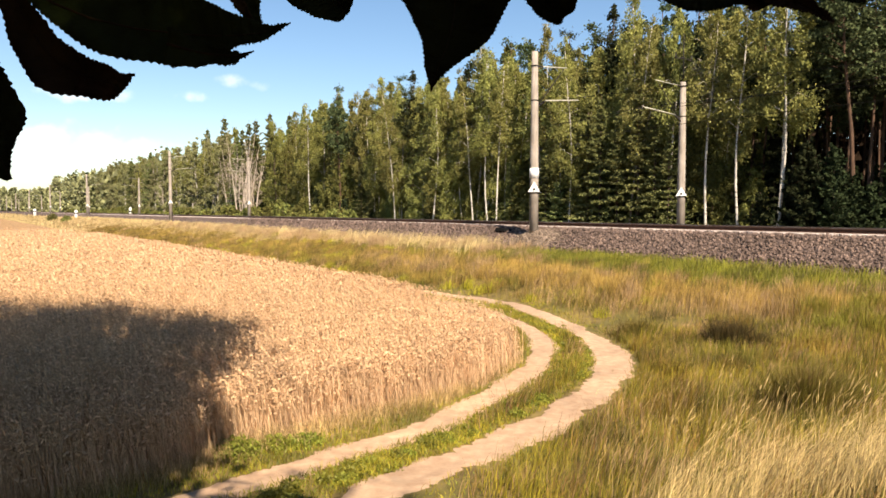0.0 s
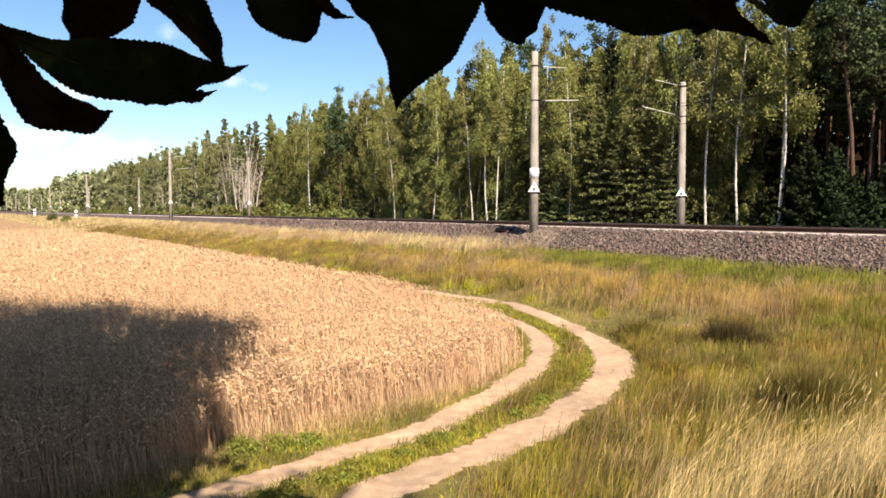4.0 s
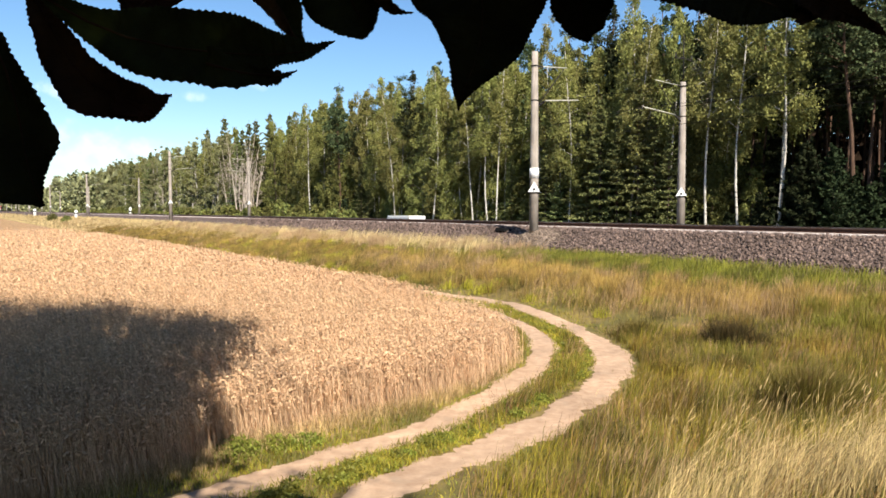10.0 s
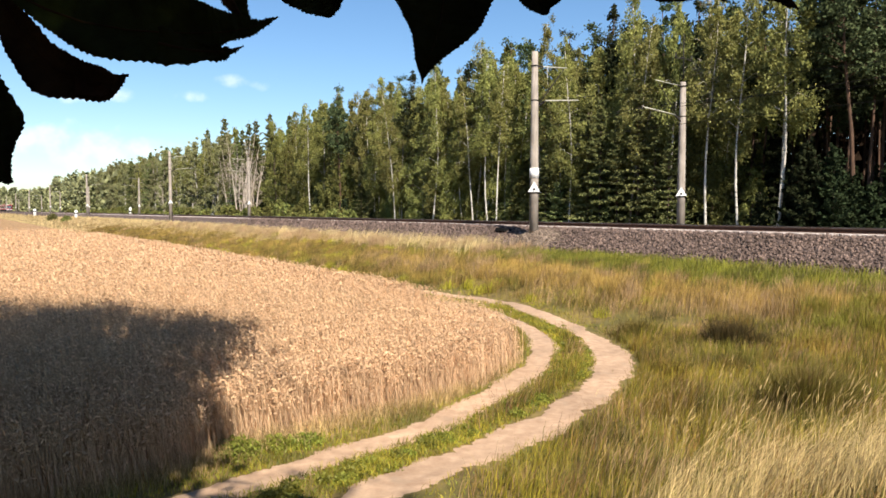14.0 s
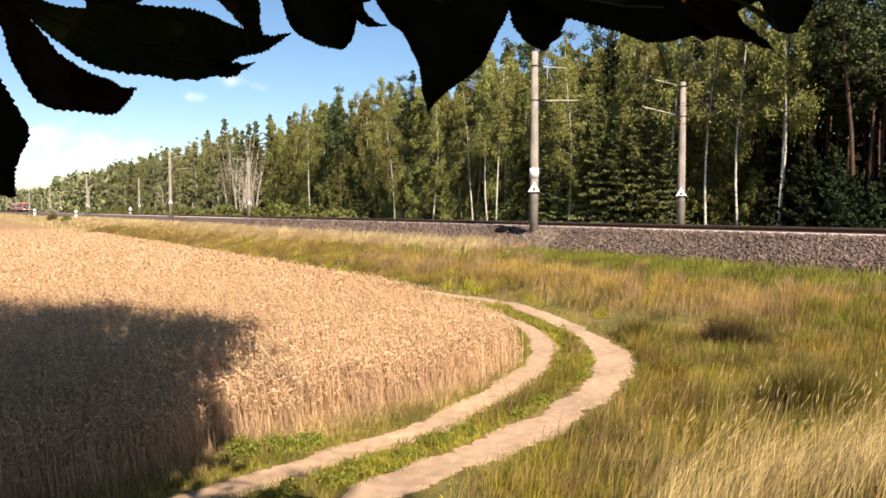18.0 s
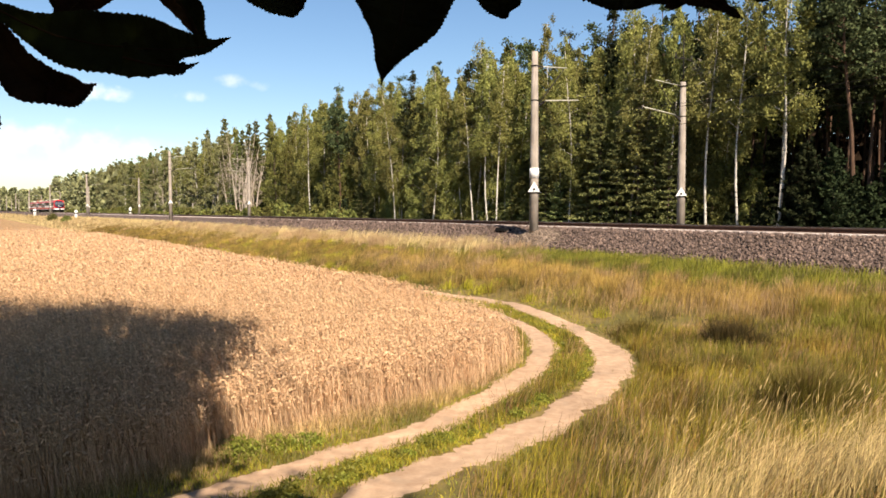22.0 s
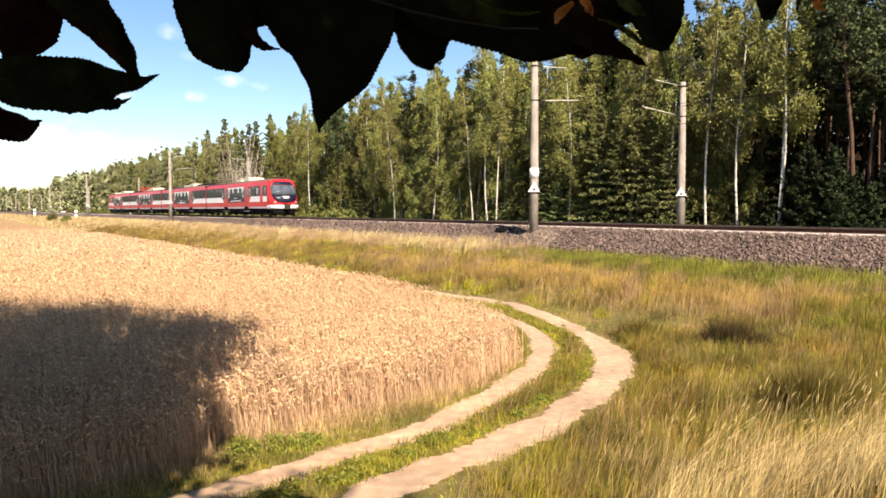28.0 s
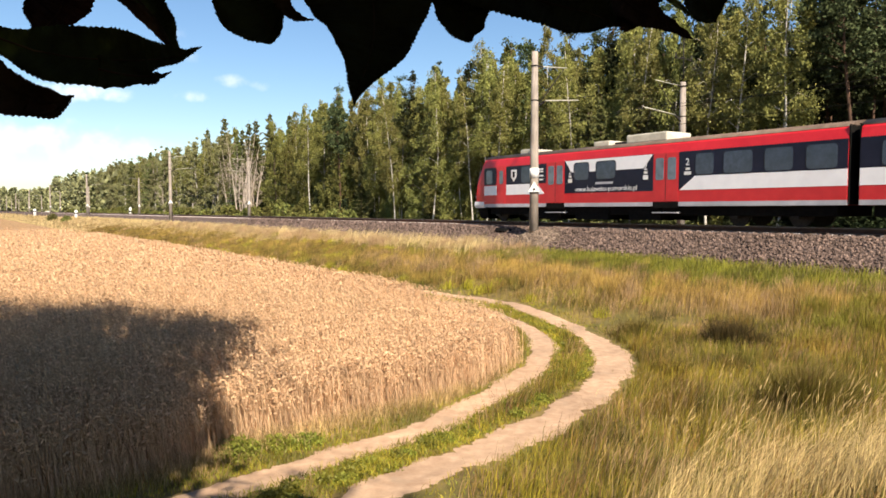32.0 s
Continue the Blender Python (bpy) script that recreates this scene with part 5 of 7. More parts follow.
# ---- overhead line ----
def mast(D, s, arm_to, near, plate):
    """A tapered concrete mast with bracket arm, insulators and warning sign, base on the bank."""
    m = new("catenary_mast")
    toward = 1 if arm_to > D else -1
    tall = 8.95 if near else 8.5
    bm = bmesh.new()
    tube(bm, [(0, 0, -0.4), (0, 0, 3), (0, 0, 6), (0, 0, tall)], [0.235, 0.215, 0.19, 0.155], 12)
    part("shaft", bm, CONCRETE, m)
    for z in (6.55, 8.25):
        bm = bmesh.new()
        tube(bm, [(0, 0, z - 0.025), (0, 0, z + 0.025)], [0.2, 0.2], 12)
        part("clamp_band", bm, DARK_STEEL, m)
    reach = abs(arm_to - D)
    bm = bmesh.new()
    tube(bm, [(toward * 0.7, 0, 6.6), (toward * (reach + 0.3), 0, 6.82)], [0.038, 0.034], 7)
    part("bracket_tube", bm, PALE_TUBE, m, "pale cantilever tube")
    bm = bmesh.new()
    tube(bm, [(toward * 0.18, 0, 6.27), (toward * 0.72, 0, 6.6)], [0.03, 0.03], 6)
    for q in range(4):
        tube(bm, [(toward * (0.34 + 0.075 * q), 0, 6.37 + 0.046 * q), (toward * (0.39 + 0.075 * q), 0, 6.4 + 0.046 * q)], [0.07, 0.05], 8)
    part("insulator", bm, DARK_STEEL, m)
    bm = bmesh.new()
    tube(bm, [(toward * 0.18, 0, 6.3), (toward * reach * 0.75, 0, 8.36)], [0.024, 0.022], 5)
    part("strut", bm, DARK_STEEL, m)
    bm = bmesh.new()
    tube(bm, [(toward * reach * 0.9, 0, 6.78), (toward * (reach + 0.1), 0, 5.75)], [0.011, 0.011], 5)
    part("steady_arm", bm, DARK_STEEL, m)
    bm = bmesh.new()
    tube(bm, [(toward * 0.5, 0, 8.27), (toward * reach * 0.8, 0, 8.38)], [0.03, 0.026], 6)
    part("top_tube", bm, PALE_TUBE, m, "pale upper tube")
    bm = bmesh.new()
    tube(bm, [(toward * 0.16, 0, 8.25), (toward * 0.5, 0, 8.27)], [0.05, 0.045], 7)
    part("insulator", bm, DARK_STEEL, m)
    if not near:
        bm = bmesh.new()
        tube(bm, [(0, 0, 8.7), (0, 0, 11.2)], [0.035, 0.025], 6)
        part("top_pole", bm, DARK_STEEL, m)
        bm = bmesh.new()
        tube(bm, [(-0.75, 0, 9.75), (0, 0, 9.85), (0.75, 0, 9.75)], [0.03, 0.04, 0.03], 6)
        part("cross_piece", bm, DARK_STEEL, m)
        for q in (-0.7, 0.7):
            bm = bmesh.new()
            tube(bm, [(q, 0, 9.76), (q, 0, 10.05)], [0.06, 0.035], 7)
            part("insulator", bm, DARK_STEEL, m)
    if plate:
        bm = bmesh.new()
        tube(bm, [(0, 0, 2.7), (0, 0, 3.2)], [0.238, 0.234], 12)
        part("painted_band", bm, PLATE, m, "white painted band")
    face = Vector((-D, -s, 0)).normalized()
    side = Vector((-face.y, face.x, 0))
    def tri(half, off, material, name):
        bm = bmesh.new()
        c = face * off + Vector((0, 0, 2.2))
        pts = [c - side * half - Vector((0, 0, half * 0.62)), c + side * half - Vector((0, 0, half * 0.62)), c + Vector((0, 0, half * 1.1))]
        a = [bm.verts.new(p) for p in pts]
        b = [bm.verts.new(p - face * 0.012) for p in pts]
        bm.faces.new(a)
        bm.faces.new(b[::-1])
        for k in range(3):
            bm.faces.new((a[k], b[k], b[(k + 1) % 3], a[(k + 1) % 3]))
        bmesh.ops.recalc_face_normals(bm, faces=bm.faces[:])
        part(name, bm, material, m)
    tri(0.3, 0.262, PLATE, "warning_sign")
    bm = bmesh.new()
    c = face * 0.27 + Vector((0, 0, 2.14))
    bmesh.ops.create_uvsphere(bm, u_segments=8, v_segments=5, radius=0.075, matrix=Matrix.Translation(c) @ Matrix.Diagonal((1, 1, 0.7, 1)))
    part("sign_symbol", bm, INK, m)
    bm = bmesh.new()
    tube(bm, [(0, 0, 1.93), (0, 0, 1.99)], [0.245, 0.245], 12)
    part("sign_strap", bm, DARK_STEEL, m)
    z = 2.2 if near else 2.1
    m.matrix_world = TRACK @ pose(D, s, z)
    return tagged(m, "tapered weathered concrete catenary mast with bracket arm and warning sign", "catenary mast", "catenary masts along the railway")


NEAR_MASTS = [24.05 * (1857 / 1025 - 0.6814) + 73.2 * k for k in range(-1, 10)]
FAR_MASTS = [34.6 * (1857 / 1285 - 0.6814) + 73.2 * k for k in range(-1, 10)]
for k, s in enumerate(NEAR_MASTS):
    mast(24.05, s, NEAR_AXIS, True, k == 1)
for s in FAR_MASTS:
    mast(34.6, s, FAR_AXIS, False, False)


def wires():
    w = new("catenary_wires")
    w.matrix_world = TRACK
    tagged(w, "thin dark contact and carrier wires above the tracks", "wires")
    for axis, masts, z0 in ((NEAR_AXIS, NEAR_MASTS, 2.2), (FAR_AXIS, FAR_MASTS, 2.1)):
        bm = bmesh.new()
        tube(bm, [(axis, masts[0], z0 + 5.7), (axis, masts[-1], z0 + 5.7)], [0.011, 0.011], 4)
        part("contact_wire", bm, UNDER, w)
        for a, b in zip(masts, masts[1:]):
            bm = bmesh.new()
            pts = [(axis, a + (b - a) * f, z0 + 6.9 - 1.0 * 4 * f * (1 - f)) for f in np.linspace(0, 1, 9)]
            tube(bm, pts, [0.011] * 9, 4)
            for f in (0.15, 0.3, 0.5, 0.7, 0.85):
                zz = z0 + 6.9 - 4 * f * (1 - f)
                tube(bm, [(axis, a + (b - a) * f, z0 + 5.7), (axis, a + (b - a) * f, zz)], [0.004, 0.004], 3)
            part("carrier_wire", bm, UNDER, w)


wires()


def trackside():
    def post(D, s, z, h, r, label, material=PLATE):
        t = new("marker_post")
        bm = bmesh.new()
        tube(bm, [(0, 0, -0.2), (0, 0, h - r * 0.5), (0, 0, h)], [r, r, r * 0.6], 8)
        part("post", bm, material, t)
        bm = bmesh.new()
        tube(bm, [(0, 0, h * 0.62), (0, 0, h * 0.75)], [r * 1.04, r * 1.04], 8)
        part("band", bm, INK, t)
        t.matrix_world = TRACK @ pose(D, s, z)
        tagged(t, label, "post")
    s_at = lambda x, D: D * (1857.0 / (x + 80.0) - 0.6814)
    post(22.5, s_at(135, 22.5), 1.1, 2.2, 0.35, "white marker post with dark band beside the railway")
    post(22.8, s_at(62, 22.8), 1.1, 2.6, 0.5, "white marker post with dark band beside the railway")
    post(36.5, s_at(231, 36.5), 0.8, 3.2, 0.3, "white marker post with dark band beside the railway")
    # a dark drain cut into the shoulder beside the mast
    d = new("drain")
    part("frame", one_box(-0.1, 0.06, -0.7, 0.7, -0.2, 0.05, 0.02), UNDER, d)
    part("grate", one_box(-0.24, 0.0, -0.45, 0.5, -0.2, 0.02, 0.02), UNDER, d)
    d.matrix_world = TRACK @ pose(24.55, s_at(893, 24.55), 2.2, 0, 34, 0)
    tagged(d, "dark rusty drain box set in the ballast shoulder", "drain")


trackside()


# ---- train ----
HALF = 1.44


def words(text, size, material, parent, m, name="lettering"):
    cu = bpy.data.curves.new(name, 'FONT')
    cu.body, cu.size, cu.extrude = text, size, 0.001
    tmp = bpy.data.objects.new(name, cu)
    scene.collection.objects.link(tmp)
    me = bpy.data.meshes.new_from_object(tmp.evaluated_get(bpy.context.evaluated_depsgraph_get()))
    bpy.data.objects.remove(tmp)
    bpy.data.curves.remove(cu)
    me.materials.append(material)
    ob = new(name, me)
    ob.parent = parent
    ob.matrix_basis = m
    return ob


# upright on the near side, reading along -s
ON_SIDE = Matrix(((0, 0, -1, 0), (-1, 0, 0, 0), (0, 1, 0, 0), (0, 0, 0, 1)))


def panel(name, parent, material, outline, off, thick=0.012, label="", side=-1):
    """A flat coloured panel on a car side: (y, z) outline, off metres proud of the wall."""
    bm = bmesh.new()
    x = side * (HALF + off)
    prism(bm, outline, x, x - side * thick)
    return part(name, bm, material, parent, label)


def rounded(y0, y1, z0, z1, r=0.12):
    pts = []
    for cy, cz, a0 in ((y1 - r, z1 - r, 0), (y0 + r, z1 - r, 90), (y0 + r, z0 + r, 180), (y1 - r, z0 + r, 270)):
        for k in range(4):
            a = radians(a0 + 30 * k)
            pts.append((cy + r * math.cos(a), cz + r * math.sin(a)))
    return pts


def bogie(car, y):
    b = part("bogie", one_box(-1.1, 1.1, y - 1.7, y + 1.7, 0.4, 0.66, 0.05), UNDER, car)
    for dy in (-1.25, 1.25):
        for x in (-0.755, 0.755):
            bm = bmesh.new()
            tube(bm, [(x - 0.06, y + dy, 0.47), (x + 0.06, y + dy, 0.47)], [0.47, 0.46], 20)
            part("wheel", bm, DARK_STEEL, b)
        for x in (-1.12, 1.12):
            part("axle_box", one_box(x - 0.1, x + 0.1, y + dy - 0.16, y + dy + 0.16, 0.32, 0.62, 0.03), DARK_STEEL, b)


def door(car, y0, y1, side):
    d = panel("door", car, RED, [(y0, 1.02), (y1, 1.02), (y1, 3.08), (y0, 3.08)], 0.01, 0.03, "red double passenger door", side)
    mid = (y0 + y1) / 2
    for a, b in ((y0 + 0.12, mid - 0.1), (mid + 0.1, y1 - 0.12)):
        panel("door_window", d, DOOR_PANE, rounded(a, b, 1.95, 2.9, 0.08), 0.018, 0.02, "", side)
    panel("door_seam", d, INK, [(mid - 0.012, 1.04), (mid + 0.012, 1.04), (mid + 0.012, 3.06), (mid - 0.012, 3.06)], 0.014, 0.01, "", side)
    x = side * (HALF + 0.06)
    part("step", one_box(min(x, x - side * 0.3), max(x, x - side * 0.3), y0 - 0.02, y1 + 0.02, 0.52, 0.56, 0.005), GREY, car, "grey footstep edge")
    panel("step_well", car, UNDER, [(y0 - 0.02, 0.74), (y1 + 0.02, 0.74), (y1 + 0.02, 1.02), (y0 - 0.02, 1.02)], 0.012, 0.05, "dark step well under the door", side)


def window(car, y0, y1, side, z0=2.12, z1=2.97):
    w = panel("window_frame", car, NAVY, rounded(y0 - 0.05, y1 + 0.05, z0 - 0.05, z1 + 0.05, 0.17), 0.012, 0.03, "", side)
    panel("pane", w, PANE, rounded(y0, y1, z0, z1, 0.14), 0.018, 0.02, "dark tinted window glass", side)


def text_panel(car, y0, y1, side, wins):
    """The navy and white field between two doors with its lettering."""
    panel("navy_field", car, NAVY, [(y0, 1.49), (y1, 1.49), (y1, 3.1), (y0, 3.1)], 0.004, 0.01, "", side)
    cut = 0.75
    white = [(y0 + 0.02, 3.09), (y0 + cut * 0.7, 2.5), (y1 - cut * 0.7, 2.5), (y1 - 0.02, 3.09)]
    panel("white_field", car, WHITE, white, 0.007, 0.01, "", side)
    for a, b in wins:
        window(car, a, b, side, 2.12, 2.92)
    if side < 0:
        length = (y1 - y0)
        words("www.kujawsko-pomorskie.pl", 0.33, WHITE, car, Matrix.Translation((-HALF - 0.02, y0 + length * 0.5 + 1.98, 1.56)) @ ON_SIDE)
        panel("small_print", car, GREY, [(y0 + length * 0.42, 1.88), (y0 + length * 0.62, 1.88), (y0 + length * 0.62, 1.98), (y0 + length * 0.42, 1.98)], 0.012, 0.01, "", side)
        for y in (y0 + 0.3, y1 - 0.5):
            words("2", 0.42, WHITE, car, Matrix.Translation((-HALF - 0.02, y + 0.22, 2.42)) @ ON_SIDE, "class_number")
            panel("notice", car, PLATE, [(y - 0.02, 2.0), (y + 0.25, 2.0), (y + 0.25, 2.2), (y - 0.02, 2.2)], 0.016, 0.01, "", side)
            panel("notice", car, PLATE, [(y + 0.02, 2.26), (y + 0.2, 2.26), (y + 0.2, 2.36), (y + 0.02, 2.36)], 0.016, 0.01, "", side)


def coach(length, doors, wins, mid_wins, cab, kit, name, label):
    """A car in its own axes: y from 0 (leading end) to length, near side at x = -HALF, rail head at z = 0.
    cab: 'lead' (cab at y = 0), 'tail' (cab at the far end) or ''."""
    car = new(name)
    flip = (lambda y: length - y) if cab == "tail" else (lambda y: y)
    def span(a, b):
        a, b = flip(a), flip(b)
        return min(a, b), max(a, b)
    ya, yb = 0.0, length
    if cab == "lead":
        ya = 0.95
    if cab == "tail":
        yb = length - 0.95
    # shell: sides lean in a little above the waist, rounded roof edge
    prof = [(-1.40, 0.82), (-HALF, 1.0), (-HALF, 2.1), (-1.42, 3.12), (-1.36, 3.45), (-1.18, 3.62)]
    shell = bmesh.new()
    ring = prof + [(-x, z) for x, z in prof[::-1]]
    a = [shell.verts.new((x, ya, z)) for x, z in ring]
    b = [shell.verts.new((x, yb, z)) for x, z in ring]
    n = len(ring)
    for k in range(n):
        shell.faces.new((a[k], b[k], b[(k + 1) % n], a[(k + 1) % n]))
    shell.faces.new(a)
    shell.faces.new(b[::-1])
    bmesh.ops.recalc_face_normals(shell, faces=shell.faces[:])
    body = part("body", shell, RED, car, "red painted body shell")
    rf = bmesh.new()
    arc = [(-1.3, 3.53), (-1.22, 3.62), (-0.95, 3.72), (-0.5, 3.79), (0, 3.81), (0.5, 3.79), (0.95, 3.72), (1.22, 3.62), (1.3, 3.53)]
    a = [rf.verts.new((x, ya - 0.05, z)) for x, z in arc]
    b = [rf.verts.new((x, yb + 0.05, z)) for x, z in arc]
    for k in range(8):
        f = rf.faces.new((a[k], b[k], b[k + 1], a[k + 1]))
        f.smooth = True
    rf.faces.new(a)
    rf.faces.new(b[::-1])
    part("roof", rf, ROOF, car, "dusty brown roof")
    part("underframe", one_box(-1.25, 1.25, ya + 0.4, yb - 0.4, 0.42, 0.86, 0.04), UNDER, car)
    for y0, y1 in ((5.2, 7.2), (8.2, 10.4), (11.6, 13.4)):
        part("equipment_box", one_box(-1.3, 1.3, flip(y0) if flip(y0) < flip(y1) else flip(y1), max(flip(y0), flip(y1)), 0.2, 0.8, 0.04), UNDER, car)
    bogie(car, 3.2)
    bogie(car, length - 3.2)
    ds = [span(*d) for d in doors]
    for side in (-1, 1):
        for y0, y1 in ds:
            door(car, y0, y1, side)
        cuts = sorted(ds)
        panel("sill", car, GREY, [(ya, 0.82), (yb, 0.82), (yb, 1.0), (ya, 1.0)], 0.006, 0.03, "pale grey sill stripe", side)
        d0, d1 = cuts[0], cuts[1]
        text_panel(car, d0[1] + 0.02, d1[0] - 0.02, side, [span(*w) for w in mid_wins])
        # saloon ends: navy window band over a white stripe with slanted end
        for lo, hi, dr in ((ya, d0[0] - 0.02, 1), (d1[1] + 0.02, yb, -1)):
            is_cab = (cab == "lead" and dr == 1) or (cab == "tail" and dr == -1)
            inner = hi if dr == 1 else lo
            outer = lo if dr == 1 else hi
            if not is_cab:
                panel("navy_band", car, NAVY, [(lo, 2.07), (hi, 2.07), (hi, 3.1), (lo, 3.1)], 0.004, 0.01, "", side)
                panel("navy_corner", car, NAVY, [(inner, 1.49), (inner, 2.08), (inner - dr * 0.85, 2.08)], 0.004, 0.01, "", side)
                panel("white_stripe", car, WHITE, [(outer, 1.49), (inner - dr * 0.05, 1.49), (inner - dr * 0.8, 2.07), (outer, 2.07)], 0.007, 0.01, "", side)
                if side < 0:
                    y = inner - dr * 0.45
                    words("2", 0.42, WHITE, car, Matrix.Translation((-HALF - 0.02, y + 0.12, 2.52)) @ ON_SIDE, "class_number")
                    panel("notice", car, PLATE, [(y - 0.17, 2.12), (y + 0.17, 2.12), (y + 0.17, 2.26), (y - 0.17, 2.26)], 0.016, 0.01, "", side)
                    panel("notice", car, PLATE, [(y - 0.1, 2.32), (y + 0.1, 2.32), (y + 0.1, 2.42), (y - 0.1, 2.42)], 0.016, 0.01, "", side)
            else:
                q0, q1 = span(2.98, 6.2)
                panel("navy_band", car, NAVY, [(q0, 2.05), (q1, 2.05), (q1, 3.05), (q0, 3.05)], 0.004, 0.01, "", side)
                panel("white_stripe", car, WHITE, [(flip(2.98), 1.49), (flip(6.1), 1.49), (flip(5.5), 2.05), (flip(2.98), 2.05)], 0.007, 0.01, "", side)
                window(car, *span(4.25, 5.35), side, 2.12, 2.97)
                c0, c1 = span(2.2, 2.88)
                cd = panel("cab_door", car, RED, [(c0, 1.02), (c1, 1.02), (c1, 3.02), (c0, 3.02)], 0.012, 0.03, "red driver's cab door", side)
                panel("pane", cd, DOOR_PANE, rounded(c0 + 0.18, c1 - 0.18, 2.1, 2.85, 0.08), 0.016, 0.02, "", side)
                k0, k1 = span(0.98, 2.12)
                panel("white_stripe", car, WHITE, [(k0, 1.49), (k1, 1.49), (k1, 2.02), (k0, 2.02)], 0.007, 0.01, "", side)
                panel("cab_window_surround", car, NAVY, rounded(k0 + 0.02, k1, 2.06, 3.04, 0.1), 0.006, 0.01, "", side)
                w0, w1 = span(1.2, 1.75)
                panel("pane", car, DOOR_PANE, rounded(w0, w1, 2.14, 2.9, 0.1), 0.02, 0.02, "cab side window", side)
                if side < 0:
                    z0, z1 = span(3.4, 3.85)
                    panel("crest", car, PLATE, [((z0 + z1) / 2, 2.2), (z1, 2.45), (z1, 2.85), (z0, 2.85), (z0, 2.45)], 0.016, 0.01, "white shield emblem", side)
                    panel("crest_mark", car, INK, rounded((z0 + z1) / 2 - 0.09, (z0 + z1) / 2 + 0.09, 2.42, 2.75, 0.05), 0.022, 0.01, "", side)
                    n0 = min(flip(5.65), flip(6.0))
                    for z in (2.2, 2.4, 2.62, 2.74):
                        panel("notice", car, PLATE, [(n0, z), (n0 + 0.32, z), (n0 + 0.32, z + 0.08), (n0, z + 0.08)], 0.016, 0.01, "", side)
        for w in wins:
            window(car, *span(*w), side)
    if cab:
        nose(car, length, cab)
    for y in ((0.0,) if cab == "tail" else (length,) if cab == "lead" else (0.0, length)):
        e = -1 if y == 0 else 1
        y0, y1 = sorted((y + e * 0.004, y + e * 0.05))
        # black panel over the red end: shade of the gap between cars
        part("end_wall", one_box(-1.41, 1.41, y0, y1, 0.84, 3.58, 0.0), UNDER, car, "black end panel standing for the shade between cars")
        part("gangway", one_box(-0.75, 0.75, y - 0.26, y + 0.26, 0.9, 3.3, 0.06), RUBBER, car, "black rubber gangway bellows")
    for kind, y0, y1 in kit:
        y0, y1 = span(y0, y1)
        if kind == "cooler":
            u = part("roof_unit", one_box(-0.85, 0.85, y0, y1, 3.7, 4.12, 0.07), CREAM, car, "cream roof cooling unit")
        elif kind == "low":
            u = part("roof_unit", one_box(-0.8, 0.8, y0, y1, 3.7, 3.98, 0.06), CREAM, car, "low cream roof unit")
        elif kind == "slim":
            part("roof_duct", one_box(-0.4, 0.4, y0, y1, 3.72, 3.9, 0.03), DARK_STEEL, car)
        elif kind == "drum":
            bm = bmesh.new()
            tube(bm, [(0.1, (y0 + y1) / 2, 3.7), (0.1, (y0 + y1) / 2, 4.25)], [0.3, 0.28], 14)
            part("roof_drum", bm, RED, car, "red roof drum")
        elif kind in ("panto", "sooty"):
            arms = RED if kind == "panto" else DARK_STEEL
            pg = part("pantograph_base", one_box(-0.9, 0.9, y0, y1, 3.86, 3.94, 0.02), arms, car, "pantograph base")
            bm = bmesh.new()
            for x in (-0.55, 0.55):
                tube(bm, [(x, y0 + 0.1, 3.95), (x * 1.1, (y0 + y1) / 2 + 0.9, 4.18), (x, y0 + 0.3, 4.36)], [0.035, 0.03, 0.025], 5)
                tube(bm, [(x, y1 - 0.1, 3.95), (x * 1.1, (y0 + y1) / 2 - 0.9, 4.18), (x, y1 - 0.3, 4.36)], [0.035, 0.03, 0.025], 5)
            tube(bm, [(-0.85, (y0 + y1) / 2 - 0.2, 4.4), (0.85, (y0 + y1) / 2 - 0.2, 4.4)], [0.04, 0.04], 5)
            tube(bm, [(-0.85, (y0 + y1) / 2 + 0.2, 4.4), (0.85, (y0 + y1) / 2 + 0.2, 4.4)], [0.04, 0.04], 5)
            part("folded_arm", bm, arms, pg, "folded pantograph arms")
            for x in (-0.7, 0.7):
                for y in (y0 + 0.2, y1 - 0.2):
                    bm = bmesh.new()
                    tube(bm, [(x, y, 3.66), (x, y, 3.87)], [0.09, 0.06], 8)
                    part("insulator", bm, RAIL_RUST, pg)
        elif kind == "dark":
            part("roof_box", one_box(-0.6, 0.6, y0, y1, 3.72, 3.95, 0.05), DARK_STEEL, car)
    return tagged(car, label, "train car", "cars of the train")


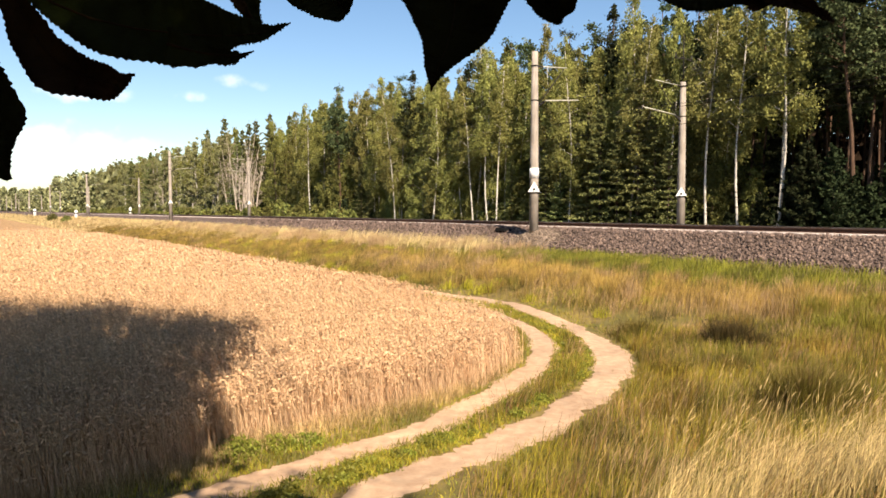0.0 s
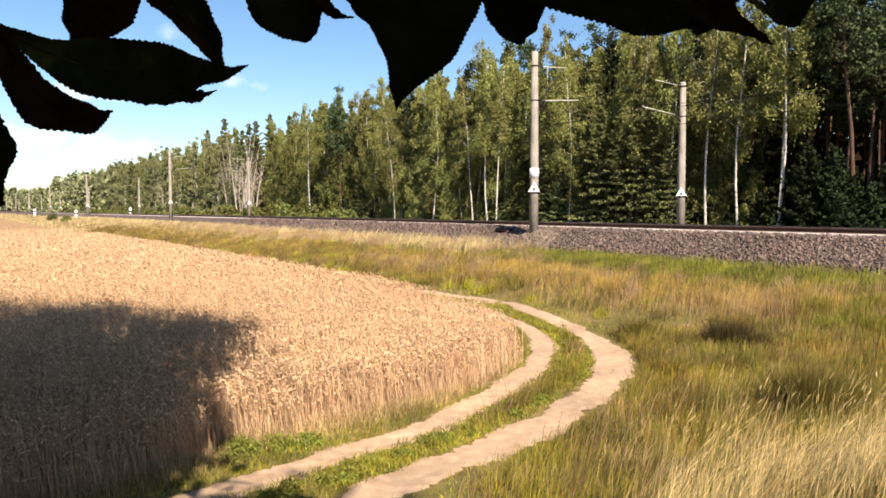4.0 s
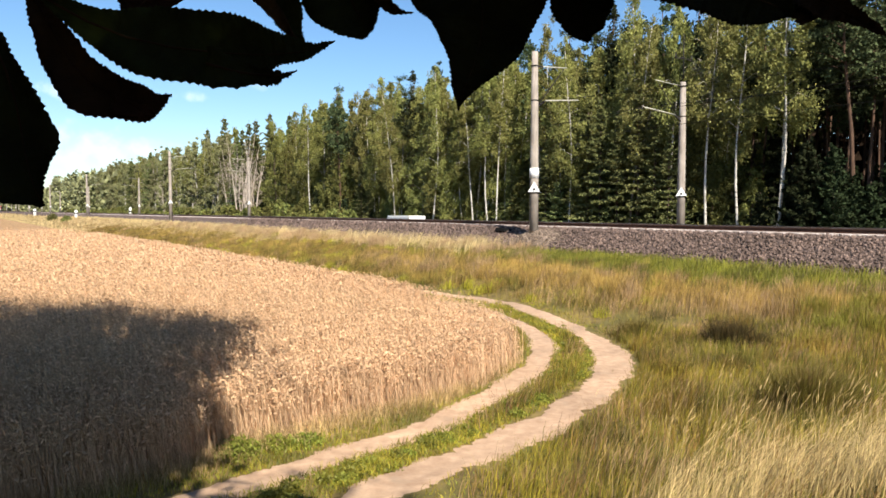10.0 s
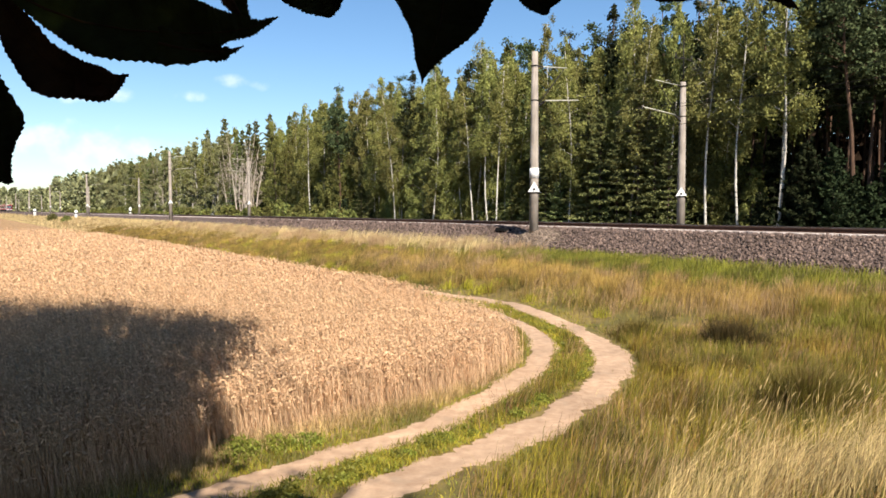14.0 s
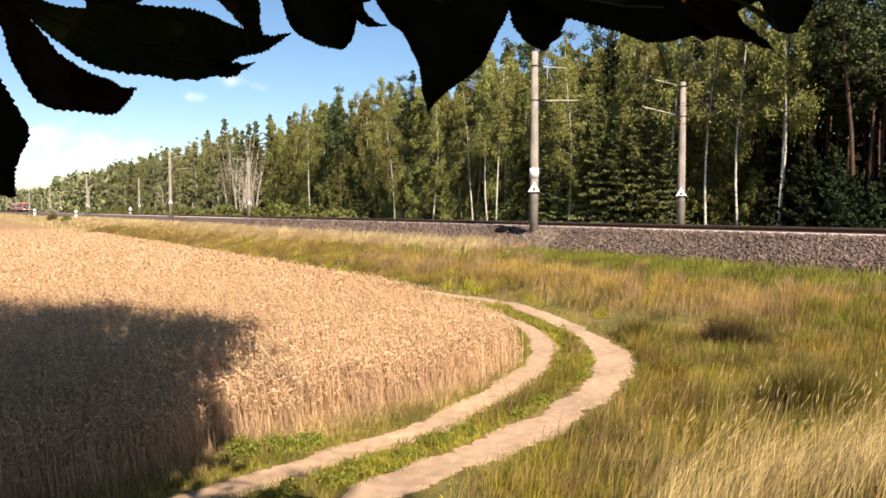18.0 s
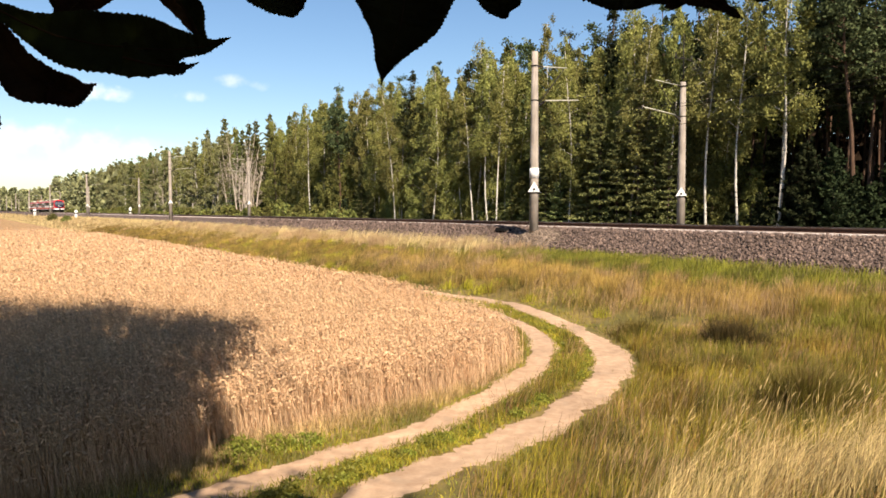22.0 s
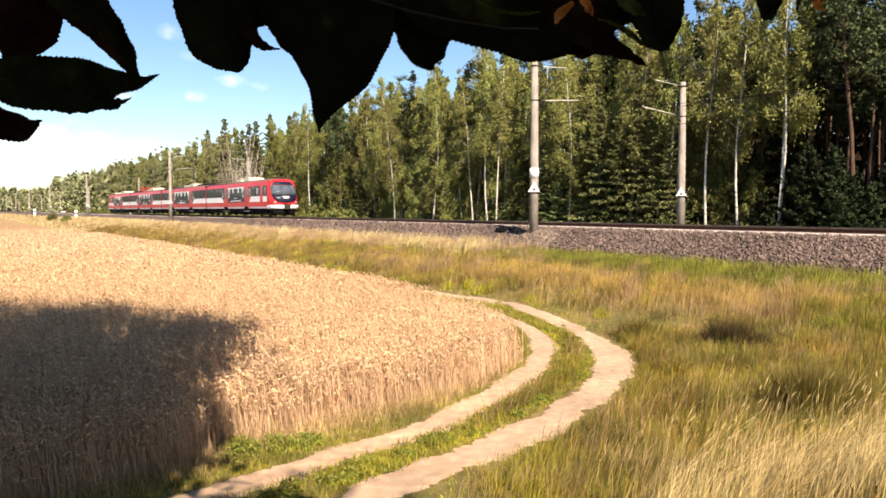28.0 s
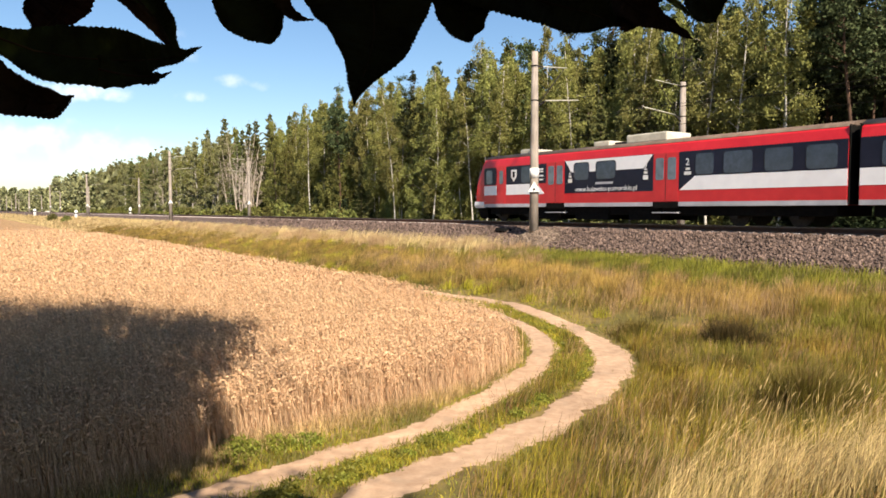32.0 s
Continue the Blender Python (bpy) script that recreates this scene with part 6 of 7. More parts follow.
def nose(car, length, cab):
    """The raked cab front: red mask, windscreen, dark lower panel, white bumper, coupler and plough."""
    sg = -1 if cab == "lead" else 1
    y_at = lambda d: 0.95 - d if cab == "lead" else length - 0.95 + d

    def shell(rows, material, name, label="", parent=None, cap=True):
        """rows: (z, half width, depth at centre, depth at corner), joined from bottom to top."""
        bm = bmesh.new()
        grid = []
        K = 13
        for z, hw, dc, de in rows:
            ln = []
            for k in range(K):
                f = k / (K - 1) * 2 - 1
                d = de + (dc - de) * (1 - abs(f) ** 2.6)
                ln.append(bm.verts.new((f * hw, y_at(d), z)))
            grid.append(ln)
        for r0, r1 in zip(grid, grid[1:]):
            for k in range(K - 1):
                f = bm.faces.new((r0[k], r0[k + 1], r1[k + 1], r1[k]))
                f.smooth = True
        if cap:
            for r in (grid[0], grid[-1]):
                a = [bm.verts.new((v.co.x, y_at(-0.05), v.co.z)) for v in r]
                for k in range(K - 1):
                    bm.faces.new((r[k], r[k + 1], a[k + 1], a[k]))
            for e in (0, K - 1):
                cs = [r[e] for r in grid]
                a = [bm.verts.new((v.co.x, y_at(-0.05), v.co.z)) for v in cs]
                for k in range(len(cs) - 1):
                    bm.faces.new((cs[k], cs[k + 1], a[k + 1], a[k]))
        bmesh.ops.recalc_face_normals(bm, faces=bm.faces[:])
        return part(name, bm, material, car if parent is None else parent, label)

    mask = shell([(1.12, 1.4, 1.35, 0.75), (1.6, HALF, 1.33, 0.72), (2.1, HALF, 1.25, 0.6), (2.9, 1.41, 0.85, 0.28), (3.35, 1.36, 0.5, 0.08), (3.6, 1.2, 0.15, 0.0), (3.76, 0.7, 0.0, -0.03)], RED, "cab_front", "red moulded cab front")
    shell([(1.38, 0.45, 1.37, 1.32), (1.5, 0.85, 1.365, 1.2), (1.72, 1.12, 1.35, 1.06), (2.12, 1.28, 1.27, 0.9)], NAVY, "dark_panel", "dark lower front panel", mask)
    shell([(2.14, 1.29, 1.26, 0.88), (2.5, 1.3, 1.09, 0.7), (2.9, 1.27, 0.88, 0.48), (3.12, 1.22, 0.72, 0.34)], SCREEN, "windscreen", "large curved windscreen", mask)
    shell([(3.15, 1.22, 0.7, 0.3), (3.32, 1.14, 0.57, 0.22), (3.46, 0.98, 0.44, 0.18)], NAVY, "display_panel", "dark destination display panel", mask)
    for x0, x1, z in ((-0.42, 0.35, 1.93), (-0.3, 0.3, 1.8)):
        y = y_at(1.37)
        part("lettering_bar", one_box(x0, x1, min(y, y - sg * 0.02), max(y, y - sg * 0.02), z, z + 0.07), PLATE, mask)
    shell([(0.78, 1.36, 1.45, 0.9), (0.95, 1.42, 1.5, 0.95), (1.14, 1.42, 1.47, 0.9)], WHITE, "bumper", "white bumper beam", mask)
    for x in (-1.05, 1.05):
        bm = bmesh.new()
        y = y_at(1.1)
        tube(bm, [(x, y - sg * 0.1, 1.42), (x, y + sg * 0.12, 1.42)], [0.1, 0.085], 12)
        part("headlamp", bm, AMBER, mask, "round headlamp")
    part("coupler", one_box(-0.28, 0.28, min(y_at(0.3), y_at(1.8)), max(y_at(0.3), y_at(1.8)), 0.72, 1.22, 0.06), DARK_STEEL, car)
    shell([(0.15, 1.1, 1.2, 0.7), (0.8, 1.25, 1.3, 0.9)], UNDER, "plough", "dark snow plough", None)
    y = y_at(0.93)
    bm = bmesh.new()
    tube(bm, [(-0.7, y_at(1.26), 2.12), (-0.25, y_at(1.05), 2.75)], [0.018, 0.012], 5)
    part("wiper", bm, INK, mask)


SALOON = [(15.25, 16.1), (16.55, 17.8), (18.3, 19.4), (19.9, 21.0)]
MOTOR_WINS = [(0.7, 1.75), (2.3, 3.5), (4.2, 5.0), (17.4, 18.2), (18.9, 20.1), (20.65, 21.7)]
CARS = []


def train():
    ctl_doors = [(6.25, 7.55), (13.1, 14.4)]
    mot_doors, mot_mid = [(5.85, 7.15), (15.05, 16.35)], [(8.15, 9.05), (9.75, 10.75), (11.6, 12.6), (13.2, 14.1)]
    wagon = "red, white and navy electric commuter train car"
    CARS.append((0.0, coach(21.35, ctl_doors, SALOON, [(8.4, 9.25), (9.75, 11.0), (11.5, 12.3)], "lead", [("slim", 0.9, 2.5), ("cooler", 7.8, 9.5), ("low", 10.5, 11.8)], "driving_car", wagon + " with driver's cab leading")))
    CARS.append((21.75, coach(22.4, mot_doors, MOTOR_WINS, mot_mid, "", [("sooty", 0.8, 3.8), ("dark", 4.6, 6.6), ("cooler", 7.4, 9.1), ("low", 9.3, 12.3), ("dark", 17.5, 19.0)], "motor_car", wagon + " with roof equipment")))
    CARS.append((44.55, coach(22.4, mot_doors, MOTOR_WINS, mot_mid, "", [("cooler", 7.4, 9.0), ("low", 9.1, 12.0), ("drum", 12.8, 13.3), ("panto", 15.6, 19.0), ("dark", 20.5, 21.6)], "motor_car", wagon + " with red pantograph")))
    CARS.append((67.35, coach(21.35, ctl_doors, SALOON, [(8.25, 9.2), (9.72, 10.9)], "tail", [("low", 3.4, 4.3), ("low", 8.9, 9.9), ("slim", 9.9, 11.0), ("cooler", 11.0, 13.3)], "driving_car", wagon + " with driver's cab trailing")))


train()


# ---- van ----
def van():
    v = new("van")
    bm = bmesh.new()
    side = [(0.0, 0.45), (0.0, 1.05), (0.55, 1.3), (1.1, 2.05), (1.4, 2.4), (1.9, 2.46), (1.9, 0.45)]
    prism(bm, side, -0.95, 0.95)
    bmesh.ops.bevel(bm, geom=bm.edges[:], offset=0.05, segments=2, affect='EDGES')
    part("cab", bm, VAN_WHITE, v, "white cab")
    part("cargo_box", one_box(-1.02, 1.02, 1.7, 6.3, 0.7, 2.62, 0.02), VAN_WHITE, v, "white square-edged cargo box")
    part("chassis", one_box(-0.6, 0.6, 1.7, 6.2, 0.42, 0.72, 0.02), UNDER, v)
    bm = bmesh.new()
    prism(bm, [(0.62, 1.36), (1.08, 1.98), (1.06, 2.0), (0.59, 1.38)], -0.85, 0.85)
    part("windscreen", bm, PANE, v)
    for x in (-0.99, 0.99):
        bm = bmesh.new()
        prism(bm, [(0.75, 1.36), (1.6, 1.36), (1.6, 2.1), (1.25, 2.1)], x * 0.965 - 0.012, x * 0.965 + 0.012)
        part("side_window", bm, PANE, v)
        for y in (0.95, 5.0):
            bm = bmesh.new()
            tube(bm, [(x - 0.12, y, 0.36), (x + 0.12 if x < 0 else x + 0.02, y, 0.36)], [0.36, 0.36], 18)
            part("wheel", bm, RUBBER, v)
        part("side_rail", one_box(x * 1.035 - 0.012, x * 1.035 + 0.012, 1.8, 6.25, 2.34, 2.41), GREY, v)
    return tagged(v, "white box-bodied delivery van driving along the road", "van")


VAN = van()

# ---- leaves hanging close overhead ----
PER = 0.6 / 1268.0


def leaf(parent, material, name, spine, seed, depth, origin, curl=0.25):
    """A leaf lofted along its bent spine: (across, down, half width to either side), in thousandths of the hanging frame,
    with a saw-toothed rim, a hollow between its halves, folds and a midrib."""
    rng = np.random.default_rng(seed)
    pts = np.array(spine, float)
    run = np.hypot(*np.diff(pts[:, :2], axis=0).T).sum()
    n = max(9, int(run / 3.6))
    line = smooth_line(spine, n)
    ax = unit(np.gradient(line[:, :2], axis=0))
    tooth = min(1.7, 0.05 * pts[:, 2:].max() + 0.2)
    folds = rng.uniform(0, 6.28, 3)
    bm = bmesh.new()
    rows = []
    for i in range(n):
        f = i / (n - 1)
        x, y, wa, wb = line[i]
        ln = []
        for q in (-1, -0.66, -0.33, 0, 0.33, 0.66, 1):
            w = max(wa if q > 0 else wb, 0.15)
            reach = w * abs(q)
            if abs(q) == 1:
                reach += min(w * 0.4, tooth) * ((1.0 if i % 2 else -0.7) * rng.uniform(0.2, 1.5) + 0.9 * math.sin(f * 31 + seed) + 0.9 * math.sin(f * 13 + 2 * seed))
            side = 1 if q > 0 else -1
            px, py = x + ax[i][1] * reach * side, y - ax[i][0] * reach * side
            zz = depth + curl * 0.03 * q * q * min(1, w / 40) - curl * 0.02 * math.sin(f * 3.0)
            zz += 0.0035 * min(1, w / 30) * math.sin(f * 14 + folds[0] + 2.2 * q) * abs(q) + 0.0008 * rng.normal()
            ln.append(bm.verts.new(((px - origin[0]) * PER, -(py - origin[1]) * PER, zz)))
        rows.append(ln)
    for r0, r1 in zip(rows, rows[1:]):
        for j in range(6):
            f = bm.faces.new((r0[j], r0[j + 1], r1[j + 1], r1[j]))
            f.smooth = True
    ob = part(name, bm, material, parent)
    sol = ob.modifiers.new("thickness", 'SOLIDIFY')
    sol.thickness = 0.0005
    if pts[:, 2:].max() > 20:
        mid = bmesh.new()
        c = [Vector(((line[i][0] - origin[0]) * PER, -(line[i][1] - origin[1]) * PER, depth - curl * 0.02 * math.sin(i / (n - 1) * 3.0) + 0.0012)) for i in range(0, n, max(1, n // 10))]
        tube(mid, c, list(np.linspace(0.0011, 0.0003, len(c))), 5)
        part("midrib", mid, LEAF_BROWN_SHADED, ob)
    return ob


def stalk(parent, pts, origin, r, depth=0.0, material=None):
    bm = bmesh.new()
    tube(bm, [((x - origin[0]) * PER, -(y - origin[1]) * PER, depth) for x, y in pts], list(np.linspace(r, r * 0.6, len(pts))), 6)
    part("stalk", bm, material or STEM, parent)


def left_spray():
    o = (389, 192)
    b = new("leafy_twig")
    leaf(b, LEAF_SHADED, "leaf", [(-77, 82, 4, 3), (-43, 105, 8, 7), (-5, 130, 16, 16), (52, 161, 31, 34), (123, 185, 52, 49), (211, 200, 55, 52), (271, 206, 45, 40), (310, 207, 30, 17), (351, 204, 11, 11), (389, 192, 0, 0)], 1, 0.0, o)
    leaf(b, LEAF_SHADED, "leaf_lobe", [(203, 221, 24, 33), (251, 234, 16, 24), (291, 239, 10, 16), (311, 240, 4, 8), (333, 235, 0, 0)], 31, 0.004, o)
    leaf(b, LEAF_BROWN_SHADED, "leaf", [(-77, 74, 4, 5), (-62, 101, 11, 10), (-43, 141, 21, 25), (-18, 192, 30, 37), (21, 237, 34, 46), (73, 260, 27, 33), (112, 265, 15, 23), (139, 256, 0, 0)], 2, -0.01, o)
    leaf(b, LEAF_BROWN_SHADED, "leaf_lobe", [(53, 269, 11, 16), (91, 279, 10, 10), (109, 283, 6, 6), (118, 290, 0, 0)], 32, -0.006, o)
    leaf(b, LEAF_SHADED, "leaf", [(-124, 130, 8, 6), (-103, 170, 13, 16), (-84, 221, 26, 32), (-71, 277, 47, 64), (-64, 330, 53, 72), (-55, 377, 32, 64), (-41, 409, 9, 19), (-34, 418, 0, 0)], 3, 0.01, o)
    leaf(b, LEAF_BROWN_SHADED, "leaf", [(85, -127, 22, 30), (131, -26, 64, 79), (127, 43, 71, 79), (112, 85, 50, 61), (89, 111, 13, 32), (74, 133, 6, 16)], 4, -0.02, o)
    leaf(b, LEAF_SHADED, "leaf", [(172, -44, 34, 35), (226, 37, 64, 32), (271, 88, 48, 21), (306, 135, 32, 17), (325, 175, 15, 9), (345, 201, 0, 0)], 6, -0.01, o)
    leaf(b, LEAF_BROWN_SHADED, "leaf_lobe", [(229, 72, 11, 7), (277, 120, 13, 8), (308, 159, 9, 5), (328, 186, 0, 0)], 36, -0.004, o)
    leaf(b, LEAF_BROWN_SHADED, "leaf", [(-11, -139, 45, 45), (74, -46, 89, 78), (105, 22, 87, 80), (92, 77, 45, 56), (79, 124, 11, 22)], 7, -0.03, o)
    stalk(b, [(-190, 110), (-150, 60), (-90, 20), (20, -150), (160, -320)], o, 0.003)
    stalk(b, [(20, -150), (150, -110)], o, 0.002)
    return tagged(b, "serrated leaves on a twig hanging close overhead, coloured dark as in shade", "leaves")


def middle_spray():
    o = (647, 258)
    b = new("leafy_twig")
    leaf(b, LEAF_SHADED, "leaf", [(456, -143, 34, 38), (459, -63, 80, 88), (461, 8, 94, 92), (464, 53, 76, 80), (480, 83, 51, 58), (496, 105, 21, 30), (503, 111, 2, 5)], 11, -0.02, o)
    leaf(b, LEAF_BROWN_SHADED, "leaf_lobe", [(509, 39, 14, 16), (527, 69, 12, 12), (550, 83, 6, 5), (574, 87, 0, 0)], 41, -0.012, o)
    leaf(b, LEAF_SHADED, "leaf", [(702, -158, 60, 68), (695, -58, 120, 141), (689, 12, 122, 145), (691, 72, 112, 122), (690, 122, 84, 90), (679, 172, 56, 56), (658, 224, 17, 23), (646, 262, 0, 0)], 12, 0.0, o)
    leaf(b, LEAF_SHADED, "leaf", [(861, -105, 42, 44), (860, -15, 65, 68), (860, 50, 61, 64), (861, 95, 48, 48), (866, 130, 29, 24), (872, 144, 3, 3)], 15, -0.01, o)
    leaf(b, LEAF_SHADED, "leaf", [(478, -233, 40, 40), (616, -120, 90, 90), (755, -47, 100, 90), (885, -4, 60, 60), (954, 17, 0, 0)], 21, -0.03, o)
    stalk(b, [(480, -230), (560, -190), (740, -150), (900, -130)], o, 0.003)
    return tagged(b, "large serrated leaves drooping from a twig overhead, coloured dark as in shade", "leaves")


def right_spray():
    o = (647, 258)
    b = new("leafy_twig")
    leaf(b, LEAF_SHADED, "leaf", [(805, -56, 30, 30), (884, 16, 60, 60), (964, 59, 62, 50), (1038, 85, 60, 50), (1098, 102, 46, 44), (1131, 119, 24, 24), (1143, 127, 2, 2)], 16, 0.0, o)
    leaf(b, LEAF_BROWN_SHADED, "leaf", [(1055, 9, 30, 30), (1144, 59, 42, 40), (1209, 100, 28, 28), (1261, 131, 13, 12), (1298, 156, 0, 0)], 17, -0.01, o)
    leaf(b, LEAF_SHADED, "leaf", [(1303, -127, 40, 40), (1308, -27, 70, 70), (1311, 44, 60, 62), (1316, 89, 46, 46), (1328, 120, 20, 22), (1336, 132, 0, 0)], 18, 0.0, o)
    leaf(b, LEAF_BROWN_SHADED, "leaf", [(1152, -2, 33, 33), (1173, 65, 50, 50), (1182, 106, 40, 46), (1190, 128, 10, 17)], 42, -0.015, o)
    leaf(b, LEAF_SHADED, "leaf", [(1555, -141, 42, 42), (1555, -45, 48, 48), (1552, 18, 36, 32), (1554, 56, 15, 19), (1558, 71, 0, 0)], 20, -0.02, o)
    leaf(b, LEAF_SHADED, "leaf", [(758, -187, 40, 40), (916, -54, 110, 90), (1075, -1, 100, 70), (1215, 32, 70, 60), (1285, 53, 0, 0)], 19, -0.03, o)
    leaf(b, LEAF_SHADED, "leaf", [(1038, -182, 40, 40), (1157, -80, 90, 90), (1256, -8, 90, 80), (1345, 34, 0, 0)], 22, -0.03, o)
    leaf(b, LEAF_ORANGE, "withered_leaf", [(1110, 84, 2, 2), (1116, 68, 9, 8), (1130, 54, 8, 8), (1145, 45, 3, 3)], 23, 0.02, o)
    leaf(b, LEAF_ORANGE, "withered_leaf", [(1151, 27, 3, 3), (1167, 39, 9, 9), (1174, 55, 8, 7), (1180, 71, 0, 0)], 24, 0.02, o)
    leaf(b, LEAF_LIT, "leaf_edge", [(1189, 78, 1, 1), (1224, 88, 4, 4), (1254, 109, 6, 6), (1279, 137, 0, 0)], 25, 0.02, o)
    leaf(b, LEAF_LIT, "leaf_edge", [(1223, 32, 4, 4), (1243, 48, 14, 12), (1267, 65, 10, 9), (1280, 75, 0, 0)], 26, 0.02, o)
    leaf(b, LEAF_LIT, "leaf_edge", [(939, 17, 2, 2), (994, 48, 3, 4), (1049, 59, 3, 4), (1084, 58, 0, 0)], 27, 0.02, o)
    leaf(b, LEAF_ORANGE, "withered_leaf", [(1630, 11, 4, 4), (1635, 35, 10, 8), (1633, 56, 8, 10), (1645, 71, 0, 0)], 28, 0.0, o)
    leaf(b, LEAF_LIT, "leaf_edge", [(1597, 8, 2, 2), (1597, 34, 4, 4), (1593, 55, 4, 4), (1588, 68, 0, 0)], 29, 0.0, o)
    stalk(b, [(690, -10), (830, 40), (905, 60), (1010, 82), (1080, 86)], o, 0.0012, 0.012)
    stalk(b, [(740, -150), (900, -130), (1300, -160), (1640, -150)], o, 0.004)
    return tagged(b, "drooping serrated leaves coloured dark as in shade, with a withered orange bit overhead", "leaves")


LEFT_SPRAY = left_spray()
MIDDLE_SPRAY = middle_spray()
RIGHT_SPRAY = right_spray()


# ---- movement ----
def HANG(x, y, away, roll):
    return STAND @ pose(x, y, -away, 0, 0, roll)


def motions():
    # the train runs through at a steady pace
    for back, car in CARS:
        walk(car, [(t, TRACK @ pose(NEAR_AXIS, 19.1 - 30.4 * (t - 29.6) - 0.95 + back, RAIL)) for t in (0, 8, 16, 24, 32)])
    # the van goes the other way beyond the line
    walk(VAN, [(t, TRACK @ pose(41.0, 41.0 * (1857 * (0.000851 + 0.00022 * (t - 8)) - 0.6814) - 5.15, 0.07, 0, 0, 0) @ pose(0, 6.15, 0, 0, 0, 180)) for t in (0, 8, 16, 24, 32)])
    # twigs sway in the wind
    walk(LEFT_SPRAY, [
        (0, HANG(-0.1103, 0.1638, 0.518, 2.02)), (0.5, HANG(-0.1027, 0.1307, 0.515, 0.53)), (1, HANG(-0.1354, 0.1345, 0.547, 2.71)), 
        (1.5, HANG(-0.1632, 0.1618, 0.564, 3.24)), (2, HANG(-0.1787, 0.1488, 0.592, 2.97)), (2.5, HANG(-0.1676, 0.1598, 0.581, 4.22)), 
        (3, HANG(-0.1701, 0.1305, 0.585, 0.53)), (3.5, HANG(-0.1800, 0.1504, 0.605, 3.15)), (4.5, HANG(-0.1240, 0.1503, 0.557, 1.76)), 
        (5.5, HANG(-0.0958, 0.1319, 0.515, 0.53)), (6, HANG(-0.0957, 0.1412, 0.510, -0.57)), (6.5, HANG(-0.0774, 0.1151, 0.488, 1.08)), 
        (7, HANG(-0.0676, 0.1067, 0.477, -0.74)), (7.5, HANG(-0.0478, 0.1571, 0.453, 0.49)), (8, HANG(-0.0573, 0.1419, 0.469, 0.29)), 
        (8.5, HANG(-0.0909, 0.1128, 0.506, -0.88)), (9, HANG(-0.1049, 0.1428, 0.522, -0.26)), (9.5, HANG(-0.0732, 0.1636, 0.473, 3.90)), 
        (10, HANG(-0.0746, 0.1441, 0.495, 2.25)), (10.5, HANG(-0.1225, 0.1491, 0.537, 1.80)), (11, HANG(-0.1102, 0.1656, 0.517, 1.60)), 
        (11.5, HANG(-0.0604, 0.1325, 0.467, -3.65)), (12, HANG(-0.0664, 0.1488, 0.479, 2.43)), (12.5, HANG(-0.1157, 0.1531, 0.526, 0.26)), 
        (13, HANG(-0.0976, 0.1601, 0.501, 2.45)), (13.5, HANG(-0.1608, 0.2217, 0.689, -5.96)), (14, HANG(-0.1217, 0.1718, 0.529, 4.81)), 
        (14.5, HANG(-0.1385, 0.1910, 0.554, 6.18)), (15.5, HANG(-0.2097, 0.2216, 0.685, 1.76)), (16.5, HANG(-0.2123, 0.2284, 0.706, -5.05)), 
        (17, HANG(-0.2007, 0.2303, 0.706, -3.31)), (17.5, HANG(-0.1512, 0.2333, 0.694, -2.51)), (18, HANG(-0.1099, 0.1564, 0.518, 3.41)), 
        (18.5, HANG(-0.1781, 0.1963, 0.591, 2.28)), (19, HANG(-0.1994, 0.2394, 0.706, -5.70)), (19.5, HANG(-0.1018, 0.1814, 0.540, 6.70)), 
        (20, HANG(-0.1241, 0.1537, 0.544, 6.02)), (20.5, HANG(-0.1922, 0.1602, 0.606, 4.35)), (21, HANG(-0.2015, 0.1902, 0.620, 4.05)), 
        (21.5, HANG(-0.1677, 0.1723, 0.579, 2.39)), (22, HANG(-0.1762, 0.1758, 0.594, 2.82)), (22.5, HANG(-0.1935, 0.1461, 0.619, 1.88)), 
        (23, HANG(-0.1869, 0.1178, 0.600, -0.00)), (23.5, HANG(-0.1659, 0.1517, 0.579, -0.05)), (24, HANG(-0.1691, 0.1499, 0.594, 2.13)), 
        (24.5, HANG(-0.1960, 0.1411, 0.621, 2.16)), (25, HANG(-0.1753, 0.1753, 0.606, 3.85)), (25.5, HANG(-0.1734, 0.1734, 0.599, 5.05)), 
        (26.5, HANG(-0.2109, 0.1768, 0.628, 6.25)), (27.5, HANG(-0.2729, 0.1614, 0.660, 7.34)), (28, HANG(-0.2639, 0.1629, 0.666, 5.18)), 
        (28.5, HANG(-0.2627, 0.1828, 0.666, 8.06)), (29, HANG(-0.2658, 0.1727, 0.682, 3.52)), (29.5, HANG(-0.2464, 0.1529, 0.655, 5.10)), 
        (30, HANG(-0.2094, 0.1653, 0.615, 4.13)), (30.5, HANG(-0.1989, 0.1588, 0.605, 3.36)), (31, HANG(-0.2420, 0.1461, 0.669, 2.14)), 
        (31.5, HANG(-0.2434, 0.1649, 0.664, 4.33)), (32, HANG(-0.2085, 0.1749, 0.618, 4.70)), 
    ])
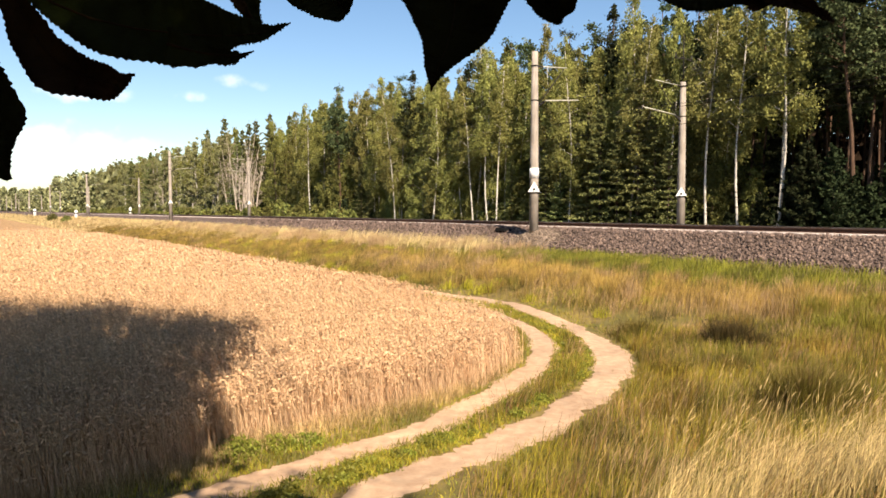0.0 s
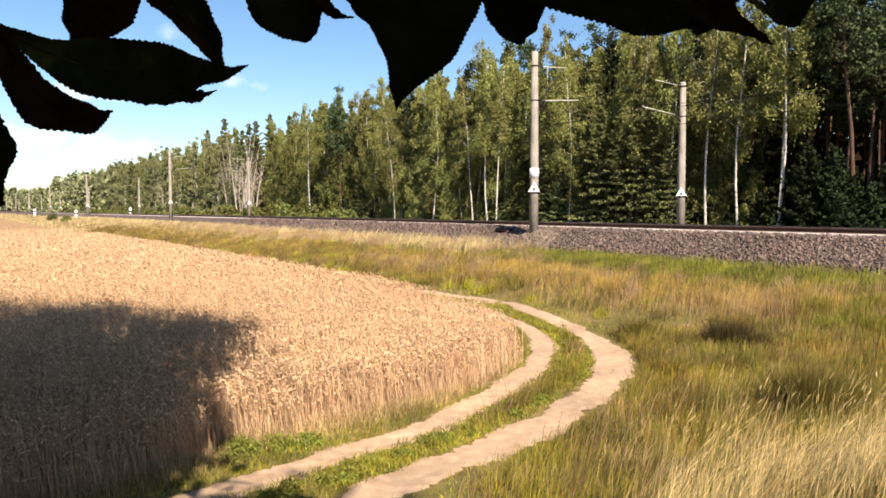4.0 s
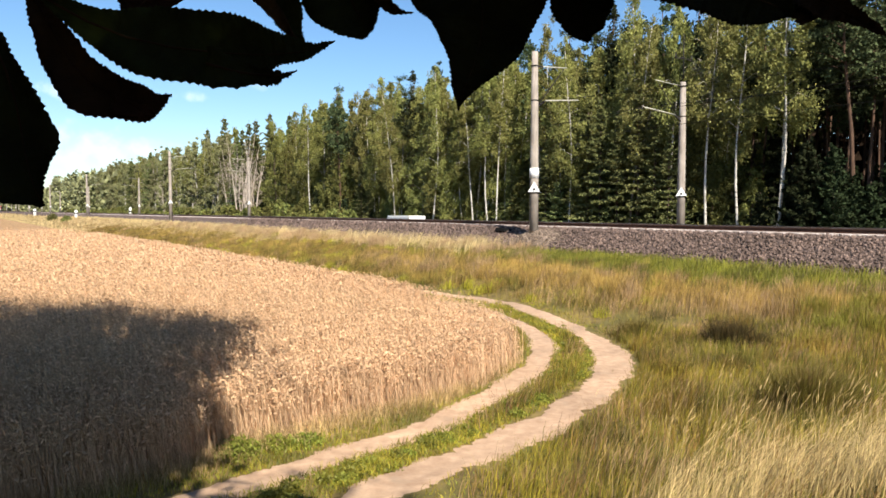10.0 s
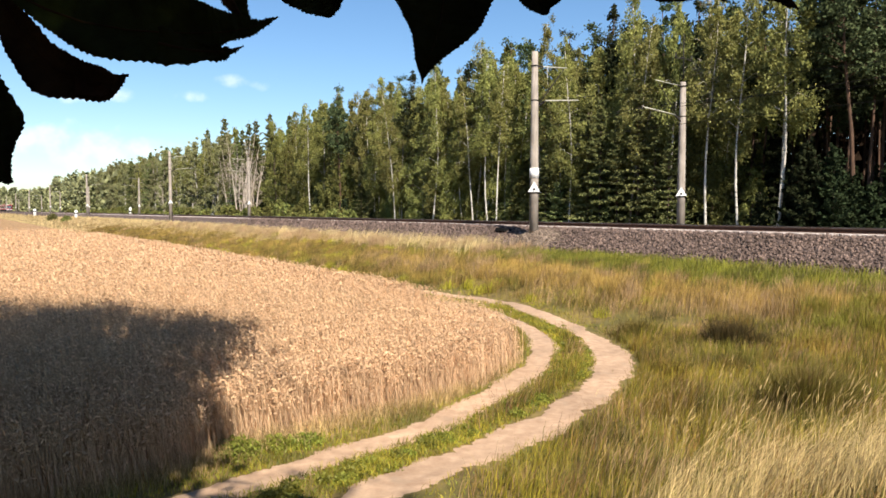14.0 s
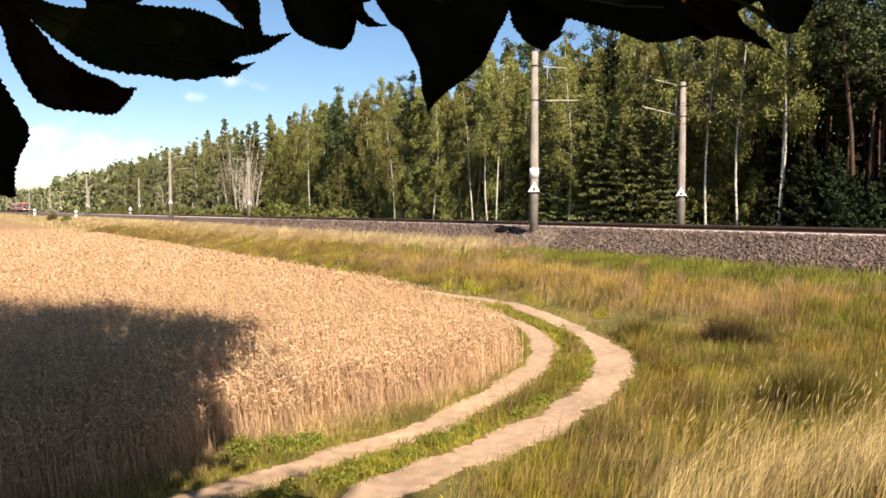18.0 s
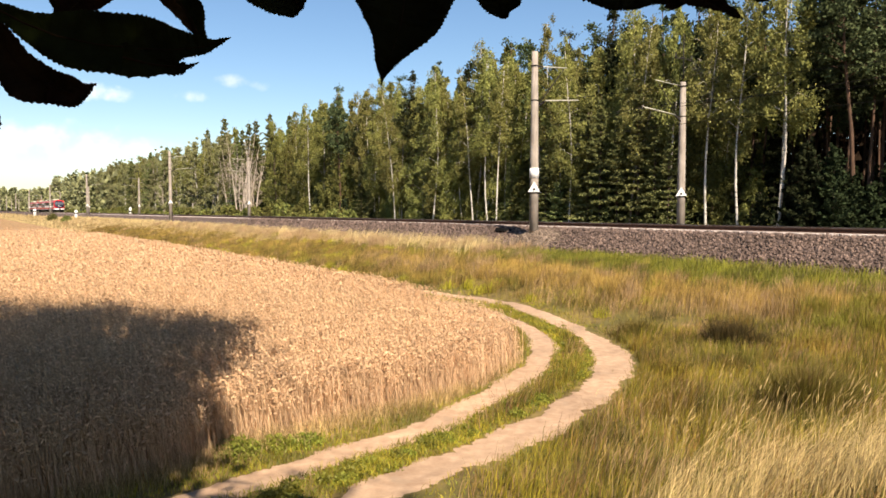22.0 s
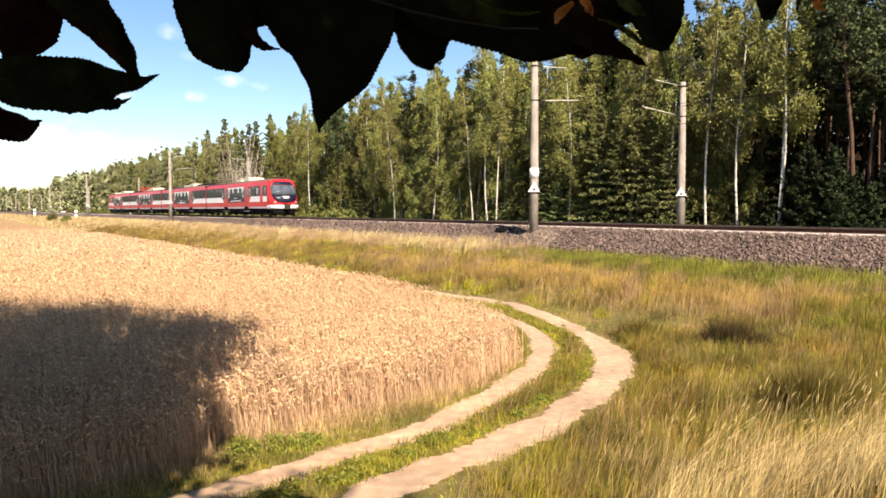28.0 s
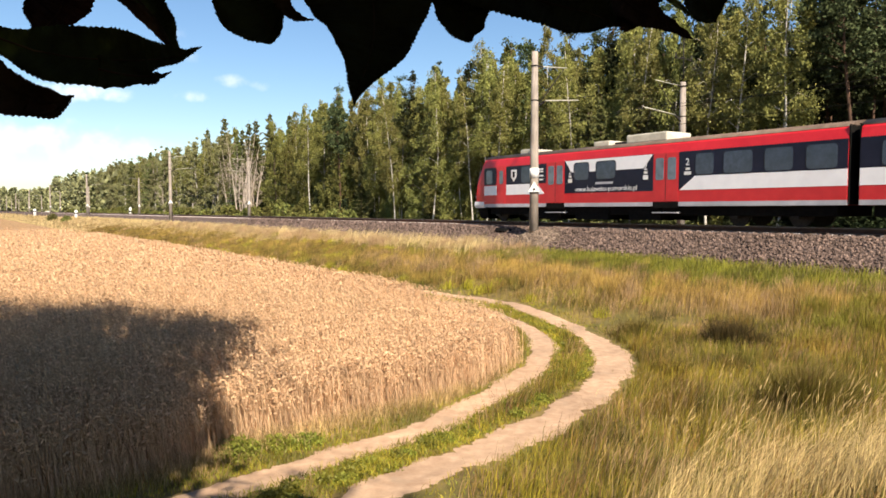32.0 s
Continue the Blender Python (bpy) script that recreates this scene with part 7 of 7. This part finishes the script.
    walk(MIDDLE_SPRAY, [
        (0, HANG(-0.0096, 0.1292, 0.579, 1.01)), (0.5, HANG(0.0042, 0.1121, 0.582, 0.26)), (1, HANG(-0.0322, 0.1083, 0.584, 1.35)), 
        (1.5, HANG(-0.0434, 0.1168, 0.586, 1.62)), (2, HANG(-0.0544, 0.1154, 0.590, 1.49)), (2.5, HANG(-0.0450, 0.1198, 0.593, 2.11)), 
        (3, HANG(-0.0487, 0.0993, 0.594, 0.26)), (3.5, HANG(-0.0525, 0.1079, 0.595, 1.57)), (4.5, HANG(-0.0157, 0.1180, 0.585, 0.88)), 
        (5.5, HANG(-0.0027, 0.1068, 0.569, 0.26)), (6, HANG(-0.0062, 0.1127, 0.565, -0.28)), (6.5, HANG(0.0088, 0.0971, 0.560, 0.54)), 
        (7, HANG(0.0154, 0.0938, 0.561, -0.37)), (7.5, HANG(0.0407, 0.1337, 0.561, 0.24)), (8, HANG(0.0291, 0.1137, 0.559, 0.14)), 
        (8.5, HANG(0.0053, 0.0936, 0.560, -0.44)), (9, HANG(-0.0128, 0.1051, 0.563, -0.13)), (9.5, HANG(0.0089, 0.1393, 0.567, 1.95)), 
        (10, HANG(0.0121, 0.1108, 0.566, 1.12)), (10.5, HANG(-0.0232, 0.1083, 0.565, 0.90)), (11, HANG(-0.0138, 0.1244, 0.565, 0.80)), 
        (11.5, HANG(0.0317, 0.1109, 0.567, -1.82)), (12, HANG(0.0158, 0.1311, 0.575, 1.22)), (12.5, HANG(-0.0173, 0.1305, 0.574, 0.13)), 
        (13, HANG(-0.0046, 0.1287, 0.576, 1.23)), (13.5, HANG(0.0069, 0.1533, 0.580, -2.98)), (14, HANG(-0.0173, 0.1385, 0.591, 2.40)), 
        (14.5, HANG(-0.0281, 0.1392, 0.594, 3.09)), (15.5, HANG(-0.0528, 0.1496, 0.626, 0.88)), (16.5, HANG(-0.0504, 0.1713, 0.652, -2.53)), 
        (17, HANG(-0.0187, 0.1568, 0.641, -1.65)), (17.5, HANG(0.0310, 0.1794, 0.644, -1.26)), (18, HANG(-0.0129, 0.1202, 0.627, 1.71)), 
        (18.5, HANG(-0.0643, 0.1449, 0.604, 1.14)), (19, HANG(-0.0293, 0.1862, 0.598, -2.85)), (19.5, HANG(0.0047, 0.1586, 0.595, 3.35)), 
        (20, HANG(-0.0146, 0.1109, 0.598, 3.01)), (20.5, HANG(-0.0623, 0.1105, 0.598, 2.17)), (21, HANG(-0.0620, 0.1445, 0.595, 2.03)), 
        (21.5, HANG(-0.0410, 0.1480, 0.598, 1.20)), (22, HANG(-0.0516, 0.1401, 0.600, 1.41)), (22.5, HANG(-0.0600, 0.1115, 0.599, 0.94)), 
        (23, HANG(-0.0648, 0.0865, 0.599, -0.00)), (23.5, HANG(-0.0441, 0.1205, 0.602, -0.02)), (24, HANG(-0.0409, 0.1083, 0.602, 1.07)), 
        (24.5, HANG(-0.0653, 0.0950, 0.600, 1.08)), (25, HANG(-0.0534, 0.1301, 0.604, 1.93)), (25.5, HANG(-0.0538, 0.1153, 0.609, 2.52)), 
        (26.5, HANG(-0.0756, 0.1228, 0.631, 3.12)), (27.5, HANG(-0.1208, 0.1140, 0.660, 3.67)), (28, HANG(-0.1144, 0.1087, 0.659, 2.59)), 
        (28.5, HANG(-0.1088, 0.1285, 0.657, 4.03)), (29, HANG(-0.1054, 0.1228, 0.649, 1.76)), (29.5, HANG(-0.1056, 0.1051, 0.650, 2.55)), 
        (30, HANG(-0.0779, 0.1240, 0.650, 2.06)), (30.5, HANG(-0.0709, 0.1272, 0.643, 1.68)), (31, HANG(-0.0944, 0.1029, 0.636, 1.07)), 
        (31.5, HANG(-0.0968, 0.1118, 0.633, 2.16)), (32, HANG(-0.0794, 0.1292, 0.638, 2.35)), 
    ])
    walk(RIGHT_SPRAY, [
        (0, HANG(-0.0089, 0.1194, 0.535, 1.01)), (0.5, HANG(0.0039, 0.1049, 0.545, 0.26)), (1, HANG(-0.0304, 0.1021, 0.551, 1.35)), 
        (1.5, HANG(-0.0412, 0.1108, 0.556, 1.62)), (2, HANG(-0.0524, 0.1111, 0.568, 1.49)), (2.5, HANG(-0.0438, 0.1167, 0.578, 2.11)), 
        (3, HANG(-0.0476, 0.0970, 0.580, 0.26)), (3.5, HANG(-0.0515, 0.1058, 0.583, 1.57)), (4.5, HANG(-0.0148, 0.1114, 0.552, 0.88)), 
        (5.5, HANG(-0.0024, 0.0953, 0.508, 0.26)), (6, HANG(-0.0055, 0.0993, 0.498, -0.28)), (6.5, HANG(0.0076, 0.0840, 0.484, 0.54)), 
        (7, HANG(0.0134, 0.0814, 0.487, -0.37)), (7.5, HANG(0.0354, 0.1162, 0.488, 0.24)), (8, HANG(0.0251, 0.0982, 0.483, 0.14)), 
        (8.5, HANG(0.0046, 0.0809, 0.484, -0.44)), (9, HANG(-0.0112, 0.0919, 0.492, -0.13)), (9.5, HANG(0.0079, 0.1234, 0.502, 1.95)), 
        (10, HANG(0.0107, 0.0980, 0.501, 1.12)), (10.5, HANG(-0.0204, 0.0953, 0.497, 0.90)), (11, HANG(-0.0122, 0.1096, 0.498, 0.80)), 
        (11.5, HANG(0.0281, 0.0982, 0.502, -1.82)), (12, HANG(0.0144, 0.1193, 0.523, 1.22)), (12.5, HANG(-0.0157, 0.1186, 0.522, 0.13)), 
        (13, HANG(-0.0042, 0.1177, 0.527, 1.23)), (13.5, HANG(0.0064, 0.1424, 0.539, -2.98)), (14, HANG(-0.0167, 0.1338, 0.571, 2.40)), 
        (14.5, HANG(-0.0275, 0.1361, 0.581, 3.09)), (15.5, HANG(-0.0528, 0.1496, 0.626, 0.88)), (16.5, HANG(-0.0504, 0.1713, 0.652, -2.53)), 
        (17, HANG(-0.0187, 0.1568, 0.641, -1.65)), (17.5, HANG(0.0310, 0.1794, 0.644, -1.26)), (18, HANG(-0.0129, 0.1202, 0.627, 1.71)), 
        (18.5, HANG(-0.0643, 0.1449, 0.604, 1.14)), (19, HANG(-0.0290, 0.1845, 0.592, -2.85)), (19.5, HANG(0.0046, 0.1556, 0.584, 3.35)), 
        (20, HANG(-0.0145, 0.1101, 0.594, 3.01)), (20.5, HANG(-0.0619, 0.1097, 0.594, 2.17)), (21, HANG(-0.0609, 0.1420, 0.585, 2.03)), 
        (21.5, HANG(-0.0407, 0.1470, 0.594, 1.20)), (22, HANG(-0.0515, 0.1399, 0.599, 1.41)), (22.5, HANG(-0.0599, 0.1112, 0.598, 0.94)), 
        (23, HANG(-0.0646, 0.0863, 0.598, -0.00)), (23.5, HANG(-0.0441, 0.1205, 0.602, -0.02)), (24, HANG(-0.0409, 0.1083, 0.602, 1.07)), 
        (24.5, HANG(-0.0653, 0.0950, 0.600, 1.08)), (25, HANG(-0.0534, 0.1301, 0.604, 1.93)), (25.5, HANG(-0.0538, 0.1153, 0.609, 2.52)), 
        (26.5, HANG(-0.0756, 0.1228, 0.631, 3.12)), (27.5, HANG(-0.1208, 0.1140, 0.660, 3.67)), (28, HANG(-0.1144, 0.1087, 0.659, 2.59)), 
        (28.5, HANG(-0.1088, 0.1285, 0.657, 4.03)), (29, HANG(-0.1054, 0.1228, 0.649, 1.76)), (29.5, HANG(-0.1056, 0.1051, 0.650, 2.55)), 
        (30, HANG(-0.0779, 0.1240, 0.650, 2.06)), (30.5, HANG(-0.0709, 0.1272, 0.643, 1.68)), (31, HANG(-0.0944, 0.1029, 0.636, 1.07)), 
        (31.5, HANG(-0.0968, 0.1118, 0.633, 2.16)), (32, HANG(-0.0794, 0.1292, 0.638, 2.35)), 
    ])


motions()
